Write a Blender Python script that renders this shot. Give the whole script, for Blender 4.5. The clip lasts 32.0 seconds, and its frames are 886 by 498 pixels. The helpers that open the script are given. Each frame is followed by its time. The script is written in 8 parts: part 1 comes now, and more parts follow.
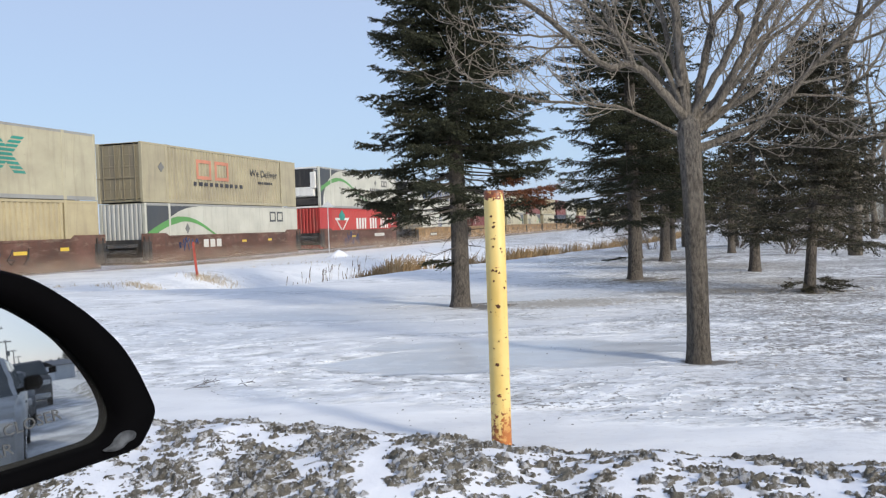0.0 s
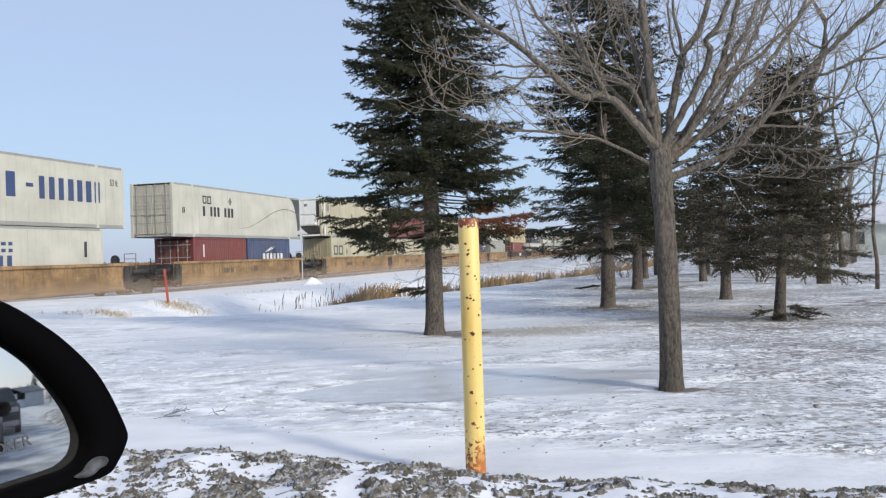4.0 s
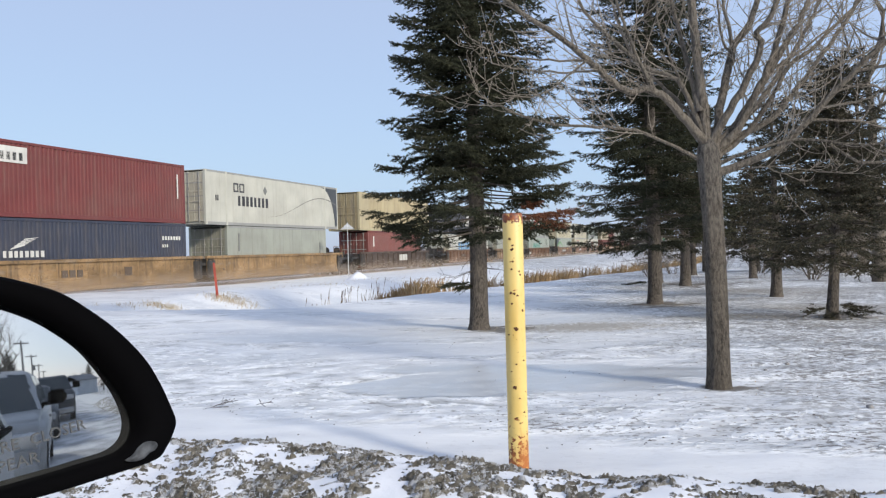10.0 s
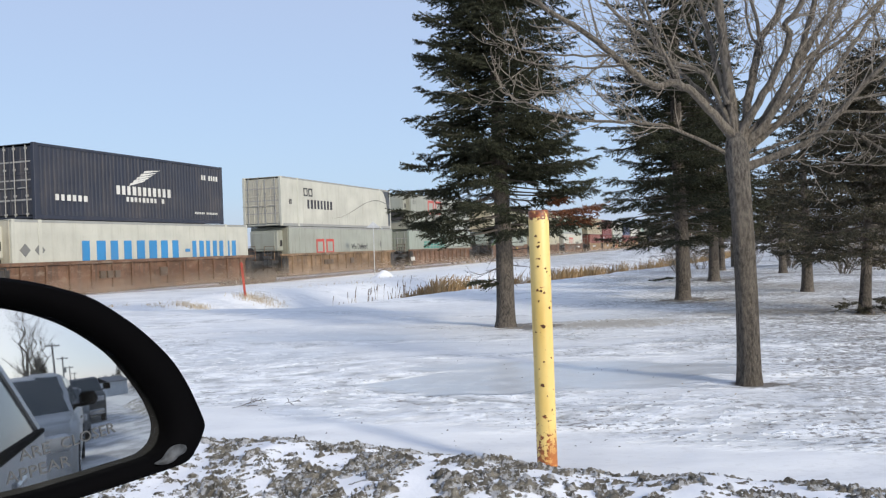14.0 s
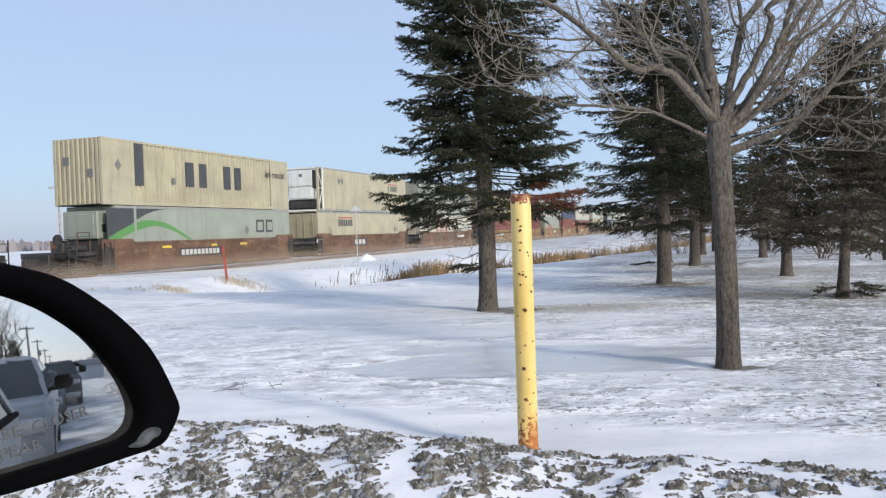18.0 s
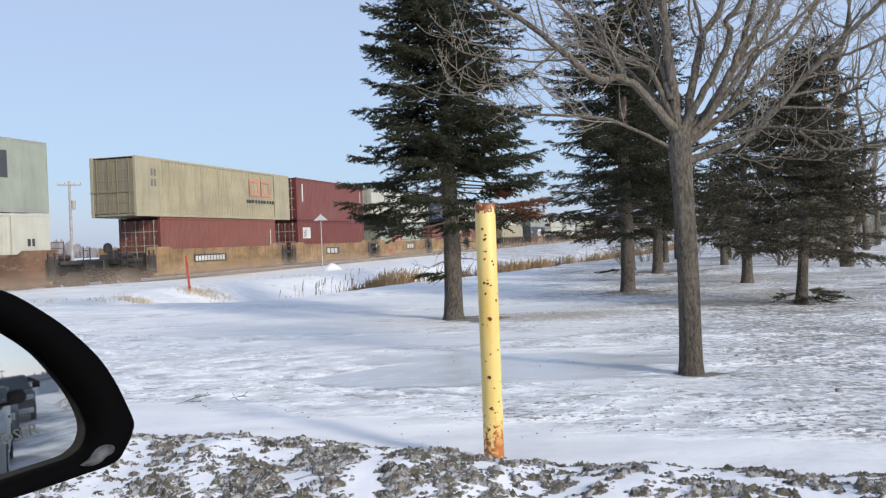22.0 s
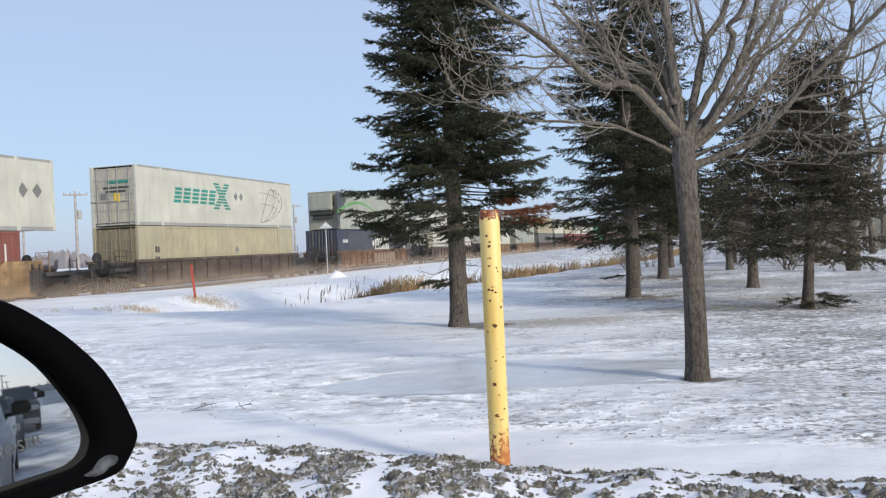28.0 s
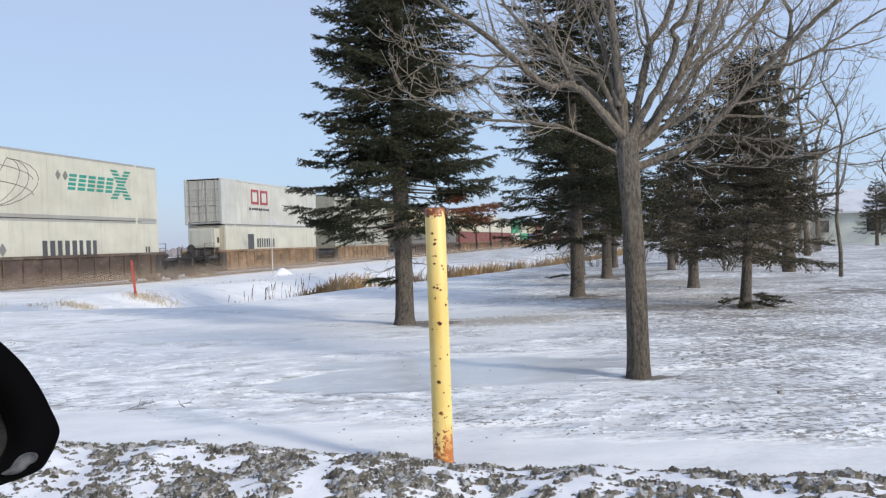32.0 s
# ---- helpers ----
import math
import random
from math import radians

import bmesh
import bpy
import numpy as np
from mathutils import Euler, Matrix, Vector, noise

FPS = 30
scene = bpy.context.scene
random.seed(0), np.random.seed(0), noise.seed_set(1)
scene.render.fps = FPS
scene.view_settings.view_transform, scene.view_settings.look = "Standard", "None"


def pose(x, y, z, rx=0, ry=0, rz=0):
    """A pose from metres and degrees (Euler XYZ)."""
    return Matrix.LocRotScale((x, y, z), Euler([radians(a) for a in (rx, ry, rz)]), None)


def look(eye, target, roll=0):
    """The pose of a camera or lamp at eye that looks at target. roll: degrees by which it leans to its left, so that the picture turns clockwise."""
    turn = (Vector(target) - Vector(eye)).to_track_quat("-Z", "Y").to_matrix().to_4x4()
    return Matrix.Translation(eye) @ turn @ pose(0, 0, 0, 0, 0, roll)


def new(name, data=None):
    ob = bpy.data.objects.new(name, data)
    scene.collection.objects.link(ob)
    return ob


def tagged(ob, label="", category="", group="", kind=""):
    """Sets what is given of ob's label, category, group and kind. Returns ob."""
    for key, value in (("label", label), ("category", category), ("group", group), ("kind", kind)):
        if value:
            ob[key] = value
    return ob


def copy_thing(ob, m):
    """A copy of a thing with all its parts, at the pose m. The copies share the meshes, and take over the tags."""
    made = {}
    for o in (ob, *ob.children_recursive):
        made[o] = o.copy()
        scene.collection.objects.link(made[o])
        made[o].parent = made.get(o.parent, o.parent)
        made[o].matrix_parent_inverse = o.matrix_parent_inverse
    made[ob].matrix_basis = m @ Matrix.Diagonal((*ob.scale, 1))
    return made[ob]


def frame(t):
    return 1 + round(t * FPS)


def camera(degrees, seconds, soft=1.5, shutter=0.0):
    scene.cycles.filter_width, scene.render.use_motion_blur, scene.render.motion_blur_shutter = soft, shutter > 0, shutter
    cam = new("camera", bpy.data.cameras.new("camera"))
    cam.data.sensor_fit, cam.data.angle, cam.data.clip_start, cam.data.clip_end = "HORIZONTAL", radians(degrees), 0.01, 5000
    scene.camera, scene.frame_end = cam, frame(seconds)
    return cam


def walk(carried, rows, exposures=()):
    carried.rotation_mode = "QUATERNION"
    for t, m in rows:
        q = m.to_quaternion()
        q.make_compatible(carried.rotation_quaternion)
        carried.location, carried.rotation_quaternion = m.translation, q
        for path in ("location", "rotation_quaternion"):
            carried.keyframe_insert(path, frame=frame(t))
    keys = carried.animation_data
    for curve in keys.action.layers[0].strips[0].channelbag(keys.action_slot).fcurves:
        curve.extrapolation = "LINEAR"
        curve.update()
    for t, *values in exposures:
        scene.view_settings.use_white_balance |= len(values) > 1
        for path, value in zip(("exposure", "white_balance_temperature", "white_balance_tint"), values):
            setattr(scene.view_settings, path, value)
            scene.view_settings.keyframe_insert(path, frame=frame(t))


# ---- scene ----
cam = camera(56.0, 32.0, soft=1.25)

PATH = [
    (0, pose(0.0000, -0.0000, 1.2500, 88.500, 1.964, -0.000)),
    (0.5, pose(-0.0045, -0.0064, 1.2473, 88.336, 1.567, -0.519)),
    (1, pose(-0.0045, -0.0038, 1.2462, 88.576, 1.712, -1.085)),
    (1.5, pose(-0.0006, -0.0061, 1.2481, 88.832, 1.905, -1.357)),
    (2, pose(0.0033, -0.0034, 1.2506, 89.055, 2.075, -1.975)),
    (2.5, pose(0.0018, 0.0026, 1.2497, 89.237, 2.151, -2.349)),
    (3, pose(0.0006, -0.0103, 1.2491, 89.665, 1.981, -2.048)),
    (3.5, pose(-0.0012, -0.0045, 1.2480, 90.114, 1.870, -1.828)),
    (5.5, pose(-0.0036, -0.0082, 1.2453, 90.527, 1.565, -1.721)),
    (6, pose(-0.0033, -0.0120, 1.2446, 90.321, 1.418, -1.599)),
    (6.5, pose(-0.0021, -0.0072, 1.2443, 90.169, 1.388, -1.654)),
    (7, pose(0.0001, -0.0108, 1.2473, 90.122, 1.582, -1.740)),
    (7.5, pose(0.0025, -0.0129, 1.2482, 90.170, 1.869, -0.607)),
    (8, pose(0.0053, -0.0163, 1.2495, 90.159, 1.980, 1.009)),
    (8.5, pose(0.0037, -0.0130, 1.2500, 90.115, 1.843, 1.530)),
    (9, pose(0.0018, -0.0161, 1.2462, 90.197, 1.658, 1.744)),
    (9.5, pose(0.0031, -0.0175, 1.2466, 90.116, 1.466, 1.666)),
    (10, pose(0.0040, -0.0182, 1.2464, 90.108, 1.530, 1.325)),
    (10.5, pose(0.0030, -0.0034, 1.2445, 89.836, 1.693, 0.404)),
    (11, pose(0.0083, 0.0008, 1.2501, 89.575, 1.982, -0.022)),
    (11.5, pose(0.0050, -0.0071, 1.2468, 89.951, 1.925, 0.725)),
    (12, pose(0.0085, -0.0111, 1.2513, 89.991, 2.034, 1.266)),
    (12.5, pose(0.0060, -0.0139, 1.2491, 89.859, 2.089, 1.737)),
    (13, pose(0.0055, -0.0071, 1.2507, 89.694, 2.221, 2.361)),
    (13.5, pose(0.0063, -0.0153, 1.2510, 89.854, 2.267, 3.020)),
    (14, pose(0.0025, -0.0105, 1.2489, 89.992, 2.096, 3.094)),
    (14.5, pose(0.0022, -0.0126, 1.2473, 89.976, 1.908, 2.633)),
    (16.5, pose(0.0040, -0.0027, 1.2445, 89.937, 1.953, 1.015)),
    (17, pose(0.0031, -0.0151, 1.2446, 90.128, 1.776, 2.424)),
    (17.5, pose(0.0048, -0.0116, 1.2455, 89.604, 1.853, 2.430)),
    (18, pose(0.0068, -0.0053, 1.2467, 88.852, 1.960, 1.912)),
    (18.5, pose(0.0065, -0.0042, 1.2463, 88.925, 1.908, 1.922)),
    (19, pose(0.0067, -0.0043, 1.2449, 89.014, 1.678, 1.110)),
    (19.5, pose(0.0095, -0.0024, 1.2469, 89.070, 1.749, -0.078)),
    (20, pose(0.0085, -0.0038, 1.2478, 89.171, 2.021, -0.903)),
    (20.5, pose(0.0111, -0.0011, 1.2499, 89.100, 2.318, -1.244)),
    (21, pose(0.0098, -0.0029, 1.2486, 89.448, 2.309, -0.920)),
    (21.5, pose(0.0095, -0.0017, 1.2488, 89.654, 2.298, -0.461)),
    (22, pose(0.0117, -0.0010, 1.2489, 89.366, 2.172, -0.449)),
    (22.5, pose(0.0092, -0.0002, 1.2466, 89.551, 2.015, -0.485)),
    (23, pose(0.0084, -0.0065, 1.2452, 90.157, 1.824, -0.069)),
    (23.5, pose(0.0058, -0.0058, 1.2437, 89.862, 1.710, -0.130)),
    (24, pose(0.0151, 0.0076, 1.2514, 88.796, 2.326, -0.317)),
    (24.5, pose(0.0124, 0.0018, 1.2489, 88.969, 2.473, 0.011)),
    (25, pose(0.0146, -0.0000, 1.2508, 89.152, 2.561, 0.165)),
    (25.5, pose(0.0122, -0.0002, 1.2494, 89.221, 2.480, 0.042)),
    (27.5, pose(0.0127, 0.0005, 1.2482, 89.783, 2.449, 0.054)),
    (28, pose(0.0152, -0.0029, 1.2502, 89.853, 2.593, -0.109)),
    (28.5, pose(0.0147, -0.0019, 1.2490, 90.001, 2.491, -0.445)),
    (29, pose(0.0124, -0.0011, 1.2460, 90.209, 2.351, -0.712)),
    (29.5, pose(0.0234, 0.0023, 1.2545, 90.186, 3.042, -1.190)),
    (30, pose(0.0252, 0.0114, 1.2494, 89.710, 3.089, -2.704)),
    (30.5, pose(0.0237, 0.0119, 1.2462, 89.328, 2.511, -3.649)),
    (31, pose(0.0240, 0.0101, 1.2470, 89.474, 2.359, -3.649)),
    (31.5, pose(0.0229, 0.0088, 1.2467, 89.740, 2.327, -3.428)),
    (32, pose(0.0234, 0.0058, 1.2451, 89.594, 2.014, -3.754)),
]
walk(cam, PATH)

# ---- world, sun ----
SUN_DIR = Vector((0.715, -0.70, 0.0)).normalized()
SUN_ELEV = radians(24)
world = bpy.data.worlds.new("winter_sky")
scene.world = world
world.use_nodes = True
wn, wl = world.node_tree.nodes, world.node_tree.links
sky = wn.new("ShaderNodeTexSky")
sky.sky_type = "NISHITA"
sky.sun_disc = False
sky.sun_elevation = SUN_ELEV
sky.sun_rotation = math.atan2(SUN_DIR.x, SUN_DIR.y)
sky.air_density, sky.dust_density, sky.ozone_density = 1.0, 1.6, 2.0
# thin high haze over the whole sky
haze = wn.new("ShaderNodeMix")
haze.data_type = "RGBA"
haze.inputs[0].default_value = 0.6
wtc, wsep, wramp = wn.new("ShaderNodeTexCoord"), wn.new("ShaderNodeSeparateXYZ"), wn.new("ShaderNodeValToRGB")
wl.new(wtc.outputs["Generated"], wsep.inputs[0])
wl.new(wsep.outputs[2], wramp.inputs[0])
wramp.color_ramp.elements[0].position, wramp.color_ramp.elements[0].color = 0.0, (0.62, 0.72, 0.96, 1)
wramp.color_ramp.elements[1].position, wramp.color_ramp.elements[1].color = 0.30, (0.56, 0.67, 0.935, 1)
wmid = wramp.color_ramp.elements.new(0.07)
wmid.color = (0.51, 0.69, 0.98, 1)
wmul = wn.new("ShaderNodeVectorMath")
wmul.operation = "SCALE"
wmul.inputs["Scale"].default_value = 10.0
wl.new(wramp.outputs[0], wmul.inputs[0])
# the haze is brighter towards the sun
wdot = wn.new("ShaderNodeVectorMath")
wdot.operation = "DOT_PRODUCT"
wdot.inputs[1].default_value = (SUN_DIR.x, SUN_DIR.y, 0)
wl.new(wtc.outputs["Generated"], wdot.inputs[0])
wgain = wn.new("ShaderNodeMath")
wgain.operation = "MULTIPLY_ADD"
wgain.inputs[1].default_value, wgain.inputs[2].default_value = 2.1, 11.45
wl.new(wdot.outputs["Value"], wgain.inputs[0])
wl.new(wgain.outputs[0], wmul.inputs["Scale"])
wl.new(wmul.outputs[0], haze.inputs[7])
wl.new(sky.outputs[0], haze.inputs[6])
wl.new(haze.outputs[2], wn["Background"].inputs[0])
wn["Background"].inputs[1].default_value = 0.115

sun = new("sun", bpy.data.lights.new("sun", "SUN"))
sun.data.energy = 3.3
sun.data.angle = radians(7)
sun.data.color = (1.0, 0.93, 0.80)
sun_from = Vector((SUN_DIR.x * math.cos(SUN_ELEV), SUN_DIR.y * math.cos(SUN_ELEV), math.sin(SUN_ELEV)))
sun.matrix_world = look(sun_from * 50, (0, 0, 0))
scene.view_settings.exposure = 0.0


# ---- mesh building ----
class Mesh:
    """Collects vertices and faces, with a material index for each face."""

    def __init__(self):
        self.v, self.f, self.m = [], [], []

    def add(self, verts, faces, mi=0):
        o = len(self.v)
        self.v.extend(tuple(p) for p in verts)
        self.f.extend(tuple(i + o for i in q) for q in faces)
        self.m.extend([mi] * len(faces))
        return self

    def box(self, x0, x1, y0, y1, z0, z1, ch=0.0, mi=0):
        if ch <= 0:
            v = [(x, y, z) for x in (x0, x1) for y in (y0, y1) for z in (z0, z1)]
            f = [(0, 1, 3, 2), (4, 6, 7, 5), (0, 4, 5, 1), (2, 3, 7, 6), (0, 2, 6, 4), (1, 5, 7, 3)]
            return self.add(v, f, mi)
        bm = bmesh.new()
        bmesh.ops.create_cube(bm, size=1.0)
        for p in bm.verts:
            p.co = Vector(((x0 + x1) / 2 + p.co.x * (x1 - x0), (y0 + y1) / 2 + p.co.y * (y1 - y0), (z0 + z1) / 2 + p.co.z * (z1 - z0)))
        bmesh.ops.bevel(bm, geom=bm.edges[:], offset=ch, segments=1, affect="EDGES")
        return self.take(bm, mi)

    def take(self, bm, mi=0):
        bm.verts.index_update()
        self.add([p.co[:] for p in bm.verts], [[p.index for p in q.verts] for q in bm.faces], mi)
        bm.free()
        return self

    def tube(self, pts, radii, sides=6, cap=True, mi=0):
        pts = [Vector(p) for p in pts]
        n = len(pts)
        verts, faces = [], []
        ref = Vector((0.31, 0.22, 0.92))
        for i, p in enumerate(pts):
            t = (pts[min(i + 1, n - 1)] - pts[max(i - 1, 0)])
            if t.length < 1e-9:
                t = Vector((0, 0, 1))
            t.normalize()
            if abs(t.dot(ref)) > 0.97:
                ref = Vector((0.9, -0.3, 0.2))
            a = t.cross(ref).normalized()
            b = t.cross(a)
            for k in range(sides):
                w = 2 * math.pi * k / sides
                verts.append(p + (a * math.cos(w) + b * math.sin(w)) * radii[i])
        for i in range(n - 1):
            for k in range(sides):
                k2 = (k + 1) % sides
                faces.append((i * sides + k, i * sides + k2, (i + 1) * sides + k2, (i + 1) * sides + k))
        if cap:
            faces.append(tuple(range(sides))[::-1])
            faces.append(tuple((n - 1) * sides + k for k in range(sides)))
        return self.add(verts, faces, mi)

    def prism(self, poly, axis, a, b, mi=0):
        """A polygon of (u, v) pairs pushed from a to b along an axis (0 x, 1 y, 2 z)."""
        n = len(poly)

        def at(u, v, w):
            return ((w, u, v), (u, w, v), (u, v, w))[axis]

        verts = [at(u, v, a) for u, v in poly] + [at(u, v, b) for u, v in poly]
        faces = [tuple(range(n)), tuple(range(n, 2 * n))[::-1]]
        faces += [(i, (i + 1) % n, n + (i + 1) % n, n + i) for i in range(n)]
        return self.add(verts, faces, mi)

    def disc(self, centre, axis, r, h, sides=16, mi=0):
        poly = [(r * math.cos(2 * math.pi * k / sides), r * math.sin(2 * math.pi * k / sides)) for k in range(sides)]
        cx, cy, cz = centre
        uv = {0: (cy, cz), 1: (cx, cz), 2: (cx, cy)}[axis]
        w = centre[axis]
        return self.prism([(u + uv[0], v + uv[1]) for u, v in poly], axis, w - h / 2, w + h / 2, mi)

    def data(self, name, mats, smooth=False):
        me = bpy.data.meshes.new(name)
        me.from_pydata(self.v, [], self.f)
        for m in (mats if isinstance(mats, (list, tuple)) else [mats]):
            me.materials.append(m)
        if any(self.m):
            me.polygons.foreach_set("material_index", self.m)
        bm = bmesh.new()
        bm.from_mesh(me)
        bmesh.ops.recalc_face_normals(bm, faces=bm.faces)
        bm.to_mesh(me)
        bm.free()
        if smooth:
            me.polygons.foreach_set("use_smooth", [True] * len(me.polygons))
        me.update()
        return me


def part(name, mesh, material, parent, label="", smooth=False, m=None):
    """One mesh object under a thing or a part."""
    me = mesh if isinstance(mesh, bpy.types.Mesh) else mesh.data(name, material, smooth)
    ob = new(name, me)
    ob.parent = parent
    if m is not None:
        ob.matrix_basis = m
    return tagged(ob, label)


def thing(name, label, category, m=None, group="", kind=""):
    ob = new(name)
    ob.empty_display_size = 0.2
    if m is not None:
        ob.matrix_basis = m
    return tagged(ob, label, category, group, kind)


def fast_mesh(name, verts, faces, mat, smooth=False):
    """A mesh from numpy arrays of vertices and equal-sized faces."""
    me = bpy.data.meshes.new(name)
    me.vertices.add(len(verts))
    me.vertices.foreach_set("co", np.asarray(verts, dtype=np.float32).ravel())
    k = faces.shape[1]
    me.loops.add(faces.size)
    me.loops.foreach_set("vertex_index", faces.astype(np.int32).ravel())
    me.polygons.add(len(faces))
    me.polygons.foreach_set("loop_start", np.arange(0, faces.size, k, dtype=np.int32))
    me.polygons.foreach_set("loop_total", np.full(len(faces), k, dtype=np.int32))
    if smooth:
        me.polygons.foreach_set("use_smooth", np.ones(len(faces), dtype=bool))
    me.materials.append(mat)
    me.update(calc_edges=True)
    me.validate()
    return me


def grid_faces(nx, ny):
    i = np.arange((nx - 1) * (ny - 1))
    a = (i // (nx - 1)) * nx + i % (nx - 1)
    return np.stack([a, a + 1, a + nx + 1, a + nx], axis=1)


def vnoise(x, y, seed=0):
    """Smooth value noise on arrays, about -1 to 1."""
    xi, yi = np.floor(x).astype(np.int64), np.floor(y).astype(np.int64)
    fx, fy = x - xi, y - yi
    fx, fy = fx * fx * (3 - 2 * fx), fy * fy * (3 - 2 * fy)

    def h(a, b):
        q = (a * 374761393 + b * 668265263 + seed * 144665) & 0x7FFFFFFF
        q = ((q ^ (q >> 13)) * 1274126177) & 0x7FFFFFFF
        return ((q ^ (q >> 16)) & 0xFFFF) / 32767.5 - 1

    return (h(xi, yi) * (1 - fx) + h(xi + 1, yi) * fx) * (1 - fy) + (h(xi, yi + 1) * (1 - fx) + h(xi + 1, yi + 1) * fx) * fy


def fbm(x, y, octaves=4, seed=0):
    t, a = 0, 1.0
    for o in range(octaves):
        t = t + a * vnoise(x * 2 ** o, y * 2 ** o, seed + o * 17)
        a *= 0.5
    return t


def sstep(a, b, x):
    t = np.clip((x - a) / (b - a), 0, 1)
    return t * t * (3 - 2 * t)


# ---- materials ----
def material(name, rough=0.8, metal=0.0):
    m = bpy.data.materials.new(name)
    m.use_nodes = True
    b = m.node_tree.nodes["Principled BSDF"]
    b.inputs["Roughness"].default_value = rough
    b.inputs["Metallic"].default_value = metal
    return m, m.node_tree.nodes, m.node_tree.links, b


def coords(n, l, kind="Object", scale=(1, 1, 1)):
    tc, mp = n.new("ShaderNodeTexCoord"), n.new("ShaderNodeMapping")
    mp.inputs["Scale"].default_value = scale
    l.new(tc.outputs[kind], mp.inputs[0])
    return mp.outputs[0]


def noise_tex(n, l, vec, scale, detail=4, rough=0.55):
    t = n.new("ShaderNodeTexNoise")
    t.inputs["Scale"].default_value, t.inputs["Detail"].default_value, t.inputs["Roughness"].default_value = scale, detail, rough
    l.new(vec, t.inputs["Vector"])
    return t.outputs["Fac"]


def ramp(n, l, fac, *stops):
    r = n.new("ShaderNodeValToRGB")
    while len(r.color_ramp.elements) < len(stops):
        r.color_ramp.elements.new(0.5)
    for e, (p, col) in zip(r.color_ramp.elements, stops):
        e.position, e.color = p, (*col, 1) if len(col) == 3 else col
    l.new(fac, r.inputs[0])
    return r.outputs[0]


def mix(n, l, fac, a, b, mode="MIX"):
    x = n.new("ShaderNodeMix")
    x.data_type, x.blend_type = "RGBA", mode
    for s, v in ((x.inputs[0], fac), (x.inputs[6], a), (x.inputs[7], b)):
        if isinstance(v, (int, float)):
            s.default_value = v
        elif isinstance(v, tuple):
            s.default_value = (*v, 1)
        else:
            l.new(v, s)
    return x.outputs[2]


def math_node(n, l, op, a, b=0.0):
    x = n.new("ShaderNodeMath")
    x.operation = op
    for s, v in ((x.inputs[0], a), (x.inputs[1], b)):
        if isinstance(v, (int, float)):
            s.default_value = v
        else:
            l.new(v, s)
    return x.outputs[0]


def bump(n, l, b, height, strength=0.3, dist=0.02):
    x = n.new("ShaderNodeBump")
    x.inputs["Strength"].default_value, x.inputs["Distance"].default_value = strength, dist
    l.new(height, x.inputs["Height"])
    l.new(x.outputs[0], b.inputs["Normal"])


PAINTS = {}


def paint(name, col, dirt=0.35, rough=0.55, grime=(0.16, 0.13, 0.1), metal=0.0):
    """Weathered paint: large fading, streaks that run down, small scuffs."""
    if name in PAINTS:
        return PAINTS[name]
    m, n, l, b = material(name, rough, metal)
    v = coords(n, l)
    vs = coords(n, l, scale=(1, 1, 0.12))
    big = ramp(n, l, noise_tex(n, l, v, 0.7, 3), (0.3, tuple(c * 0.86 for c in col)), (0.7, tuple(min(1, c * 1.05) for c in col)))
    streak = ramp(n, l, noise_tex(n, l, vs, 3.2, 6, 0.65), (0.5, (0, 0, 0)), (0.78, (dirt,) * 3))
    c1 = mix(n, l, streak, big, grime)
    scuff = ramp(n, l, noise_tex(n, l, v, 9, 5, 0.7), (0.6, (0, 0, 0)), (0.74, (dirt * 0.9,) * 3))
    c2 = mix(n, l, scuff, c1, tuple(g * 0.9 for g in grime))
    patch = ramp(n, l, noise_tex(n, l, coords(n, l, scale=(0.5, 1, 1)), 0.55, 6, 0.62), (0.46, (0, 0, 0)), (0.66, (dirt * 0.85,) * 3))
    c2 = mix(n, l, patch, c2, tuple(0.5 * g + 0.45 * c for g, c in zip(grime, col)))
    l.new(c2, b.inputs["Base Color"])
    bump(n, l, b, noise_tex(n, l, v, 24, 3), 0.08, 0.004)
    PAINTS[name] = m
    return m


def plain(name, col, rough=0.6, metal=0.0, var=0.15, scale=8.0):
    """A surface with slight changes of tone."""
    if name in PAINTS:
        return PAINTS[name]
    m, n, l, b = material(name, rough, metal)
    v = coords(n, l)
    c = ramp(n, l, noise_tex(n, l, v, scale, 4), (0.3, tuple(x * (1 - var) for x in col)), (0.7, tuple(min(1, x * (1 + var)) for x in col)))
    l.new(c, b.inputs["Base Color"])
    PAINTS[name] = m
    return m


def smooth_range(n, l, val, a, b):
    x = n.new("ShaderNodeMapRange")
    x.interpolation_type = "SMOOTHSTEP"
    x.inputs[1].default_value, x.inputs[2].default_value = a, b
    l.new(val, x.inputs[0])
    return x.outputs[0]


def ellipse(n, l, cx, cy, rx, ry):
    """Distance from a centre on the ground, 1 at the rim of an ellipse."""
    d = n.new("ShaderNodeVectorMath")
    d.operation = "DISTANCE"
    d.inputs[1].default_value = (cx / rx, cy / ry, 0)
    l.new(coords(n, l, scale=(1 / rx, 1 / ry, 0)), d.inputs[0])
    return d.outputs["Value"]


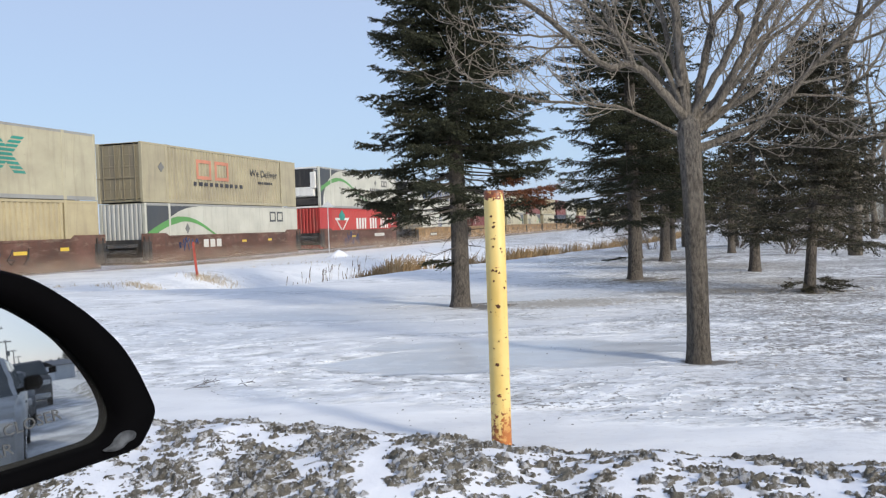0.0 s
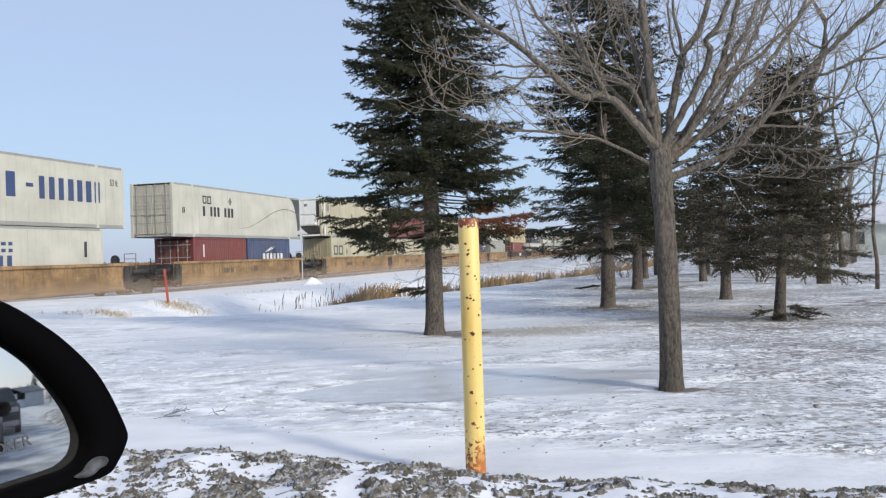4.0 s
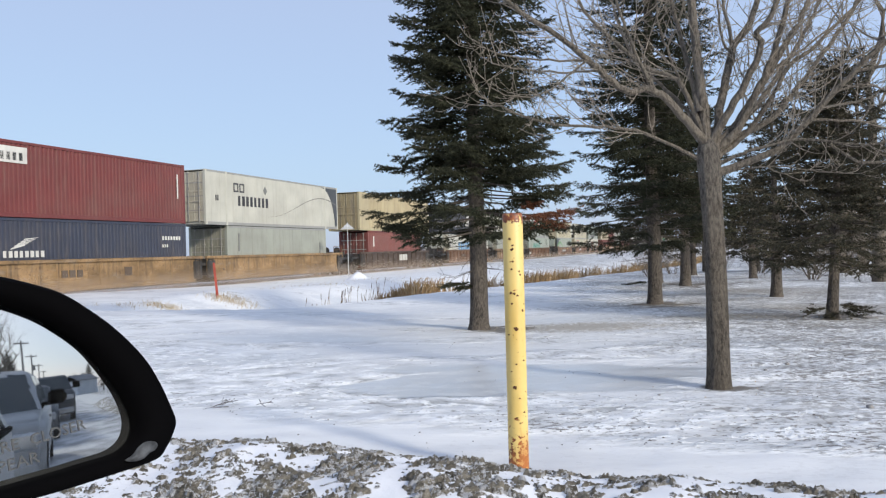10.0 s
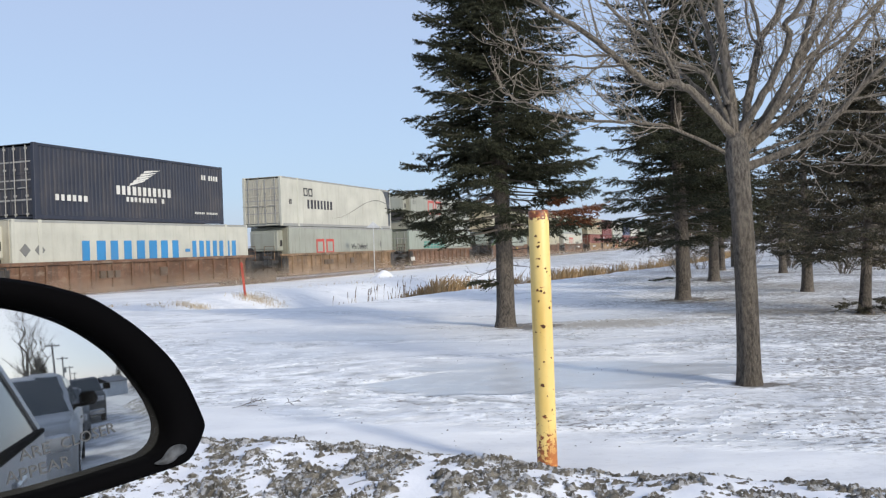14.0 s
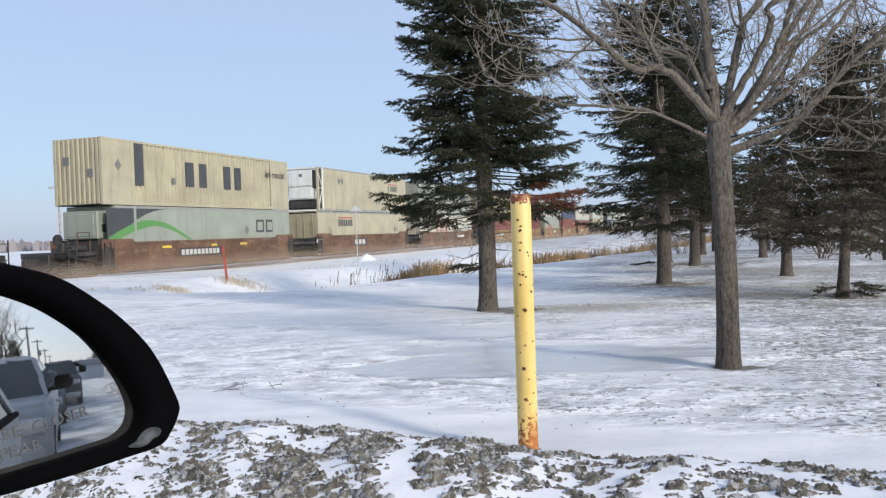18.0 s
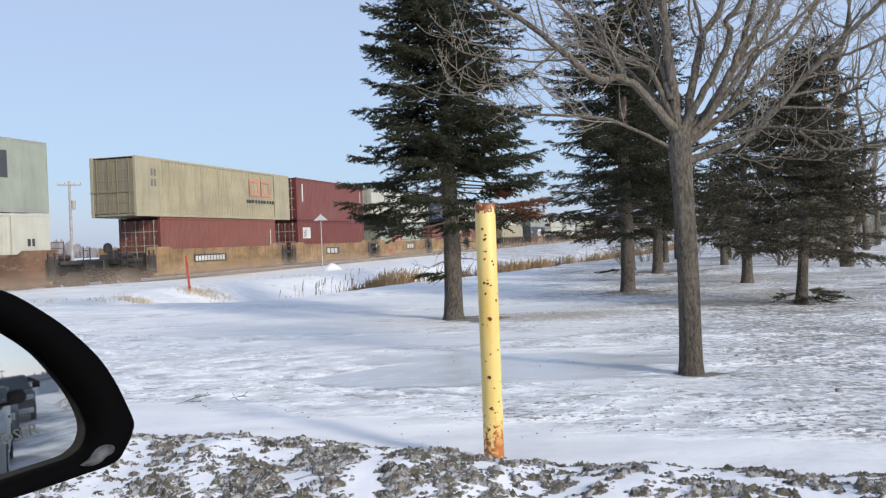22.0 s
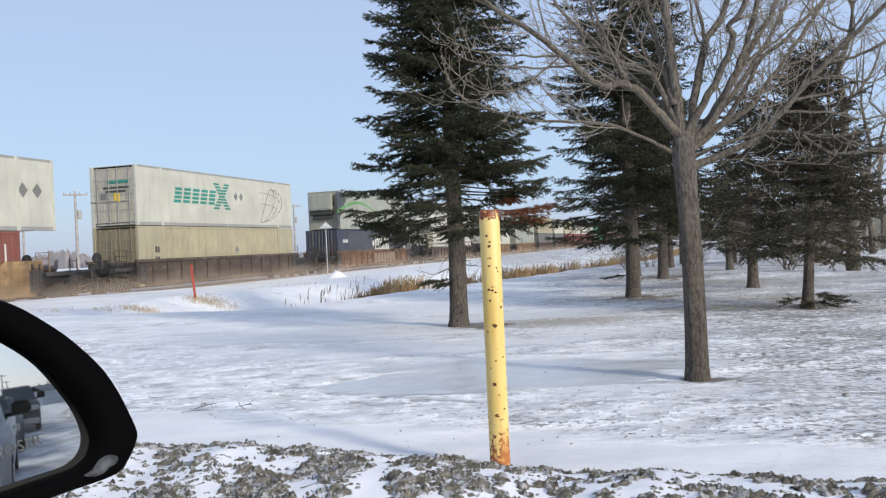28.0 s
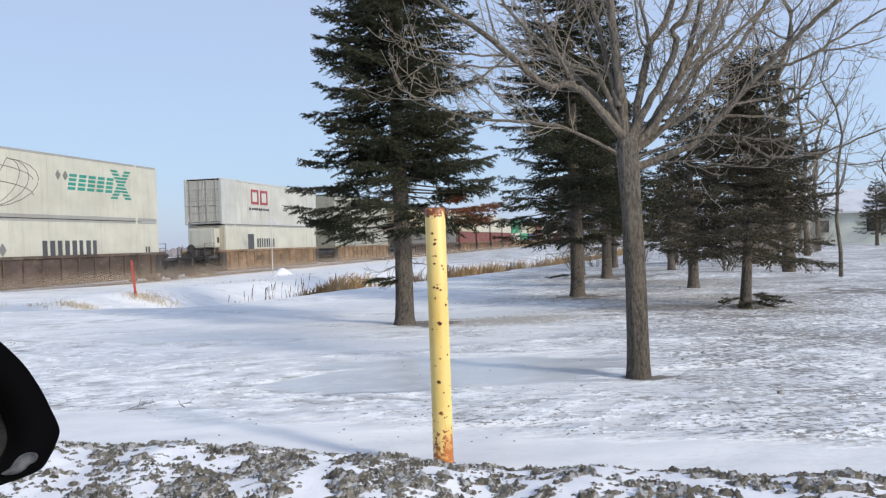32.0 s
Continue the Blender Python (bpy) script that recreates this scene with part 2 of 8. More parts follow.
def snow_material():
    """A smooth lee drift, a band of wind-cut crust, sheets of bare ice, and thin snow over dead grass."""
    m, n, l, b = material("wind_packed_snow", 0.6)

    def mul(a, c):
        return math_node(n, l, "MULTIPLY", a, c)

    def add(a, c):
        return math_node(n, l, "ADD", a, c)

    def big(a, c):
        return math_node(n, l, "MAXIMUM", a, c)

    v = coords(n, l)
    xyz = n.new("ShaderNodeSeparateXYZ")
    l.new(v, xyz.inputs[0])
    drift = noise_tex(n, l, coords(n, l, scale=(0.42, 1.0, 1.0)), 1.1, 6, 0.6)
    warp = mul(math_node(n, l, "SUBTRACT", drift, 0.5), 2.2)
    dot = n.new("ShaderNodeVectorMath")
    dot.operation = "DOT_PRODUCT"
    dot.inputs[1].default_value = (0.39, 0.92, 0)
    l.new(v, dot.inputs[0])
    away = dot.outputs["Value"]
    # where the crust is rough
    start = smooth_range(n, l, add(away, mul(warp, 0.6)), 5.25, 5.65)
    stop = math_node(n, l, "SUBTRACT", 1.0, smooth_range(n, l, add(add(away, warp), mul(xyz.outputs[0], 0.45)), 6.9, 8.4))
    right = smooth_range(n, l, add(xyz.outputs[0], mul(warp, 1.5)), 1.9, 3.2)
    spots = smooth_range(n, l, noise_tex(n, l, coords(n, l, scale=(0.3, 1, 1)), 0.8, 5, 0.6), 0.52, 0.6)
    rough = mul(start, big(big(stop, right), mul(spots, 0.75)))
    # bare ice
    edge = add(ellipse(n, l, 0.75, 8.15, 2.0, 1.15), mul(warp, 0.95))
    ice = math_node(n, l, "SUBTRACT", 1.0, smooth_range(n, l, edge, 0.75, 1.0))
    edge2 = add(ellipse(n, l, -3.0, 10.2, 1.4, 0.7), warp)
    ice2 = math_node(n, l, "SUBTRACT", 1.0, smooth_range(n, l, edge2, 0.5, 0.9))
    icef = big(ice, mul(ice2, 0.5))
    thin = smooth_range(n, l, noise_tex(n, l, coords(n, l, scale=(0.4, 1.1, 1)), 0.5, 5, 0.5), 0.57, 0.62)
    icef = big(icef, mul(mul(thin, start), 0.6))
    rough = mul(rough, math_node(n, l, "SUBTRACT", 1.0, ice))
    # colours: smooth snow; broken crust with white crests and grey hollows
    plainc = ramp(n, l, drift, (0.36, (0.65, 0.65, 0.65)), (0.5, (0.71, 0.71, 0.705)), (0.64, (0.77, 0.77, 0.76)))
    cut = noise_tex(n, l, coords(n, l, scale=(0.75, 1.0, 1.0)), 3.4, 3, 0.5)
    fine = noise_tex(n, l, coords(n, l, scale=(0.8, 1.0, 1.0)), 11.0, 4, 0.6)
    relief = add(mul(cut, 0.74), mul(fine, 0.26))
    crust = ramp(n, l, relief, (0.37, (0.40, 0.40, 0.392)), (0.44, (0.60, 0.60, 0.595)), (0.53, (0.70, 0.70, 0.695)), (0.60, (0.86, 0.86, 0.85)))
    c = mix(n, l, rough, plainc, crust)
    # thin white plates that the wind has left, with crisp rims
    plate = noise_tex(n, l, coords(n, l, scale=(0.72, 0.9, 1.0)), 7.5, 4, 0.6)
    patchy = noise_tex(n, l, coords(n, l, scale=(0.5, 1.0, 1.0)), 0.9, 3, 0.5)
    fleck = ramp(n, l, add(plate, mul(math_node(n, l, "SUBTRACT", patchy, 0.5), 0.28)), (0.56, (0, 0, 0)), (0.60, (1, 1, 1)))
    fleck = mul(fleck, mul(start, add(mul(big(stop, right), 0.75), 0.25)))
    fleck = mul(fleck, math_node(n, l, "SUBTRACT", 1.0, mul(ice, 0.8)))
    c = mix(n, l, mul(icef, 0.8), c, (0.52, 0.535, 0.545))
    c = mix(n, l, mul(fleck, 0.92), c, (0.93, 0.93, 0.91))
    # grit and dead grass through the thin snow, more of it beside and beyond the trees
    fl = noise_tex(n, l, coords(n, l, scale=(0.8, 1, 1)), 17, 5, 0.7)
    where = noise_tex(n, l, v, 0.5, 4)
    side = n.new("ShaderNodeMapRange")
    side.inputs[1].default_value, side.inputs[2].default_value, side.inputs[3].default_value, side.inputs[4].default_value = -1.0, 5.5, -0.01, 0.085
    l.new(xyz.outputs[0], side.inputs[0])
    amount = add(add(mul(fl, 0.8), mul(where, 0.36)), side.outputs[0])
    mask = mul(ramp(n, l, amount, (0.645, (0, 0, 0)), (0.685, (1, 1, 1))), add(mul(rough, 0.7), 0.08))
    c = mix(n, l, mask, c, (0.125, 0.105, 0.08))
    for cx, cy, rx, ry, k in ((1.8, 13.1, 2.2, 0.9, 0.7), (4.4, 14.4, 2.0, 0.8, 0.6), (6.5, 16.0, 3.0, 1.2, 0.4), (7.5, 21.0, 4.0, 2.2, 0.4)):
        e = add(ellipse(n, l, cx, cy, rx, ry), mul(math_node(n, l, "SUBTRACT", fl, 0.5), 3.0))
        c = mix(n, l, mul(math_node(n, l, "SUBTRACT", 1.0, smooth_range(n, l, e, 0.3, 0.85)), k), c, (0.25, 0.205, 0.135))
    # needle litter and bare soil round the trunks
    for tx, ty, rad in ((0.55, 13.15, 0.55), (4.2, 17.5, 0.7), (6.25, 13.9, 0.8), (2.26, 7.3, 0.19), (6.9, 24.5, 1.2), (9.4, 16.5, 1.0)):
        near = add(ellipse(n, l, tx, ty, rad, rad), mul(math_node(n, l, "SUBTRACT", relief, 0.5), 5.0))
        c = mix(n, l, ramp(n, l, near, (0.55, (0.85,) * 3), (0.95, (0, 0, 0))), c, (0.11, 0.085, 0.055))
    l.new(c, b.inputs["Base Color"])
    l.new(ramp(n, l, icef, (0, (0.62,) * 3), (1, (0.28,) * 3)), b.inputs["Roughness"])
    tall = add(add(mul(mul(relief, rough), 0.7), mul(fleck, 0.10)), mul(drift, 0.35))
    bump(n, l, b, tall, 1.0, 0.08)
    return m


def drift_material():
    m, n, l, b = material("fresh_drifted_snow", 0.65)
    v = coords(n, l)
    c = ramp(n, l, noise_tex(n, l, v, 3, 5), (0.35, (0.66, 0.665, 0.685)), (0.6, (0.77, 0.77, 0.78)))
    grit = ramp(n, l, noise_tex(n, l, v, 40, 5, 0.75), (0.66, (0, 0, 0)), (0.74, (0.5,) * 3))
    c = mix(n, l, grit, c, (0.2, 0.17, 0.14))
    l.new(c, b.inputs["Base Color"])
    bump(n, l, b, noise_tex(n, l, v, 12, 5), 0.3, 0.02)
    return m


def clod_material():
    m, n, l, b = material("frozen_gritty_slush", 0.9)
    v = coords(n, l)
    c = ramp(n, l, noise_tex(n, l, v, 14, 8, 0.75), (0.36, (0.09, 0.08, 0.062)), (0.50, (0.225, 0.20, 0.155)), (0.64, (0.39, 0.355, 0.285)))
    dust = ramp(n, l, noise_tex(n, l, v, 24, 6, 0.7), (0.51, (0, 0, 0)), (0.55, (0.85,) * 3))
    c = mix(n, l, dust, c, (0.72, 0.72, 0.73))
    l.new(c, b.inputs["Base Color"])
    bump(n, l, b, noise_tex(n, l, v, 55, 8, 0.8), 1.0, 0.03)
    return m


def bark_material(name, dark, light, scale=1.0, young=None):
    m, n, l, b = material(name, 0.95)
    v = coords(n, l, scale=(17 * scale, 17 * scale, 6 * scale))
    f = noise_tex(n, l, v, 2.6, 8, 0.72)
    c = ramp(n, l, f, (0.38, dark), (0.60, light))
    c = mix(n, l, ramp(n, l, noise_tex(n, l, coords(n, l), 2.5, 3), (0.45, (0, 0, 0)), (0.7, (0.45,) * 3)), c, tuple(x * 1.25 for x in light))
    if young:
        sep = n.new("ShaderNodeSeparateXYZ")
        l.new(coords(n, l), sep.inputs[0])
        up = smooth_range(n, l, math_node(n, l, "ADD", sep.outputs[2], noise_tex(n, l, coords(n, l), 4.0, 4)), 1.7, 2.6)
        c = mix(n, l, up, c, ramp(n, l, f, (0.38, young[0]), (0.60, young[1])))
    l.new(c, b.inputs["Base Color"])
    bump(n, l, b, f, 1.0, 0.05)
    return m


def needle_material(name, a, b2, tip):
    m, n, l, b = material(name, 0.85)
    b.inputs["Specular IOR Level"].default_value = 0.15
    g = n.new("ShaderNodeNewGeometry")
    c = ramp(n, l, g.outputs["Random Per Island"], (0.0, a), (0.75, b2), (1.0, tip))
    big = noise_tex(n, l, coords(n, l), 1.3, 3)
    c = mix(n, l, ramp(n, l, big, (0.4, (0, 0, 0)), (0.65, (0.5,) * 3)), c, tuple(x * 0.55 for x in a))
    l.new(c, b.inputs["Base Color"])
    return m


SNOW, DRIFT, CLOD = snow_material(), drift_material(), clod_material()
BARK_GREY = bark_material("grey_brown_bark", (0.045, 0.037, 0.028), (0.19, 0.162, 0.126))
BARK_LIMB = bark_material("pale_grey_branch_bark", (0.066, 0.055, 0.042), (0.25, 0.213, 0.168))
BARK_TWIG = bark_material("pale_smooth_twig_bark", (0.17, 0.145, 0.115), (0.41, 0.355, 0.285))
BARK_TRUNK = bark_material("grey_bark_smooth_towards_the_fork", (0.036, 0.029, 0.022), (0.155, 0.13, 0.10), young=((0.055, 0.047, 0.039), (0.205, 0.18, 0.15)))
BARK_SPRUCE = bark_material("scaly_spruce_bark", (0.028, 0.024, 0.02), (0.16, 0.135, 0.11))
NEEDLES = needle_material("spruce_needles", (0.028, 0.032, 0.020), (0.057, 0.059, 0.034), (0.09, 0.088, 0.052))
NEEDLES_FAR = needle_material("brownish_spruce_needles", (0.046, 0.045, 0.031), (0.085, 0.078, 0.053), (0.135, 0.108, 0.072))
NEEDLES_DEAD = needle_material("dead_red_needles", (0.12, 0.045, 0.022), (0.2, 0.08, 0.04), (0.24, 0.11, 0.06))
DARK_TWIG = plain("dead_twig", (0.09, 0.075, 0.06), 0.9)
STRAW = needle_material("dry_cattail_straw", (0.30, 0.19, 0.09), (0.40, 0.28, 0.15), (0.50, 0.39, 0.25))
PALE_STRAW = needle_material("bleached_grass", (0.42, 0.33, 0.22), (0.52, 0.44, 0.32), (0.62, 0.55, 0.43))
SEED = plain("cattail_seed_head", (0.17, 0.11, 0.065), 0.95)
STEEL = plain("worn_dark_steel", (0.05, 0.045, 0.042), 0.6, 0.3)
RUBBER = plain("black_rubber", (0.02, 0.02, 0.02), 0.8)
BLACK_PLASTIC = plain("black_mirror_plastic", (0.0018, 0.0018, 0.0022), 0.85, var=0.1)
BLACK_PLASTIC.node_tree.nodes["Principled BSDF"].inputs["Specular IOR Level"].default_value = 0.04
WHITE_MARK, BLACK_MARK = paint("white_marking", (0.60, 0.59, 0.54), 0.35), paint("black_marking", (0.03, 0.03, 0.035), 0.2)

# ---- plan: the track runs past at TRACK_YAW; u is the way from the train's near side, s the way along it ----
TRACK_YAW, TRACK_OFF = 0.286, 24.87
TD = Vector((math.sin(TRACK_YAW), math.cos(TRACK_YAW), 0))
TN = Vector((math.cos(TRACK_YAW), -math.sin(TRACK_YAW), 0))
ROAD_DIR = Vector((-0.92, 0.39, 0)).normalized()
ROAD_OUT = Vector((0.39, 0.92, 0)).normalized()


def at_track(s, u, z=0.0):
    return -TN * (TRACK_OFF - u) + TD * s + Vector((0, 0, z))


def height(x, y):
    """The ground's height at arrays x, y."""
    x, y = np.asarray(x, float), np.asarray(y, float)
    u = x * TN.x + y * TN.y + TRACK_OFF
    s = x * TD.x + y * TD.y
    r = x * ROAD_OUT.x + y * ROAD_OUT.y
    z = -0.30 * sstep(11.0, 4.0, u)
    edge = 15.6 + 0.21 * np.clip(s - 17, 0, 40) + 0.05 * np.clip(s - 57, 0, 400)
    ditch = sstep(edge + 0.6, edge - 1.6, u) * sstep(edge - 8.0, edge - 4.2, u) * sstep(16.2, 19.0, s)
    z = z - 0.75 * ditch
    z = z + 0.21 * np.exp(-((s - 23.6) / 2.4) ** 2 - ((u - 9.8) / 1.8) ** 2)
    z = z + 0.22 * sstep(9, 4, u) * sstep(40, 24, s) * sstep(0.2, 1.5, u) + 0.06 * sstep(3.5, 1.5, u) * sstep(-0.1, 0.8, u)
    z = z + 0.05 * fbm(x * 0.12 + 3, y * 0.12, 3, 5) * sstep(3, 9, u)
    z = z - 0.12 * sstep(3.2, 2.2, r) - 0.06 * sstep(1.2, -3, r)
    near = sstep(60, 12, np.hypot(x, y)) * sstep(2.5, 4, r)
    z = z + near * (0.018 * fbm(x * 0.5, y * 1.0, 3, 9) + 0.016 * np.abs(fbm(x * 1.6, y * 3.0, 3, 21)))
    return z


def ground():
    def axis(lo, hi, a, b, step, grow):
        mid = list(np.arange(a, b, step))
        left, q, h = [], a, step
        while q > lo:
            h *= grow
            q -= h
            left.append(q)
        right, q, h = [], b, step
        while q < hi:
            right.append(q)
            h *= grow
            q += h
        return np.array(left[::-1] + mid + right)

    xs, ys = axis(-2500, 2500, -7.0, 8.0, 0.072, 1.07), axis(-2500, 3500, 3.6, 15.0, 0.072, 1.05)
    gx, gy = np.meshgrid(xs, ys)
    verts = np.stack([gx.ravel(), gy.ravel(), height(gx, gy).ravel()], axis=1)
    ob = new("ground", fast_mesh("ground", verts, grid_faces(len(xs), len(ys)), SNOW, True))
    tagged(ob, "flat field of wind-packed snow with icy patches and dead grass", "snow ground", kind="structure")


ground()


def snow_bank():
    """The ploughed ridge beside the road: smooth snow with dirty frozen clods that stand out of it."""
    base = thing("snow_bank", "low ploughed snow bank crusted with dirty frozen grit beside the road", "snow bank", kind="stuff")
    for la, lb, st in ((-40.0, -4.2, 0.06), (-4.2, 4.2, 0.0095), (4.2, 30.0, 0.06)):
        bank_stretch(base, la, lb, st)


def bank_stretch(base, la, lb, st):
    wa, wb = -1.5, 1.2
    us, ws = np.arange(la, lb + st, st), np.arange(wa, wb, st)
    gu, gw = np.meshgrid(us, ws)
    c0 = Vector((0.08, 3.93, 0))
    x = c0.x - ROAD_DIR.x * gu + ROAD_OUT.x * gw
    y = c0.y - ROAD_DIR.y * gu + ROAD_OUT.y * gw
    crest = 0.285 + 0.05 * vnoise(gu * 0.8, gu * 0 + 2, 3) + 0.03 * vnoise(gu * 2.1, gu * 0 + 7, 4)
    wob = gw + 0.10 * vnoise(gu * 0.7, gw * 0, 8)
    prof = np.where(wob > 0, np.exp(-(wob / 0.42) ** 2), np.exp(-(wob / 0.8) ** 2))
    g = height(x, y)
    snow = g - 0.03 + crest * prof * 0.98 + 0.03 * fbm(gu * 2.2, gw * 2.6, 3, 31) * prof
    # clods: broken frozen flakes, each tilted its own way, over the road side and the crest
    wx = gu * 0.94 + gw * 0.34 + 0.05 * fbm(gu * 2.6, gw * 2.6, 3, 81)
    wy = gw * 0.94 - gu * 0.34 + 0.05 * fbm(gu * 2.8 + 9, gw * 2.8, 3, 83)

    def flakes(px, py, size, thin, seed, tilt):
        """Height of tilted flat flakes, from cells round scattered centres."""
        cx, cy = px / size, py / (size * thin)
        ix, iy = np.floor(cx).astype(int), np.floor(cy).astype(int)
        best, out, edge = np.full(px.shape, 9.0), np.zeros(px.shape), np.full(px.shape, 9.0)
        rs = np.random.RandomState(seed)
        tab = rs.random_sample((64, 64, 5))
        for a in (-1, 0, 1):
            for b in (-1, 0, 1):
                t = tab[(ix + a) % 64, (iy + b) % 64]
                dx, dy = cx - ix - a - t[..., 0], cy - iy - b - t[..., 1]
                d = dx * dx + dy * dy
                near = d < best
                edge = np.where(near, best, np.minimum(edge, d))
                best = np.where(near, d, best)
                h = (t[..., 2] - 0.5) + tilt * ((t[..., 3] - 0.5) * dx + (t[..., 4] - 0.7) * dy)
                out = np.where(near, h, out)
        return out * np.clip((np.sqrt(edge) - np.sqrt(best)) * 5, 0, 1) - 0.6 * (1 - np.clip((np.sqrt(edge) - np.sqrt(best)) * 5, 0, 1))

    lump = 0.024 * flakes(wx, wy, 0.10, 0.36, 5, 0.9) + 0.022 * flakes(wx + 3, wy, 0.05, 0.40, 6, 1.0) + 0.008 * flakes(wx, wy + 5, 0.028, 0.55, 7, 1.5)
    lump = lump + 0.009 * fbm(wx * 2.2, wy * 3.0, 3, 39) + 0.010 * fbm(wx * 7, wy * 10, 2, 45)
    cover = sstep(1.05, 0.74, np.abs(wob + 0.5) / 1.08)
    hollow = 0.022 * np.exp(-((gu + 0.40 + 0.35 * gw + 0.09 * vnoise(gw * 5, gu * 0, 74)) / (0.075 + 0.05 * vnoise(gw * 7 + 3, gu * 0, 75))) ** 2) + 0.006 * sstep(0.3, 0.8, vnoise(gu * 1.9 + 4.3, gw * 2.6, 71)) + 0.016 * sstep(0.15, 0.55, vnoise(gu * 9 + gw * 4, gw * 15, 73)) 
    dirt = snow + lump + 0.0085 - (1 - cover) * 0.12 - hollow
    f = grid_faces(len(us), len(ws))
    for name, z, mat, sm, lab in (("drifted_snow", snow, DRIFT, True, "clean drifted snow"), ("dirty_clods", dirt, CLOD, False, "gritty grey-brown frozen clods")):
        verts = np.stack([x.ravel(), y.ravel(), z.ravel()], axis=1)
        if name == "dirty_clods":
            keep = (z.ravel() > snow.ravel() - 0.03)
            f2 = f[keep[f].all(axis=1)]
        else:
            f2 = f
        if sm:
            sub = np.stack([q[::2, ::2].ravel() for q in (x, y, z)], axis=1)
            verts, f2 = sub, grid_faces(len(us[::2]), len(ws[::2]))
        part(name, fast_mesh(name, verts, f2, mat, sm), None, base, lab)


snow_bank()


def snow_mound():
    us = np.linspace(-1.1, 1.1, 41)
    gu, gv = np.meshgrid(us, us)
    cx, cy = -5.42, 42.8
    d = np.hypot(gu / 0.85, gv / 0.8) * (1 + 0.12 * vnoise(gu * 1.4, gv * 1.4, 6))
    z = height(cx + gu, cy + gv) - 0.06 + 0.44 * np.exp(-(d / 0.55) ** 2 * 1.1) + 0.03 * fbm(gu * 3, gv * 3, 3, 8) * np.exp(-d ** 2)
    ob = new("snow_mound", fast_mesh("snow_mound", np.stack([(cx + gu).ravel(), (cy + gv).ravel(), z.ravel()], 1), grid_faces(41, 41), DRIFT, True))
    tagged(ob, "small rounded mound of clean white snow near the track", "snow mound")


snow_mound()


# ---- road beneath the queue of cars ----
def road():
    us = np.arange(-60, 200, 1.0)
    ws = np.array([-5.2, -4.6, -3, -1, 1, 2.2, 2.6])
    gu, gw = np.meshgrid(us, ws)
    x, y = -ROAD_DIR.x * gu + ROAD_OUT.x * gw, -ROAD_DIR.y * gu + ROAD_OUT.y * gw
    z = height(x, y) + 0.02
    m, n, l, b = material("packed_snow_on_asphalt", 0.55)
    v = coords(n, l)
    c = ramp(n, l, noise_tex(n, l, v, 1.2, 6, 0.6), (0.4, (0.3, 0.3, 0.31)), (0.6, (0.68, 0.69, 0.71)))
    l.new(c, b.inputs["Base Color"])
    bump(n, l, b, noise_tex(n, l, v, 14, 4), 0.4, 0.02)
    ob = new("road", fast_mesh("road", np.stack([x.ravel(), y.ravel(), z.ravel()], axis=1), grid_faces(len(us), len(ws)), m, True))
    tagged(ob, "asphalt road under a skin of packed grey snow", "road", kind="structure")


road()


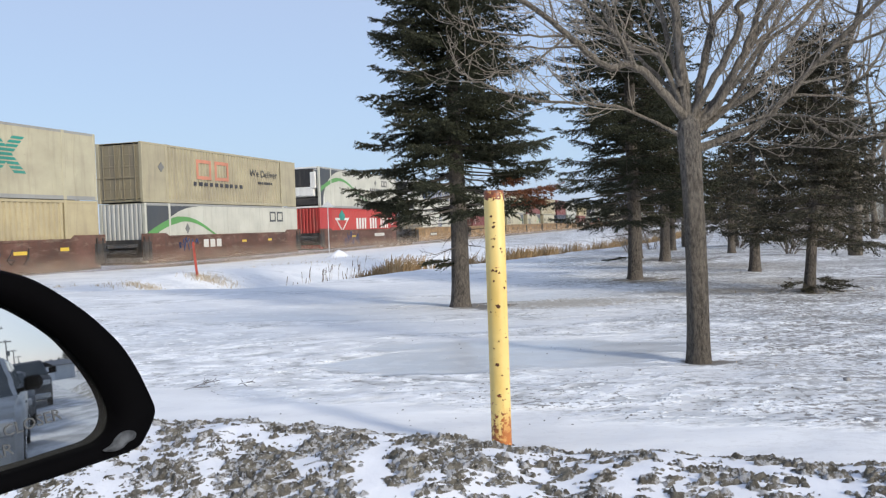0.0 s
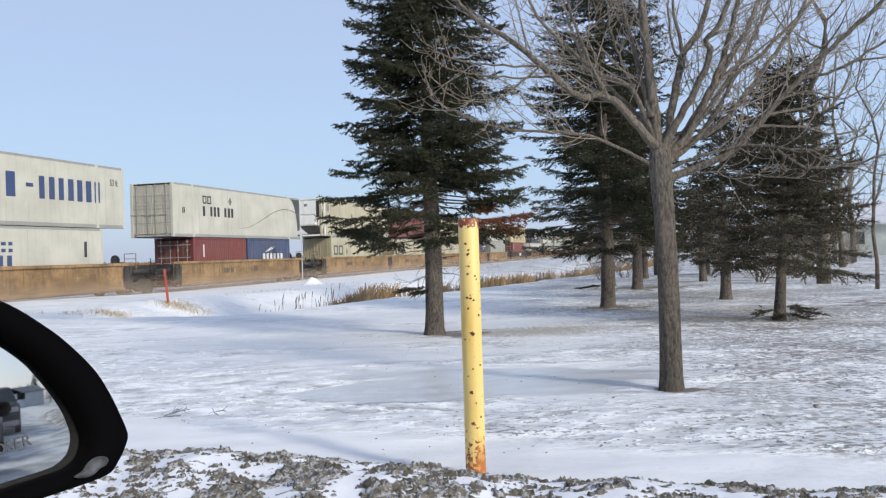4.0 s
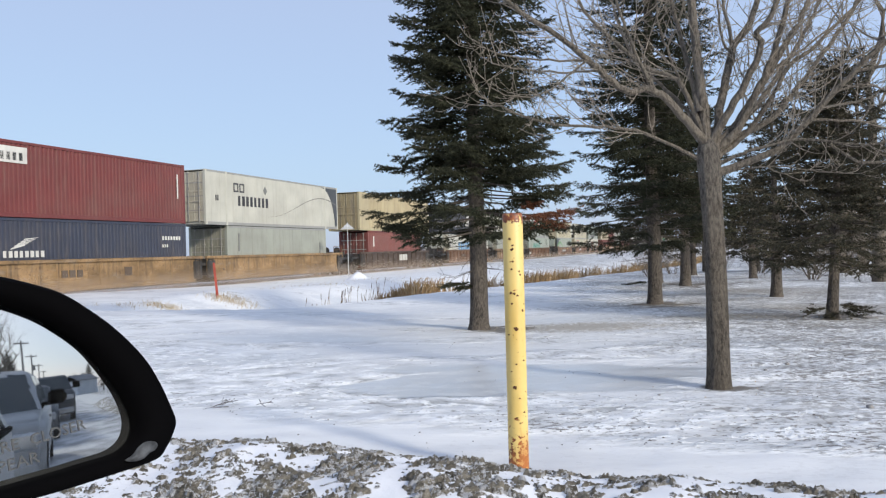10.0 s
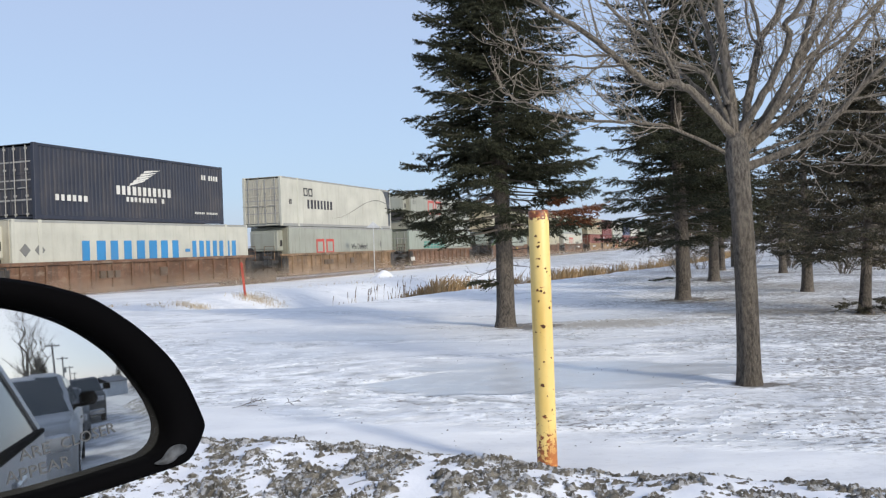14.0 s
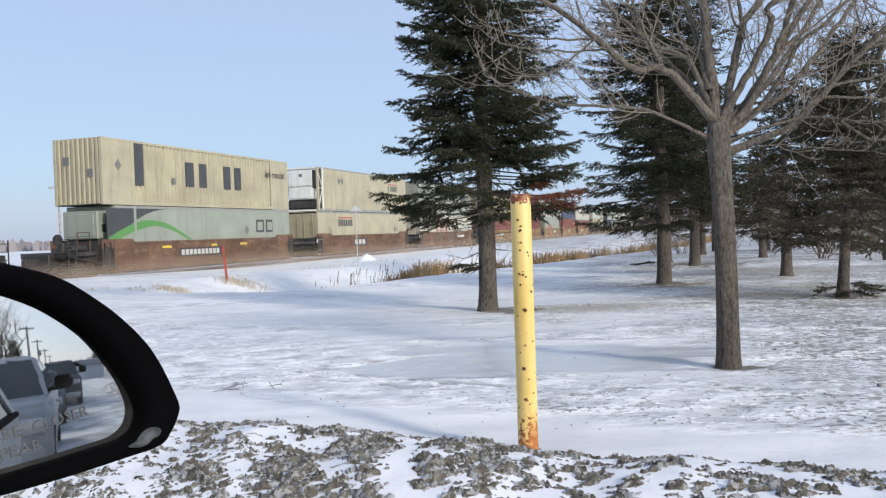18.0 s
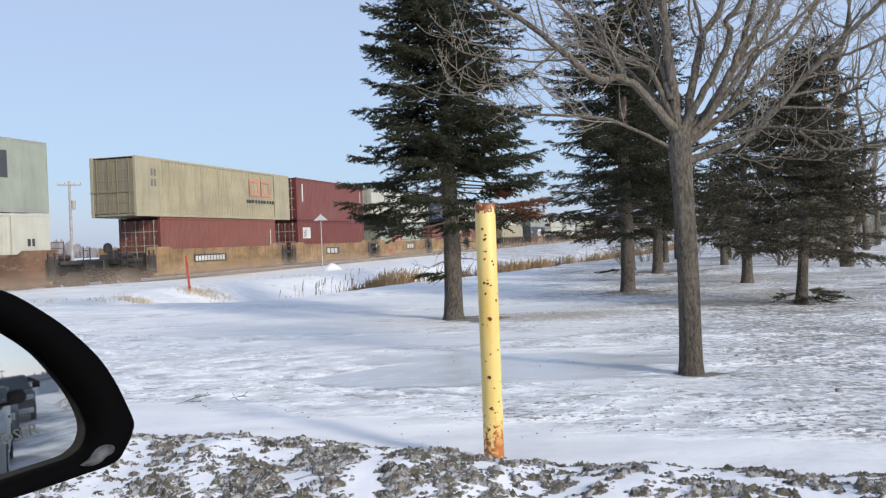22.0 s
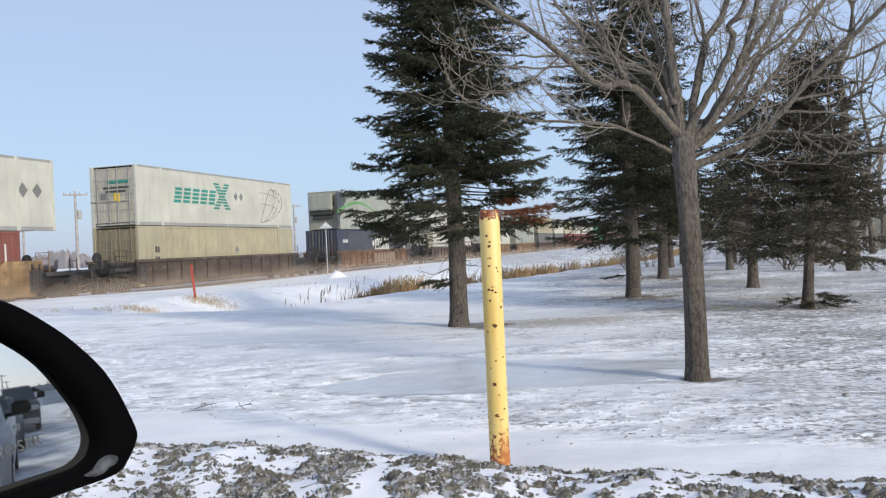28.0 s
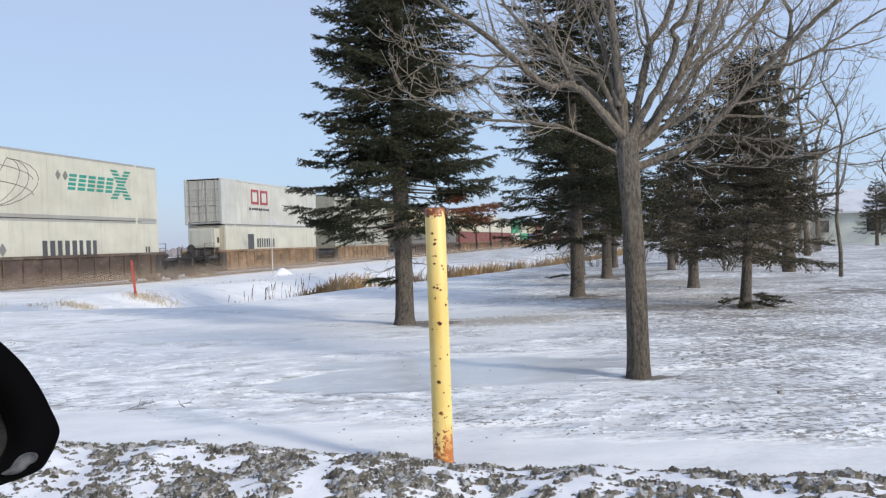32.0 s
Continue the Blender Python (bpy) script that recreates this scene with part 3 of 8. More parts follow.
# ---- the bollard ----
def bollard():
    r, h = 0.0572, 1.446
    cx, cy = 0.292, 4.70
    zb = float(height(cx, cy)) - 0.05
    m, n, l, b = material("chipped_yellow_paint", 0.45)
    v = coords(n, l)
    c = ramp(n, l, noise_tex(n, l, coords(n, l, scale=(1, 1, 0.3)), 5, 5), (0.3, (0.66, 0.45, 0.12)), (0.7, (0.80, 0.62, 0.24)))
    sep = n.new("ShaderNodeSeparateXYZ")
    l.new(v, sep.inputs[0])
    low = n.new("ShaderNodeMapRange")
    low.inputs[1].default_value, low.inputs[2].default_value, low.inputs[3].default_value, low.inputs[4].default_value = 0.05, 0.40, 0.30, 0.0
    l.new(sep.outputs[2], low.inputs[0])
    top = n.new("ShaderNodeMapRange")
    top.inputs[1].default_value, top.inputs[2].default_value, top.inputs[3].default_value, top.inputs[4].default_value = h + 0.0, h + 0.045, 0.0, 0.30
    l.new(sep.outputs[2], top.inputs[0])
    spots = math_node(n, l, "ADD", math_node(n, l, "ADD", noise_tex(n, l, v, 42, 4, 0.6), low.outputs[0]), top.outputs[0])
    rust = ramp(n, l, noise_tex(n, l, v, 60, 4), (0.35, (0.10, 0.03, 0.015)), (0.65, (0.32, 0.085, 0.02)))
    c = mix(n, l, ramp(n, l, spots, (0.665, (0, 0, 0)), (0.70, (1, 1, 1))), c, rust)
    c = mix(n, l, ramp(n, l, math_node(n, l, "ADD", noise_tex(n, l, coords(n, l, scale=(1, 1, 0.15)), 14, 4), low.outputs[0]), (0.62, (0, 0, 0)), (0.8, (0.75,) * 3)), c, (0.42, 0.14, 0.025))
    l.new(c, b.inputs["Base Color"])
    bump(n, l, b, spots, 0.25, 0.004)
    base = thing("bollard", "yellow painted steel pipe bollard with rust spots in the snow bank", "bollard", pose(cx, cy, zb))
    H = h - zb
    prof = [(0.0, r), (H - 0.012, r), (H - 0.003, r - 0.003), (H, r - 0.006), (H - 0.006, r - 0.012), (H - 0.25, r - 0.012)]
    me, sides = Mesh(), 40
    vs = [(q * math.cos(2 * math.pi * k / sides), q * math.sin(2 * math.pi * k / sides), z) for z, q in prof for k in range(sides)]
    fs = [(i * sides + k, i * sides + (k + 1) % sides, (i + 1) * sides + (k + 1) % sides, (i + 1) * sides + k) for i in range(len(prof) - 1) for k in range(sides)]
    fs.append(tuple((len(prof) - 1) * sides + k for k in range(sides)))
    part("pipe", me.add(vs, fs), m, base, smooth=True)
    rust_m = plain("bare_rust", (0.11, 0.045, 0.02), 0.9, var=0.5, scale=60)
    rng = random.Random(5)
    # chips: height, angle to the right of the line of sight, size
    for z, a, q in ((1.30, -14, .009), (1.265, -6, .010), (1.24, -8, .014), (1.175, -6, .008), (1.13, -10, .009), (1.12, 12, .010), (1.10, 16, .008), (1.0, -15, .012), (0.995, -5, .010), (0.985, 5, .009),
                    (0.94, -12, .010), (0.935, 30, .007), (0.90, 22, .011), (0.80, -2, .018), (0.765, -25, .008), (0.62, 20, .008), (0.60, -3, .007), (0.56, -18, .006), (0.47, -9, .015), (0.41, 4, .006), (0.33, 18, .008), (0.30, -5, .009), (0.27, 4, .008)):
        ang = radians(-86.5 + a * 1.9)
        sp, k = Mesh(), 9
        pts = []
        for i in range(k):
            w = 2 * math.pi * i / k
            rr = q * rng.uniform(0.4, 1.0)
            th = ang + rr * math.cos(w) / r
            zz = z - zb + rr * math.sin(w) * 0.9
            pts += [(math.cos(th) * (r + 0.0012), math.sin(th) * (r + 0.0012), zz), (math.cos(th) * (r - 0.002), math.sin(th) * (r - 0.002), zz)]
        pts.append((math.cos(ang) * (r + 0.0012), math.sin(ang) * (r + 0.0012), z - zb))
        fc = [(2 * i, 2 * ((i + 1) % k), 2 * k) for i in range(k)] + [(2 * i, 2 * i + 1, 2 * ((i + 1) % k) + 1, 2 * ((i + 1) % k)) for i in range(k)]
        part("rust_spot", sp.add(pts, fc), rust_m, base)


bollard()


# ---- trees ----
def grow(me, p, d, length, r, level, rng, up=0.25, kids=(5, 5, 4), wob=0.16, sides=(7, 5, 4, 3)):
    """A limb as a bending tapered tube, with limbs of its own."""
    n = max(4, int(length / 0.16)) if level < 2 else 5
    pts, rad, d = [p.copy()], [r], d.normalized()
    for i in range(n):
        d = (d + Vector((rng.gauss(0, wob), rng.gauss(0, wob), rng.gauss(0, wob) + up * 0.12))).normalized()
        p = p + d * (length / n)
        pts.append(p.copy())
        rad.append(max(0.0022, r * (1 - 0.80 * (i + 1) / n)))
    me.tube(pts, rad, sides[min(level, 3)], cap=False)
    if level < len(kids):
        k = kids[level]
        for j in range(k):
            i = int(n * (0.18 + 0.8 * (j + rng.random() * 0.7) / k))
            i = min(max(1, i), n)
            ax = (pts[i] - pts[i - 1]).normalized()
            side = ax.cross(Vector((rng.gauss(0, 1), rng.gauss(0, 1), rng.gauss(0, 1)))).normalized()
            a = radians(rng.uniform(24, 48))
            grow(me, pts[i], ax * math.cos(a) + side * math.sin(a), length * rng.uniform(0.36, 0.6) * (1 - 0.35 * i / n), rad[i] * rng.uniform(0.45, 0.62), level + 1, rng, up, kids, wob, sides)
    return pts, rad


def twig(me, p, d, length, r, rng, level=0, lift=0.10):
    """A thin shoot that bends up towards its tip, with alternate side shoots and short spurs."""
    n = 7 if level == 0 else 5
    pts, d = [p.copy()], d.normalized()
    for i in range(n):
        d = (d + Vector((rng.gauss(0, .07), rng.gauss(0, .07), rng.gauss(0, .05) + lift * (0.3 + 1.4 * i / n)))).normalized()
        p = p + d * (length / n)
        pts.append(p.copy())
    me.tube(pts, [max(0.0021, r * (1 - 0.62 * i / n)) for i in range(n + 1)], 4 if level == 0 else 3, cap=False)
    sgn = rng.choice((-1, 1))
    if level < 2:
        k = max(1, int(length * (5.0 if level == 0 else 4.5)))
        for q in range(k):
            i = min(n - 1, max(1, int(n * (0.2 + 0.75 * (q + rng.random() * 0.6) / k))))
            ax = (pts[i + 1] - pts[i]).normalized()
            sd = ax.cross(Vector((rng.gauss(0, .35), rng.gauss(0, 1), rng.gauss(0, .5)))).normalized() * sgn
            sgn = -sgn
            a = radians(rng.uniform(34, 58))
            twig(me, pts[i], ax * math.cos(a) + sd * math.sin(a), length * rng.uniform(0.28, 0.5) * (1.1 - 0.5 * i / n), r * 0.62, rng, level + 1, lift)
    for q in range(2 if level else 4):
        i = rng.randint(1, n)
        sd = Vector((rng.gauss(0, 1), rng.gauss(0, 1), rng.gauss(0.4, .6))).normalized()
        me.tube([pts[i], pts[i] + sd * rng.uniform(.012, .03)], [0.0026, 0.0034], 3, cap=False)


def bare_tree():
    bx, by = 2.225, 7.34
    base = thing("deciduous_tree", "leafless grey-barked tree with a wide fan of bare branches", "tree", pose(bx, by, float(height(bx, by)) - 0.04))
    z0 = float(height(bx, by)) - 0.04
    trunk = Mesh()
    prof = [(0, .128), (0.06, .112), (0.16, .103), (0.4, .097), (0.8, .093), (1.2, .089), (1.6, .087), (1.85, .092), (2.02, .098), (2.14, .09), (2.22, .06)]
    sides, vs = 28, []
    for z, r in prof:
        for k in range(sides):
            w = 2 * math.pi * k / sides
            q = r * (1 + 0.05 * math.sin(3 * w + z * 2) + 0.03 * math.sin(7 * w - z))
            vs.append((q * math.cos(w) + 0.012 * math.sin(z * 1.7) - 0.018 * z, q * math.sin(w), z))
    fs = [(i * sides + k, i * sides + (k + 1) % sides, (i + 1) * sides + (k + 1) % sides, (i + 1) * sides + k) for i in range(len(prof) - 1) for k in range(sides)]
    part("trunk", trunk.add(vs, fs + [tuple((len(prof) - 1) * sides + k for k in range(sides))]), BARK_TRUNK, base, smooth=True)
    rng = random.Random(11)

    def limb(r0, r1, *way):
        """A limb from its start to its tip, with the shoots that it bears."""
        me, shoots, pts, fine = Mesh(), Mesh(), [Vector(p) - Vector((0, 0, z0)) for p in way], []
        for i in range(len(pts) - 1):
            p0, p1, p2, p3 = pts[max(i - 1, 0)], pts[i], pts[i + 1], pts[min(i + 2, len(pts) - 1)]
            m = max(3, int((p2 - p1).length / 0.07))
            for k in range(m):
                t = k / m
                fine.append(0.5 * ((2 * p1) + (p2 - p0) * t + (2 * p0 - 5 * p1 + 4 * p2 - p3) * t * t + (3 * p1 - p0 - 3 * p2 + p3) * t ** 3)
                            + Vector((rng.gauss(0, .005), rng.gauss(0, .005), rng.gauss(0, .005))) * min(1, len(fine) / 4))
        fine.append(pts[-1])
        n = len(fine)
        flare = 0.35 if r0 > 0.03 else 0.15
        rad = [0.74 * (r1 + (r0 - r1) * (1 - i / (n - 1)) ** 0.8) + r0 * flare * max(0, 1 - i / 4) ** 2 for i in range(n)]
        me.tube(fine, rad, 12 if r0 > 0.02 else 7, cap=False)
        long = sum((b - a).length for a, b in zip(fine, fine[1:]))
        sgn = 1
        for q in range(int(long * 8.6)):
            i = min(n - 2, max(2, int(n * (0.22 + 0.76 * (q + rng.random()) / max(1, int(long * 8.6))))))
            ax = (fine[i + 1] - fine[i - 1]).normalized()
            sd = ax.cross(Vector((rng.gauss(0, .4), rng.gauss(0, 1), rng.gauss(0, .4)))).normalized() * sgn
            sgn = -sgn
            low = fine[i].z < 2.75
            if low and sd.z < 0 and rng.random() < 0.4:
                sd.z *= 0.35
            a = radians(rng.uniform(32, 60))
            ln = rng.uniform(0.25, 1.05) * (1.0 if r0 > 0.02 else 0.6) * (1.1 - 0.45 * i / n)
            twig(shoots, fine[i], ax * math.cos(a) + sd * math.sin(a), ln, max(0.0034, min(0.0062, rad[i] * 0.45)), rng, 0, 0.16 if low else 0.09)
        ob = part("branch", me, BARK_LIMB, base, smooth=True)
        tagged(part("twig_spray", shoots, BARK_TWIG, ob, "pale thin shoots with small buds", smooth=True), kind="stuff")

    limb(0.052, 0.018, (-0.05, 0.00, 2.11), (-0.39, -0.14, 2.46), (-0.52, -0.18, 2.55), (-0.63, -0.21, 2.58), (-0.83, -0.27, 2.57), (-1.26, -0.43, 2.90), (-1.71, -0.60, 3.17), (-1.94, -0.70, 3.35))
    limb(0.026, 0.010, (-0.52, -0.18, 2.55), (-0.60, -0.17, 2.69), (-0.82, -0.11, 3.32), (-0.84, -0.08, 3.62))
    limb(0.034, 0.013, (-0.06, 0.00, 2.16), (-0.21, 0.11, 2.63), (-0.29, 0.15, 2.74), (-0.47, 0.19, 2.82), (-0.63, 0.24, 2.95), (-0.93, 0.34, 3.29), (-1.03, 0.38, 3.42), (-1.24, 0.50, 3.93))
    limb(0.021, 0.009, (-0.13, 0.00, 1.99), (-0.70, -0.16, 2.23), (-1.47, -0.36, 2.29), (-1.92, -0.50, 2.44), (-2.08, -0.55, 2.53))
    limb(0.009, 0.005, (-0.85, -0.20, 2.26), (-1.16, -0.31, 2.41), (-1.28, -0.36, 2.50), (-1.32, -0.40, 2.58))
    limb(0.012, 0.005, (-1.14, -0.39, 2.80), (-1.44, -0.49, 2.56), (-1.62, -0.54, 2.48), (-1.90, -0.63, 2.51), (-2.04, -0.69, 2.64))
    limb(0.013, 0.006, (-1.14, -0.39, 2.80), (-1.47, -0.48, 2.79), (-1.91, -0.62, 2.83), (-2.09, -0.69, 2.93))
    limb(0.013, 0.006, (-1.04, -0.35, 2.72), (-1.47, -0.49, 2.69), (-1.94, -0.65, 2.75), (-2.13, -0.75, 2.89))
    limb(0.064, 0.032, (-0.04, 0.00, 2.10), (-0.10, 0.17, 3.38), (-0.08, 0.30, 4.47))
    limb(0.038, 0.018, (-0.09, 0.03, 2.40), (-0.22, 0.39, 3.45), (-0.24, 0.53, 3.87))
    limb(0.018, 0.008, (-0.21, 0.11, 2.63), (-0.37, 0.29, 3.25), (-0.35, 0.41, 3.73))
    limb(0.056, 0.026, (-0.06, 0.00, 2.11), (0.07, 0.08, 2.32), (0.29, 0.29, 3.00), (0.54, 0.42, 3.37), (0.70, 0.60, 3.98))
    limb(0.018, 0.008, (0.29, 0.29, 3.00), (0.22, 0.35, 3.11), (0.25, 0.59, 3.77))
    limb(0.048, 0.022, (-0.02, 0.00, 2.11), (0.34, -0.25, 2.85), (0.30, -0.30, 3.00), (0.40, -0.35, 3.13), (0.54, -0.50, 3.55))
    limb(0.050, 0.022, (-0.01, 0.00, 2.08), (0.22, 0.03, 2.29), (0.68, 0.12, 2.95), (0.91, 0.17, 3.34), (1.03, 0.20, 3.63))
    limb(0.042, 0.017, (0.01, 0.00, 2.06), (0.49, 0.20, 2.31), (0.74, 0.31, 2.48), (1.49, 0.70, 3.32), (1.85, 0.90, 3.84))
    limb(0.016, 0.006, (1.00, 0.45, 2.77), (1.61, 0.53, 3.00), (2.28, 0.63, 3.46), (2.41, 0.65, 3.59))
    limb(0.044, 0.016, (0.00, 0.00, 1.85), (0.42, -0.16, 2.00), (0.59, -0.23, 2.12), (1.13, -0.55, 2.74), (1.71, -0.90, 3.30))
    limb(0.018, 0.008, (1.02, -0.49, 2.62), (1.22, -0.53, 2.65), (1.43, -0.59, 2.74), (2.16, -0.79, 3.19))
    limb(0.012, 0.005, (1.43, -0.59, 2.74), (1.81, -0.54, 2.79), (2.24, -0.49, 2.95))
    limb(0.019, 0.008, (0.00, 0.00, 1.94), (0.57, -0.26, 2.10), (1.10, -0.51, 2.01), (1.37, -0.65, 2.08), (1.45, -0.70, 2.14))
    limb(0.016, 0.006, (0.86, -0.35, 2.05), (1.08, -0.40, 1.89), (1.41, -0.47, 1.89), (1.58, -0.50, 1.92), (2.13, -0.62, 2.14), (2.24, -0.65, 2.25))
    limb(0.010, 0.005, (0.00, 0.00, 1.85), (0.41, -0.18, 1.89), (0.89, -0.40, 1.80), (1.01, -0.46, 1.82), (1.08, -0.50, 1.87))
    limb(0.008, 0.005, (0.41, -0.18, 1.89), (0.49, -0.21, 1.83), (0.67, -0.29, 1.83), (0.87, -0.38, 1.94))
    limb(0.016, 0.006, (0.74, -0.31, 2.26), (1.25, -0.17, 2.25), (1.41, -0.12, 2.20), (1.69, -0.05, 2.22), (1.87, 0.00, 2.30), (2.07, 0.09, 2.52))
    limb(0.013, 0.005, (0.84, -0.31, 2.36), (1.50, 0.09, 2.51))
    limb(0.008, 0.005, (1.41, -0.47, 1.89), (1.75, -0.51, 1.78), (2.15, -0.57, 1.85))
    limb(0.013, 0.006, (0.89, -0.41, 2.47), (1.18, -0.33, 2.54), (1.45, -0.26, 2.48), (1.67, -0.20, 2.55), (1.82, -0.16, 2.65), (1.93, -0.11, 2.79))
    limb(0.016, 0.008, (0.55, 0.09, 2.76), (1.08, 0.30, 3.10), (1.25, 0.38, 3.29), (1.45, 0.49, 3.61))
    limb(0.040, 0.017, (-0.02, 0.00, 2.04), (0.20, 0.15, 2.19), (0.74, 0.56, 2.73), (1.31, 1.01, 3.44), (1.62, 1.30, 3.97))
    limb(0.048, 0.022, (0.01, 0.00, 2.05), (0.21, -0.05, 2.25), (0.42, -0.10, 2.66), (0.52, -0.10, 2.89), (0.63, -0.15, 3.31), (0.68, -0.20, 3.62))
    limb(0.034, 0.014, (0.03, 0.00, 2.01), (0.33, 0.10, 2.22), (0.64, 0.20, 2.61), (0.78, 0.25, 2.84), (1.01, 0.30, 2.99), (1.20, 0.35, 3.17), (1.51, 0.40, 3.45), (1.66, 0.45, 3.63))
    limb(0.026, 0.012, (0.26, 0.20, 2.88), (0.24, 0.22, 3.17), (0.20, 0.25, 3.45), (0.20, 0.30, 3.76))
    limb(0.026, 0.010, (-0.05, 0.00, 2.16), (-0.17, 0.23, 2.47), (-0.47, 0.59, 2.95), (-0.60, 0.81, 3.30), (-0.69, 1.20, 4.05))


bare_tree()


def spruce_mesh(rng, h, reach, clear, step, taper=0.85, sparse=0.0, tier=0.36, bare=0.12, fill=6):
    """Boughs of a spruce (tubes) in tiers, and the flat sprays of twigs that they carry (place, way, length)."""
    wood, tv = Mesh(), []

    def bough(a, z, f, L):
        droop = rng.uniform(0.06, 0.30) * (1 - f * 1.2)
        rise, seg, bend = rng.uniform(0.05, 0.15), 8, rng.uniform(-.16, .16)
        pts = []
        for i in range(seg + 1):
            t = i / seg
            aa = a + bend * t * t
            pts.append(Vector((L * t * math.cos(aa), L * t * math.sin(aa), z + L * (-droop * t + rise * t ** 2.4 + max(0, f - 0.1) * 0.45 * t))))
        wood.tube(pts, [0.004 + 0.014 * min(1, L) * (1 - i / seg) for i in range(seg + 1)], 3, cap=False)
        low = z < clear + 0.9
        t, sgn = bare + (0.26 if low else 0.0) + rng.uniform(0, .05), 1
        high = z > 6.6
        gap = step * (3.5 if high else 1) / L
        while t < 0.99:
            i = min(seg - 1, int(t * seg))
            p = pts[i].lerp(pts[i + 1], t * seg - i)
            ax = (pts[i + 1] - pts[i]).normalized()
            sd = ax.cross(Vector((0, 0, 1))).normalized()
            for sgn in (-1, 1):
                if rng.random() < 0.10 + sparse * 0.6:
                    continue
                ln = (0.13 + 0.40 * L ** 0.7 * (1 - t) ** 0.75 * min(1, (t - bare + .12) * 3.0)) * rng.uniform(0.7, 1.15)
                ln = min(ln, 0.52)
                an = radians(rng.uniform(38, 60))
                d = (ax * math.cos(an) + sd * sgn * math.sin(an) + Vector((0, 0, rng.uniform(-0.48, 0.14)))).normalized()
                tv.append((p, d, ln))
                if ln > 0.17 and not high:
                    s2 = 1
                    for g in (0.3, 0.52, 0.74):
                        s2 = -s2
                        a2 = radians(rng.uniform(35, 55))
                        q = d.cross(Vector((0, 0, 1))).normalized() * s2
                        d2 = (d * math.cos(a2) + q * math.sin(a2) + Vector((0, 0, rng.uniform(-0.50, 0.16)))).normalized()
                        tv.append((p + d * ln * g, d2, ln * rng.uniform(0.36, 0.5) * (1.2 - 0.5 * g)))
            t += gap * rng.uniform(0.8, 1.2)
        tv.append((pts[-2], (pts[-1] - pts[-2]).normalized() + Vector((0, 0, .1)), L / seg + 0.09))

    z = clear + 0.1
    while z < h - 0.15:
        f = (z - clear) / (h - clear)
        wide = reach * (1 - f) ** taper
        big = rng.randint(6, 7)
        a0 = rng.uniform(0, 6.28)
        for k in range(big):
            if rng.random() < sparse:
                continue
            bough(a0 + 6.283 * k / big + rng.uniform(-.2, .2), z + rng.uniform(-.07, .07), f, wide * rng.uniform(0.84, 1.10) * (0.86 if f < 0.03 else 1) + 0.1)
        for k in range(fill):
            if rng.random() < sparse:
                continue
            bough(rng.uniform(0, 6.28), z + tier * rng.uniform(0.25, 0.8), f, wide * rng.uniform(0.42, 0.92) + 0.1)
        z += tier * rng.uniform(0.85, 1.15) * (1 - 0.45 * f)
    P = np.array([t[0][:] for t in tv])
    D = np.array([t[1].normalized()[:] for t in tv])
    T = np.array([t[2] for t in tv])
    return wood, P, D, T


def blades(P, D, T, rs, needle, spacing, width):
    """Needle sprays as thin triangles round each twig."""
    n = np.maximum(3, (T / spacing).astype(int))
    idx = np.repeat(np.arange(len(P)), n)
    start = np.concatenate([[0], np.cumsum(n)[:-1]])
    k = np.arange(len(idx)) - start[idx]
    f = (k + rs.random(len(idx)) * 0.8) / n[idx]
    d = D[idx]
    c = P[idx] + d * (T[idx] * f)[:, None]
    c[:, 2] -= 0.10 * (T[idx] * f) ** 2
    ref = np.array([0.0, 0.0, 1.0])
    a = np.cross(d, ref)
    a /= np.linalg.norm(a, axis=1)[:, None] + 1e-9
    b = np.cross(d, a)
    w = rs.random(len(idx)) * 6.283
    out = a * np.cos(w)[:, None] + b * np.sin(w)[:, None] * 0.75
    dirn = d * rs.uniform(0.5, 1.1, len(idx))[:, None] + out
    dirn /= np.linalg.norm(dirn, axis=1)[:, None]
    ln = needle * rs.uniform(0.75, 1.35, len(idx)) * (1.05 - 0.35 * f)
    perp = np.cross(dirn, rs.normal(size=(len(idx), 3)))
    perp /= np.linalg.norm(perp, axis=1)[:, None] + 1e-9
    v0 = c - perp * width
    v1 = c + perp * width
    v2 = c + dirn * ln[:, None]
    verts = np.stack([v0, v1, v2], axis=1).reshape(-1, 3)
    return verts, np.arange(len(verts)).reshape(-1, 3)


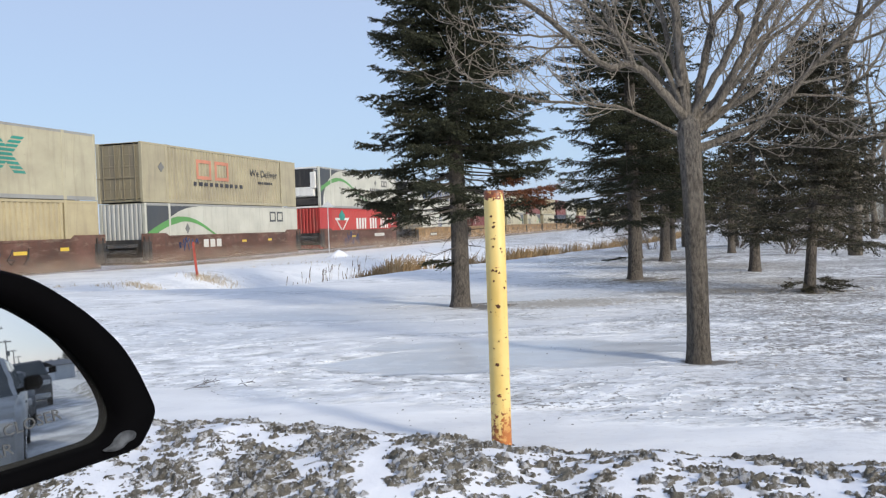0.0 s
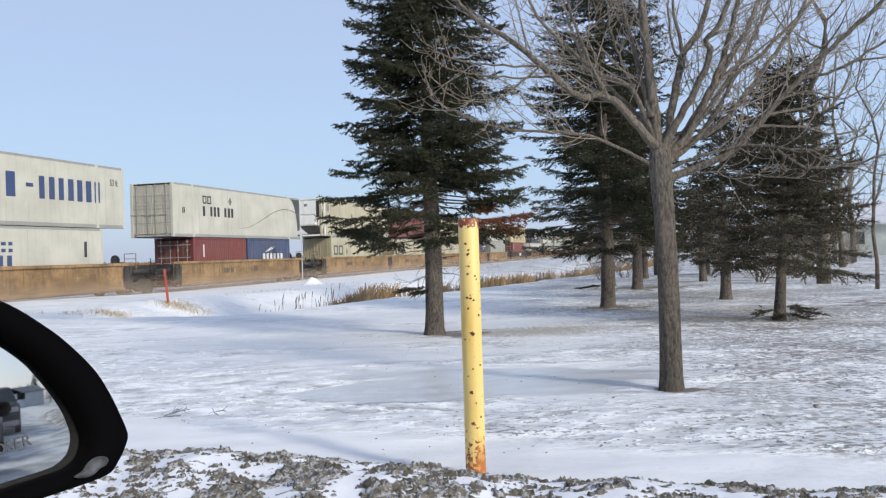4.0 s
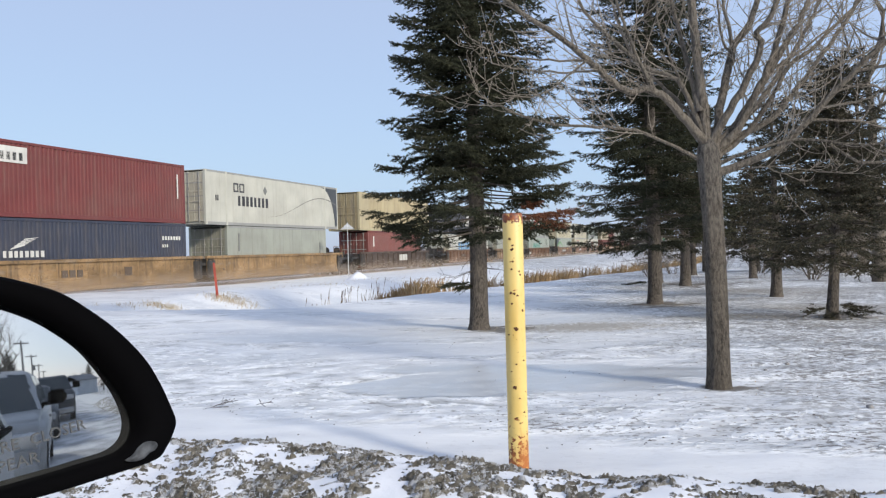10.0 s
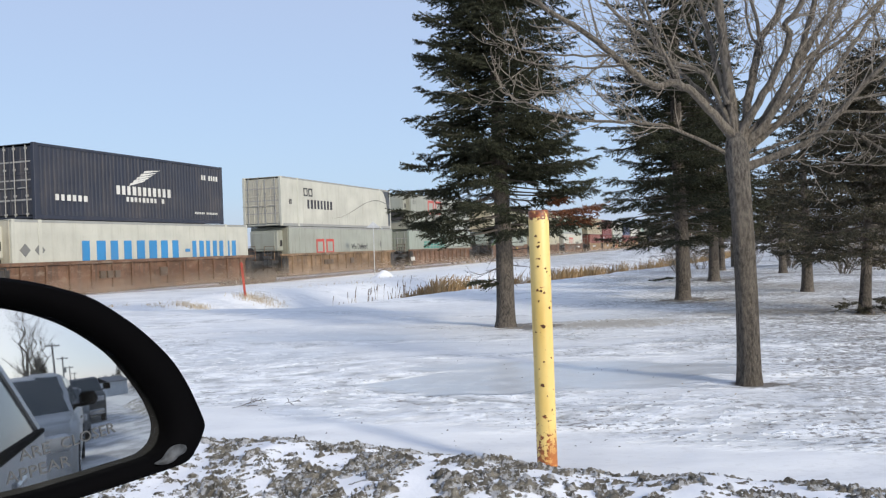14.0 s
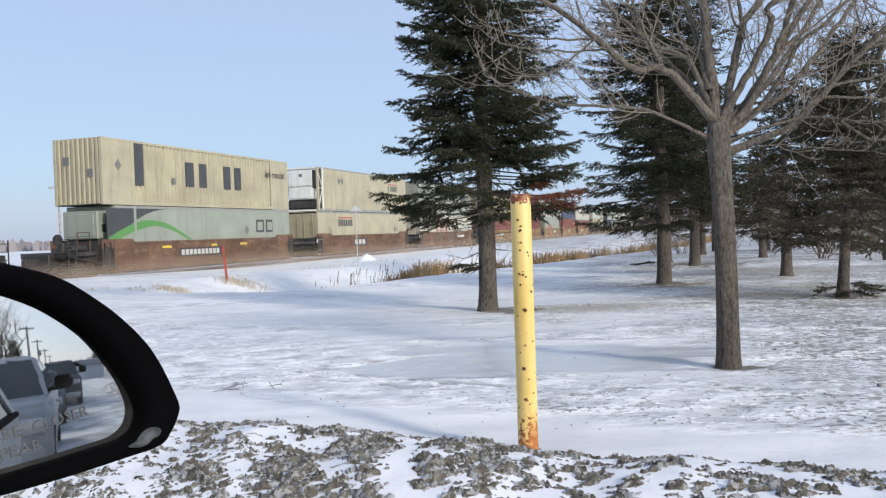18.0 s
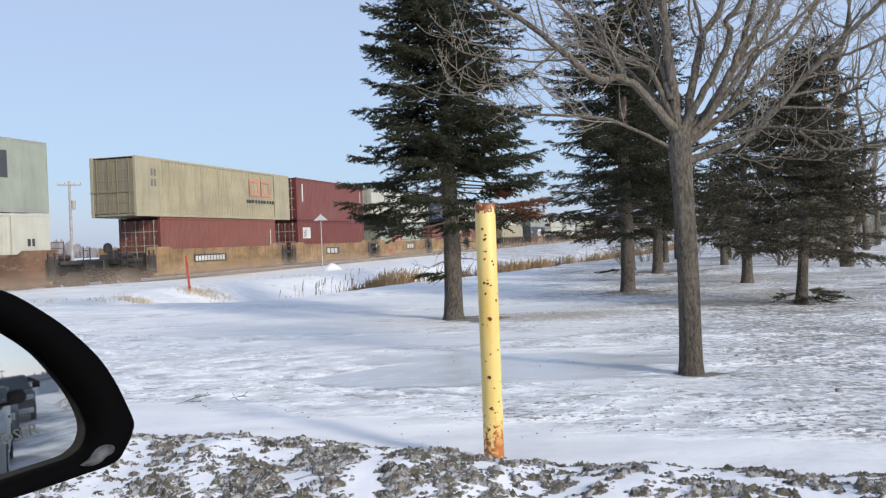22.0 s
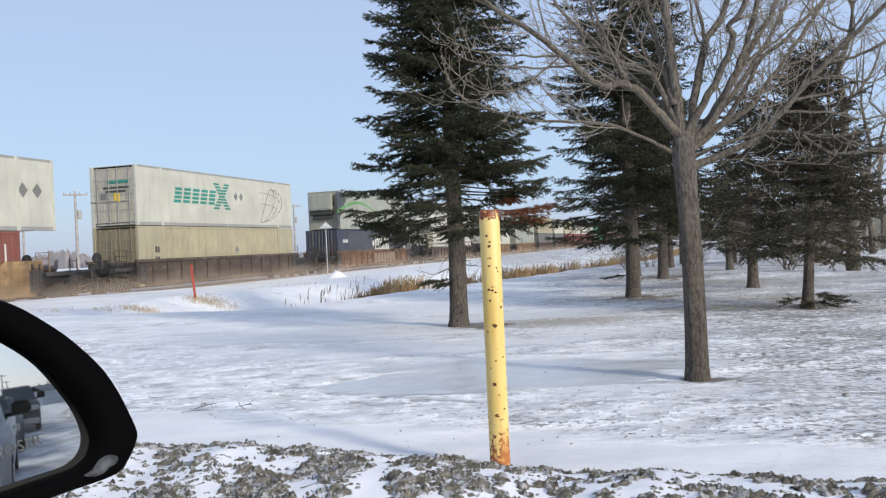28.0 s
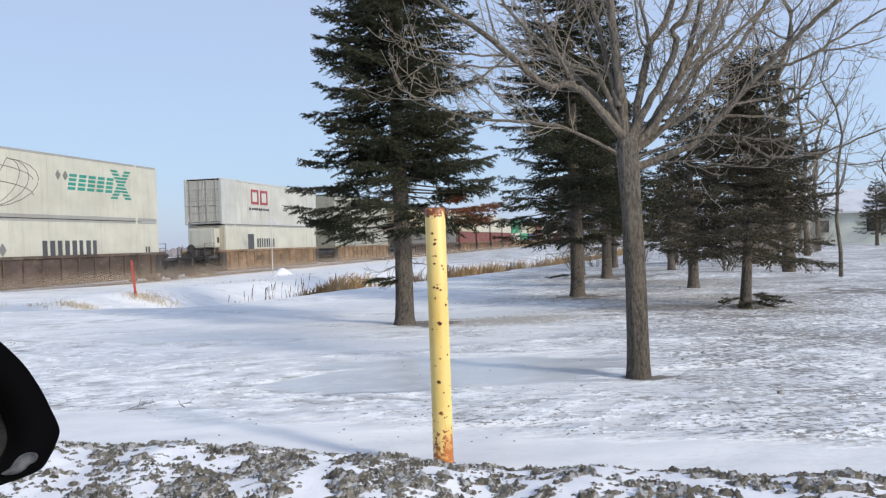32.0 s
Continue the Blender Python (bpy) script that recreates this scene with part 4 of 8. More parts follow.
def spruce(x, y, h, reach, clear, step, r0, seed, label, needles=None, sparse=0.0, needle=0.05, spacing=0.014, width=0.006, dead=False, taper=0.85, tier=0.33, bare=0.12, fill=5, lean=0.0, sprigs=()):
    rng, rs = random.Random(seed), np.random.RandomState(seed)
    z0 = float(height(x, y)) - 0.05
    base = thing("spruce_tree", label, "tree", pose(x, y, z0, 0, lean, 0), "spruces in the park")
    tr = Mesh()
    zs = sorted({0, .06, .15, .4, clear * .6 + .3, h * .3, h * .55, h * .8, h})
    tr.tube([(0.02 * math.sin(z * 1.3), 0.02 * math.cos(z), z) for z in zs],
            [r0 * (1.45 if z < .03 else 1.22 if z < .1 else 1.06 if z < .2 else max(0.05, (1 - z / h)) ** 0.8) for z in zs], 14)
    part("trunk", tr, BARK_SPRUCE, base, smooth=True)
    wood, P, D, T = spruce_mesh(rng, h, reach, clear, step, taper, sparse, tier, bare, fill)
    # dead lower branches
    for i in range(int((16 + 120 * sparse) * r0 / 0.12)):
        a, zz = rng.uniform(0, 6.28), rng.uniform(0.75, clear + 0.7 + 2 * sparse)
        d = Vector((math.cos(a), math.sin(a), rng.uniform(-.3, .1)))
        grow(wood, Vector((0, 0, zz)), d, rng.uniform(0.25, 0.9), 0.009, 1, rng, -0.1, (0, 3, 2), 0.12)
    part("branchwork", wood, DARK_TWIG, base)
    gone = np.zeros(len(P), bool)
    if dead:
        gone = (P[:, 2] > clear + 0.11) & (P[:, 2] < clear + 0.51) & (P[:, 0] > 0.65) & (P[:, 0] < 1.4) & (P[:, 1] < -0.1)
    verts, faces = blades(P[~gone], D[~gone], T[~gone], rs, needle, spacing, width)
    part("crown", fast_mesh("crown", verts, faces, needles or NEEDLES), None, base)
    for sx, sy, sz, ln in sprigs:
        rr = random.Random(int(sz * 100))
        d0 = Vector((sx, sy, -0.12)).normalized()
        sp = [(Vector((0, 0, sz)) + d0 * ln * (0.25 + 0.75 * k / 9), (d0 + Vector((rr.uniform(-.8, .8), rr.uniform(-.8, .8), rr.uniform(-.3, .3)))).normalized(), rr.uniform(0.12, 0.24)) for k in range(10) for _ in range(2)]
        sv, sf = blades(np.array([p[0][:] for p in sp]), np.array([p[1][:] for p in sp]), np.array([p[2] for p in sp]), rs, needle, spacing * 0.8, width)
        part("low_bough", fast_mesh("low_bough", sv, sf, needles or NEEDLES), None, base)
    if gone.any():
        v2, f2 = blades(P[gone], D[gone], T[gone], rs, needle, spacing, width)
        part("dead_foliage", fast_mesh("dead_foliage", v2, f2, NEEDLES_DEAD), None, base, "reddish dead needles")
    return base


spruce(0.24, 13.3, 10.0, 1.70, 1.53, 0.075, 0.15, 3, "tall dark green spruce with a bare lower trunk", dead=True, needle=0.05, spacing=0.010, width=0.0085, sprigs=((-1, -.2, .82, .5), (-.9, -.5, .76, .3)))
spruce(4.05, 17.7, 12.0, 1.95, 1.42, 0.085, 0.155, 8, "tall spruce with layered drooping boughs and bare trunk", sparse=0.06, needle=0.05, spacing=0.0135, width=0.009, taper=0.72, tier=0.40, sprigs=((-1, -.3, .55, .6),))
spruce(6.02, 13.75, 4.35, 1.56, 0.92, 0.085, 0.095, 21, "short broad spruce with ragged brownish lower boughs", NEEDLES_FAR, sparse=0.12, needle=0.05, spacing=0.0135, width=0.0085, taper=0.66, tier=0.29, bare=0.10, fill=5, lean=3.0, sprigs=((-1, -.3, .22, .45), (1, -.4, .25, .55), (.6, -.8, .18, .4), (-.5, -.8, .15, .35), (1, .2, .3, .5)))
GROVE = spruce(6.45, 24.3, 7.2, 1.9, 1.3, 0.13, 0.16, 33, "dark spruce standing close in the grove", NEEDLES_FAR, sparse=0.18, needle=0.085, spacing=0.05, width=0.02, fill=3)
YOUNG = spruce(7.2, 19.3, 4.7, 1.6, 1.0, 0.12, 0.13, 37, "slim dark spruce with bare lower trunk", NEEDLES_FAR, sparse=0.24, needle=0.08, spacing=0.04, width=0.018, fill=3)
for x, y, turn, src in ((6.2, 26.6, 70, GROVE), (10.0, 28.9, 130, YOUNG), (15.4, 34.0, 20, GROVE), (12.6, 36.0, 250, YOUNG), (9.2, 33.5, 310, YOUNG), (34.4, 56.6, 40, YOUNG), (36.6, 58.6, 160, YOUNG), (42.5, 68.0, 95, YOUNG), (19.5, 41.0, 280, YOUNG)):
    copy_thing(src, pose(x, y, float(height(x, y)) - 0.05, 0, 0, turn))


def slim_tree(x, y, h, r, seed, label, kids=(9, 5, 3)):
    base = thing("bare_tree", label, "tree", pose(x, y, float(height(x, y)) - 0.05), "leafless trees")
    rng = random.Random(seed)
    trunk = Mesh()
    n = 10
    pts = [Vector((rng.gauss(0, .03) * i, rng.gauss(0, .03) * i, h * i / n)) for i in range(n + 1)]
    rad = [max(0.012, r * (1 - 0.9 * i / n)) for i in range(n + 1)]
    trunk.tube(pts, rad, 9)
    part("trunk", trunk, BARK_GREY, base, smooth=True)
    crown = Mesh()
    for j in range(17):
        i = rng.randint(2, n)
        a = rng.uniform(0, 6.28)
        d = Vector((math.cos(a), math.sin(a), rng.uniform(0.5, 1.3)))
        grow(crown, pts[i], d, h * rng.uniform(0.16, 0.34), max(.012, rad[i] * 0.55), 1, rng, 0.4, (0, 5, 3), 0.1, (4, 3, 3, 3))
    part("branchwork", crown, BARK_LIMB, base)
    return base


slim_tree(11.65, 20.8, 7.4, 0.055, 1, "slender leafless young tree")
B1 = slim_tree(11.8, 23.9, 9.6, 0.20, 2, "tall leafless tree with a thick grey trunk")
B2 = slim_tree(16.4, 34.6, 10.5, 0.16, 4, "leafless tree with fine pale twigs")
for x, y, turn, src in ((14.2, 31.5, 50, B2), (20.9, 40.4, 140, B2), (25.0, 47.0, 220, B2), (11.0, 38.0, 300, B2), (29.5, 58.0, 20, B2), (18.0, 45.0, 80, B2), (46.0, 74.0, 180, B1)):
    copy_thing(src, pose(x, y, float(height(x, y)) - 0.05, 0, 0, turn))


def shrub(x, y, h, seed):
    base = thing("shrub", "leafless grey-brown shrub of thin stems", "shrub", pose(x, y, float(height(x, y)) - 0.03), "leafless shrubs behind the grove")
    rng, me = random.Random(seed), Mesh()
    for k in range(16):
        a = rng.uniform(0, 6.28)
        d = Vector((math.cos(a) * .5, math.sin(a) * .5, rng.uniform(.7, 1.6)))
        grow(me, Vector((math.cos(a) * .12, math.sin(a) * .12, 0)), d, h * rng.uniform(.6, 1), 0.014, 1, rng, 0.2, (0, 5, 3), 0.13, (4, 3, 3, 3))
    tagged(part("stemwork", me, BARK_LIMB, base), kind="stuff")
    return base


S1, S2, S3 = shrub(10.8, 26.0, 2.4, 3), shrub(14.0, 30.5, 3.2, 5), shrub(12.5, 40.0, 4.6, 7)
for x, y, turn, src in ((14.5, 42.0, 30, S3), (16.5, 44.0, 120, S3), (19.5, 46.5, 200, S3), (22.0, 50.0, 290, S3), (17.8, 50.0, 60, S3), (24.5, 55.0, 150, S3), (27.5, 57.0, 240, S3), (21.0, 56.0, 330, S3), (15.0, 48.0, 10, S3), (30.5, 64.0, 100, S3), (18.5, 40.5, 170, S2), (33.5, 67.0, 260, S3), (12.0, 34.0, 80, S2), (28.0, 66.0, 40, S3), (12.9, 31.0, 40, S2), (15.8, 33.0, 140, S1), (17.8, 37.5, 220, S2), (9.0, 36.0, 300, S2), (21.5, 41.5, 80, S2), (26.5, 50.0, 190, S2), (7.4, 33.0, 260, S1), (30.0, 57.0, 30, S2), (24.0, 45.5, 330, S1)):
    copy_thing(src, pose(x, y, float(height(x, y)) - 0.03, 0, 0, turn))


# ---- the train ----
TRAIN_SPEED = 14.13
RAIL_Z = -0.32
MOVING = []


def train_pose(s, y=0.0, z=0.0):
    p = at_track(s, 0.0, z) - TN * y
    return pose(p.x, p.y, p.z, 0, 0, 90 - math.degrees(TRACK_YAW))


COLOURS = {
    "white": ((0.46, 0.45, 0.38), 0.30), "cream": ((0.41, 0.375, 0.26), 0.5), "beige": ((0.345, 0.305, 0.20), 0.65), "tan": ((0.41, 0.345, 0.205), 0.5),
    "pale_grey": ((0.29, 0.30, 0.25), 0.45), "grey": ((0.42, 0.425, 0.40), 0.35), "grey_green": ((0.28, 0.31, 0.255), 0.45),
    "red": ((0.38, 0.03, 0.025), 0.25), "wine": ((0.14, 0.029, 0.026), 0.3), "brick": ((0.165, 0.044, 0.035), 0.35), "orange_red": ((0.175, 0.05, 0.036), 0.45),
    "navy": ((0.03, 0.036, 0.058), 0.3), "black_blue": ((0.02, 0.024, 0.038), 0.25), "blue": ((0.035, 0.055, 0.12), 0.3), "green": ((0.03, 0.24, 0.12), 0.2), "dark_grey": ((0.10, 0.10, 0.10), 0.3),
}


def cpaint(c):
    col, d = COLOURS[c]
    return paint("container_" + c, col, d)


GREEN_MARK, LIME_MARK = paint("green_marking", (0.02, 0.22, 0.17), 0.2), paint("lime_marking", (0.09, 0.27, 0.07), 0.3)
BLUE_MARK, NAVY_MARK = paint("blue_marking", (0.03, 0.20, 0.42), 0.2), paint("navy_marking", (0.03, 0.055, 0.14), 0.2)
RED_MARK, ORANGE_MARK = paint("red_marking", (0.45, 0.06, 0.045), 0.35), paint("faded_orange_marking", (0.50, 0.20, 0.12), 0.5)
GREY_MARK, CHARCOAL = paint("grey_marking", (0.155, 0.155, 0.145), 0.3), paint("charcoal_marking", (0.05, 0.055, 0.06), 0.2)
YELLOW_MARK = paint("yellow_marking", (0.65, 0.45, 0.05), 0.2)
FRAME_WHITE = paint("frame_white", (0.45, 0.44, 0.38), 0.55)
RAIL_GREY = paint('dull_aluminium_rail', (0.27, 0.27, 0.25), 0.4)
ROD = plain("galvanised_rod", (0.30, 0.29, 0.26), 0.6, 0.2)
BLACK_STEEL = paint("black_steel", (0.022, 0.021, 0.02), 0.5)
MESHES = {}


def cached(key, make):
    if key not in MESHES:
        MESHES[key] = make()
    return MESHES[key]


def side_mesh(L, z0, z1, y, out, corr, mat, x0=0.15):
    """A long side: zigzag sheet, or a smooth one with thin seams."""
    me = Mesh()
    if corr:
        pitch, dep = corr
        a, b = (1.98, L - 1.98) if L > 13 else (x0, L - 0.15)
        n = int((b - a) / pitch)
        p = (b - a) / n
        xs, ys = ([x0], [0]) if L > 13 else ([], [])
        for i in range(n):
            x = a + i * p
            xs += [x, x + p * 0.35, x + p * 0.5, x + p * 0.85]
            ys += [0, 0, dep, dep]
        xs += [b, L - 0.15] if L > 13 else [b]
        ys += [0, 0] if L > 13 else [0]
        v = [(a, y + out * b, z) for z in (z0, z1) for a, b in zip(xs, ys)]
        k = len(xs)
        me.add(v, [(i, i + 1, k + i + 1, k + i) for i in range(k - 1)])
    else:
        xs, ys, x = [x0], [0.0], 1.37
        while x < L - 0.4:
            xs += [x - 0.016, x - 0.012, x + 0.012, x + 0.016]
            ys += [0, -0.006, -0.006, 0]
            x += 1.22
        xs.append(L - 0.15)
        ys.append(0.0)
        k = len(xs)
        me.add([(a, y + out * b, z) for z in (z0, z1) for a, b in zip(xs, ys)], [(i, i + 1, k + i + 1, k + i) for i in range(k - 1)])
    return me.data("side_panel", mat)


def door_mesh(w, H):
    """One door leaf: a sheet with five sunk fields between raised bars."""
    m = Mesh().box(0.032, 0.08, 0, w, 0.17, H - 0.12)
    zs = [0.17 + (H - 0.29) * k / 5 for k in range(6)]
    for z in zs:
        m.box(0.015, 0.06, 0.0, w, max(0.17, z - 0.05), min(H - 0.12, z + 0.05), 0.012)
    for q in (0.0, w * 0.5 - 0.03, w - 0.06):
        m.box(0.017, 0.06, q, q + 0.06, 0.18, H - 0.13, 0.012)
    return m


def container(s, L, z, H, colour, corr=None, end="door", label="", marks=(), rail=None, end_colour=None, mid=True):
    W = 2.59 if L > 13 else 2.44
    mat = cpaint(colour)
    y0 = 0.0
    kind = "freight container"
    ob = thing("shipping_container", label, kind, None, "containers stacked on the train")
    x0 = 0.74 if end in ("reefer", "half") else 0.15
    xr = 0.66 if end == "half" else 0.1
    key = (L, H, colour, corr, end == "half", x0)
    rmat = rail or (RAIL_GREY if not corr and colour in ('white', 'cream', 'pale_grey', 'grey_green', 'grey') else mat)
    part("side_panel", cached(key + ("n",), lambda: side_mesh(L, 0.16, H - 0.1, 0.014 if corr else 0.008, 1, corr, mat, x0)), None, ob)
    part("side_panel", cached(key + ("f",), lambda: side_mesh(L, 0.16, H - 0.1, W - 0.045, -1, corr, mat, x0)), None, ob)

    def rails():
        m = Mesh()
        for y in (0.0, W - 0.09):
            m.box(xr, L - 0.1, y, y + 0.09, 0.0, 0.17, 0.012)
            m.box(xr, L - 0.1, y, y + 0.09, H - 0.11, H, 0.012)
        return m.data("rail", rmat)

    part("rail", cached(key + ("r", rmat.name), rails), None, ob)

    def posts():
        m = Mesh()
        for x in (0.0, L - 0.16):
            for y in (0.0, W - 0.16):
                m.box(x, x + 0.16, y - 0.003, y + 0.163, 0.0, H + 0.004, 0.015)
        if L > 13 and mid:
            for x in (1.98, L - 1.98):
                m.box(x - 0.09, x + 0.09, -0.004, 0.06, 0, H + 0.012, 0.012)
                m.box(x - 0.09, x + 0.09, W - 0.06, W + 0.004, 0, H + 0.012, 0.012)
        return m.data("corner_post", mat)

    if s < 540:
        pm = cached(("post", H, mat.name), lambda: Mesh().box(0, 0.16, -0.003, 0.163, 0.0, H + 0.004, 0.015).data("corner_post", mat))
        for x in (0.66 if end == "half" else 0.0, L - 0.16):
            for y in (0.0, W - 0.16):
                part("corner_post", pm, None, ob, m=pose(x, y, 0))
        if L > 13 and mid:
            sm = cached(("stile", H, mat.name), lambda: Mesh().box(-0.09, 0.09, -0.012, 0.06, 0, H + 0.012, 0.012).data("side_post", mat))
            for x in (1.98, L - 1.98):
                part("side_post", sm, None, ob, m=pose(x, 0, 0))
    else:
        tagged(part("corner_post", cached(key + ("p", mid), posts), None, ob), kind="stuff")

    def roof():
        m = Mesh()
        m.box(x0 - 0.07, L - 0.08, 0.06, W - 0.06, H - 0.03, H - 0.005)
        m.box(x0 - 0.07, L - 0.08, 0.06, W - 0.06, 0.05, 0.15)
        m.box(L - 0.06, L - 0.03, 0.1, W - 0.1, 0.1, H - 0.05)
        return m.data("roof", mat)

    part("roof", cached(key + ("t",), roof), None, ob)

    if s < 540:
        cm = cached(("cast", mat.name), lambda: Mesh().box(0, 0.178, -0.008, 0.15, 0, 0.118, 0.015).data("corner_casting", mat))
        for x in ((0.0, L - 0.178) if L < 13 or not mid else (1.9, L - 2.07)):
            for zz in (-0.012, H - 0.106):
                part("corner_casting", cm, None, ob, m=pose(x, 0, zz))
    # end walls and doors: side colour scaled darker and warmer, with heavier grime
    emat = cpaint(end_colour) if end_colour else paint("darkened_grimy_" + colour, tuple((0.66 if colour in ("beige", "tan") else 0.92) * q * w for q, w in zip(COLOURS[colour][0], (1.02, 0.97, 0.9))), 0.8 if colour in ("beige", "tan") else 0.55)
    if end == "door":
        for y in (0.17, W / 2 + 0.01):
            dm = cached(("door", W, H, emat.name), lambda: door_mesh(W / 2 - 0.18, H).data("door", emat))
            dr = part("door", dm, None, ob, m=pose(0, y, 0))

            def rods():
                m = Mesh()
                for q in (0.22, W / 2 - 0.42):
                    m.tube([(-0.012, q, 0.1), (-0.012, q, H - 0.07)], [0.02, 0.02], 6)
                    for zz in (0.2, 0.9, 1.9, H - 0.2):
                        m.box(-0.02, 0.02, q - 0.06, q + 0.06, zz - 0.04, zz + 0.04)
                    m.box(-0.035, -0.015, q - 0.02, q + 0.42, 1.18, 1.22)
                for zz in (0.75, 1.5, 2.2):
                    m.box(0.012, 0.02, 0.02, W / 2 - 0.2, zz - 0.03, zz + 0.03)
                return m.data("lock_rod", emat if colour in ("beige", "tan", "cream") else ROD)

            part("lock_rod", cached(("rods", W, H, colour in ("beige", "tan", "cream"), emat.name), rods), None, dr)
    elif end == "corr":
        def em():
            n, prof = 9, []
            p = (W - 0.3) / n
            for i in range(n):
                q = 0.15 + i * p
                prof += [(0.065, q), (0.065, q + p * 0.2), (0.012, q + p * 0.38), (0.012, q + p * 0.82)]
            prof += [(0.065, W - 0.15), (0.09, W - 0.15), (0.09, 0.15)]
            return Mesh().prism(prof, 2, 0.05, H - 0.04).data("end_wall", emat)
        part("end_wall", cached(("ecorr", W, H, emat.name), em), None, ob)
    elif end in ("reefer", "half"):
        frame_m = paint("reefer_white", (0.74, 0.73, 0.68), 0.3)
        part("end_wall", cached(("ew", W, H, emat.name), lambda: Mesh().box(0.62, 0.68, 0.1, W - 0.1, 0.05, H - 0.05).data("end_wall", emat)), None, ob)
        if end == "reefer":
            part("frame_post", cached(("fpost", H), lambda: Mesh().box(0.66, 0.76, -0.003, 0.09, 0.0, H, 0.012).data("frame_post", frame_m)), None, ob)
        if end == "reefer":
            full = s < 100
            zb, zm = 0.78, H * (0.52 if full else 0.56)
            part("cooling_unit", cached(("cu", W, H), lambda: Mesh().box(0.10, 0.64, 0.42, W - 0.34, zb, H - 0.12, 0.07).data("cooling_unit", frame_m)), None, ob, "white refrigeration unit")
            part("unit_cover", cached(("cov", W, H, full), lambda: Mesh().box(0.03, 0.12, 0.46, W - 0.38, zb + 0.05, zm - 0.03, 0.06).box(0.012, 0.05, 0.62, 0.72, zb + 0.2, zb + 0.32, 0.015).data("unit_cover", frame_m)), None, ob)
            if full:
                part("vent_panel", cached(("vent", W, H), lambda: Mesh().box(0.02, 0.3, 0.46, W - 0.36, zm, H - 0.14, 0.05).data("vent_panel", BLACK_STEEL)), None, ob, "dark vent grille")
                part("air_filter", cached(("filt", H), lambda: Mesh().box(-0.02, 0.3, 0.28, 0.74, zm - 0.15, H - 0.34, 0.06).data("air_filter", frame_m)), None, ob)
            else:
                part("unit_cover", cached(("cov2", W, H), lambda: Mesh().box(0.03, 0.12, 0.46, W - 0.38, zm + 0.02, H - 0.16, 0.06).data("unit_cover", frame_m)), None, ob)
                part("badge", cached(("bdg", W, H), lambda: Mesh().box(0.018, 0.04, W * 0.5 - 0.13, W * 0.5 + 0.13, H - 0.62, H - 0.42, 0.01).data("badge", GREY_MARK)), None, ob)
                part("vent_panel", cached(("vent2", H), lambda: Mesh().box(0.04, 0.6, 0.14, 0.44, H * 0.52, H - 0.2, 0.05).data("vent_panel", BLACK_STEEL)), None, ob, "dark vent panel")
                for k in range(7):
                    part("vent_slat", cached("slat", lambda: Mesh().box(0.02, 0.05, 0.15, 0.43, 0, 0.025).data("vent_slat", STEEL)), None, ob, m=pose(0, 0, H * 0.55 + k * 0.12))
            part("fuel_tray", cached(("tray", W), lambda: Mesh().box(0.05, 0.66, 0.14, W - 0.14, 0.20, 0.70, 0.04).data("fuel_tray", BLACK_STEEL)), None, ob, "dark tray below the unit")
        else:
            part("cooling_unit", cached(("cu2", W, H, colour), lambda: Mesh().box(0.06, 0.68, 0.42, W - 0.3, 1.45, H - 0.22, 0.05).box(0.03, 0.1, 0.6, W - 0.5, 1.58, H - 0.34, 0.02).data("cooling_unit", mat)), None, ob)
            part("vent_panel", cached(("vent3", H), lambda: Mesh().box(0.3, 0.56, 0.40, 0.6, 1.75, 2.1, 0.02).data("vent_panel", BLACK_STEEL)), None, ob, "dark vent panel")
            part("fuel_tray", cached(("tray2", W, H), lambda: Mesh().box(0.2, 0.68, 0.5, W - 0.3, 1.12, 1.43, 0.03).box(0.34, 0.66, 0.6, W - 0.5, 0.8, 1.1, 0.02).data("fuel_tray", STEEL)), None, ob, "dark tray below the unit")

        def frm():
            m = Mesh()
            m.box(0.0, 0.1, 0.16, W - 0.16, H - 0.1, H)
            m.box(0.0, 0.1, 0.16, W - 0.16, 0.0, 0.12)
            for yy in (0.05, W - 0.05):
                m.tube([(0.08, yy, 0.18), (0.68, yy, H * 0.52), (0.08, yy, H - 0.18)], [0.034] * 3, 6)
                m.tube([(0.05, yy, H * 0.52), (0.7, yy, H * 0.52)], [0.03] * 2, 6)
            return m.data("end_frame", frame_m)
        if end == "reefer":
            part("end_frame", cached(("frm", W, H), frm), None, ob)
    for mk in marks:
        if mk[0] == "end":
            part("placard", Mesh().box(-0.006, 0.03, mk[1], mk[1] + mk[3], mk[2], mk[2] + mk[4], 0.004), mk[5], ob)
        else:
            marking(ob, L, H, *mk)
    ob.matrix_basis = train_pose(s, 0, z)
    MOVING.append((ob, s, z))
    return ob


FACE = -0.008


def slab(poly, y0=FACE, y1=0.012):
    return Mesh().prism(poly, 1, y0, y1)


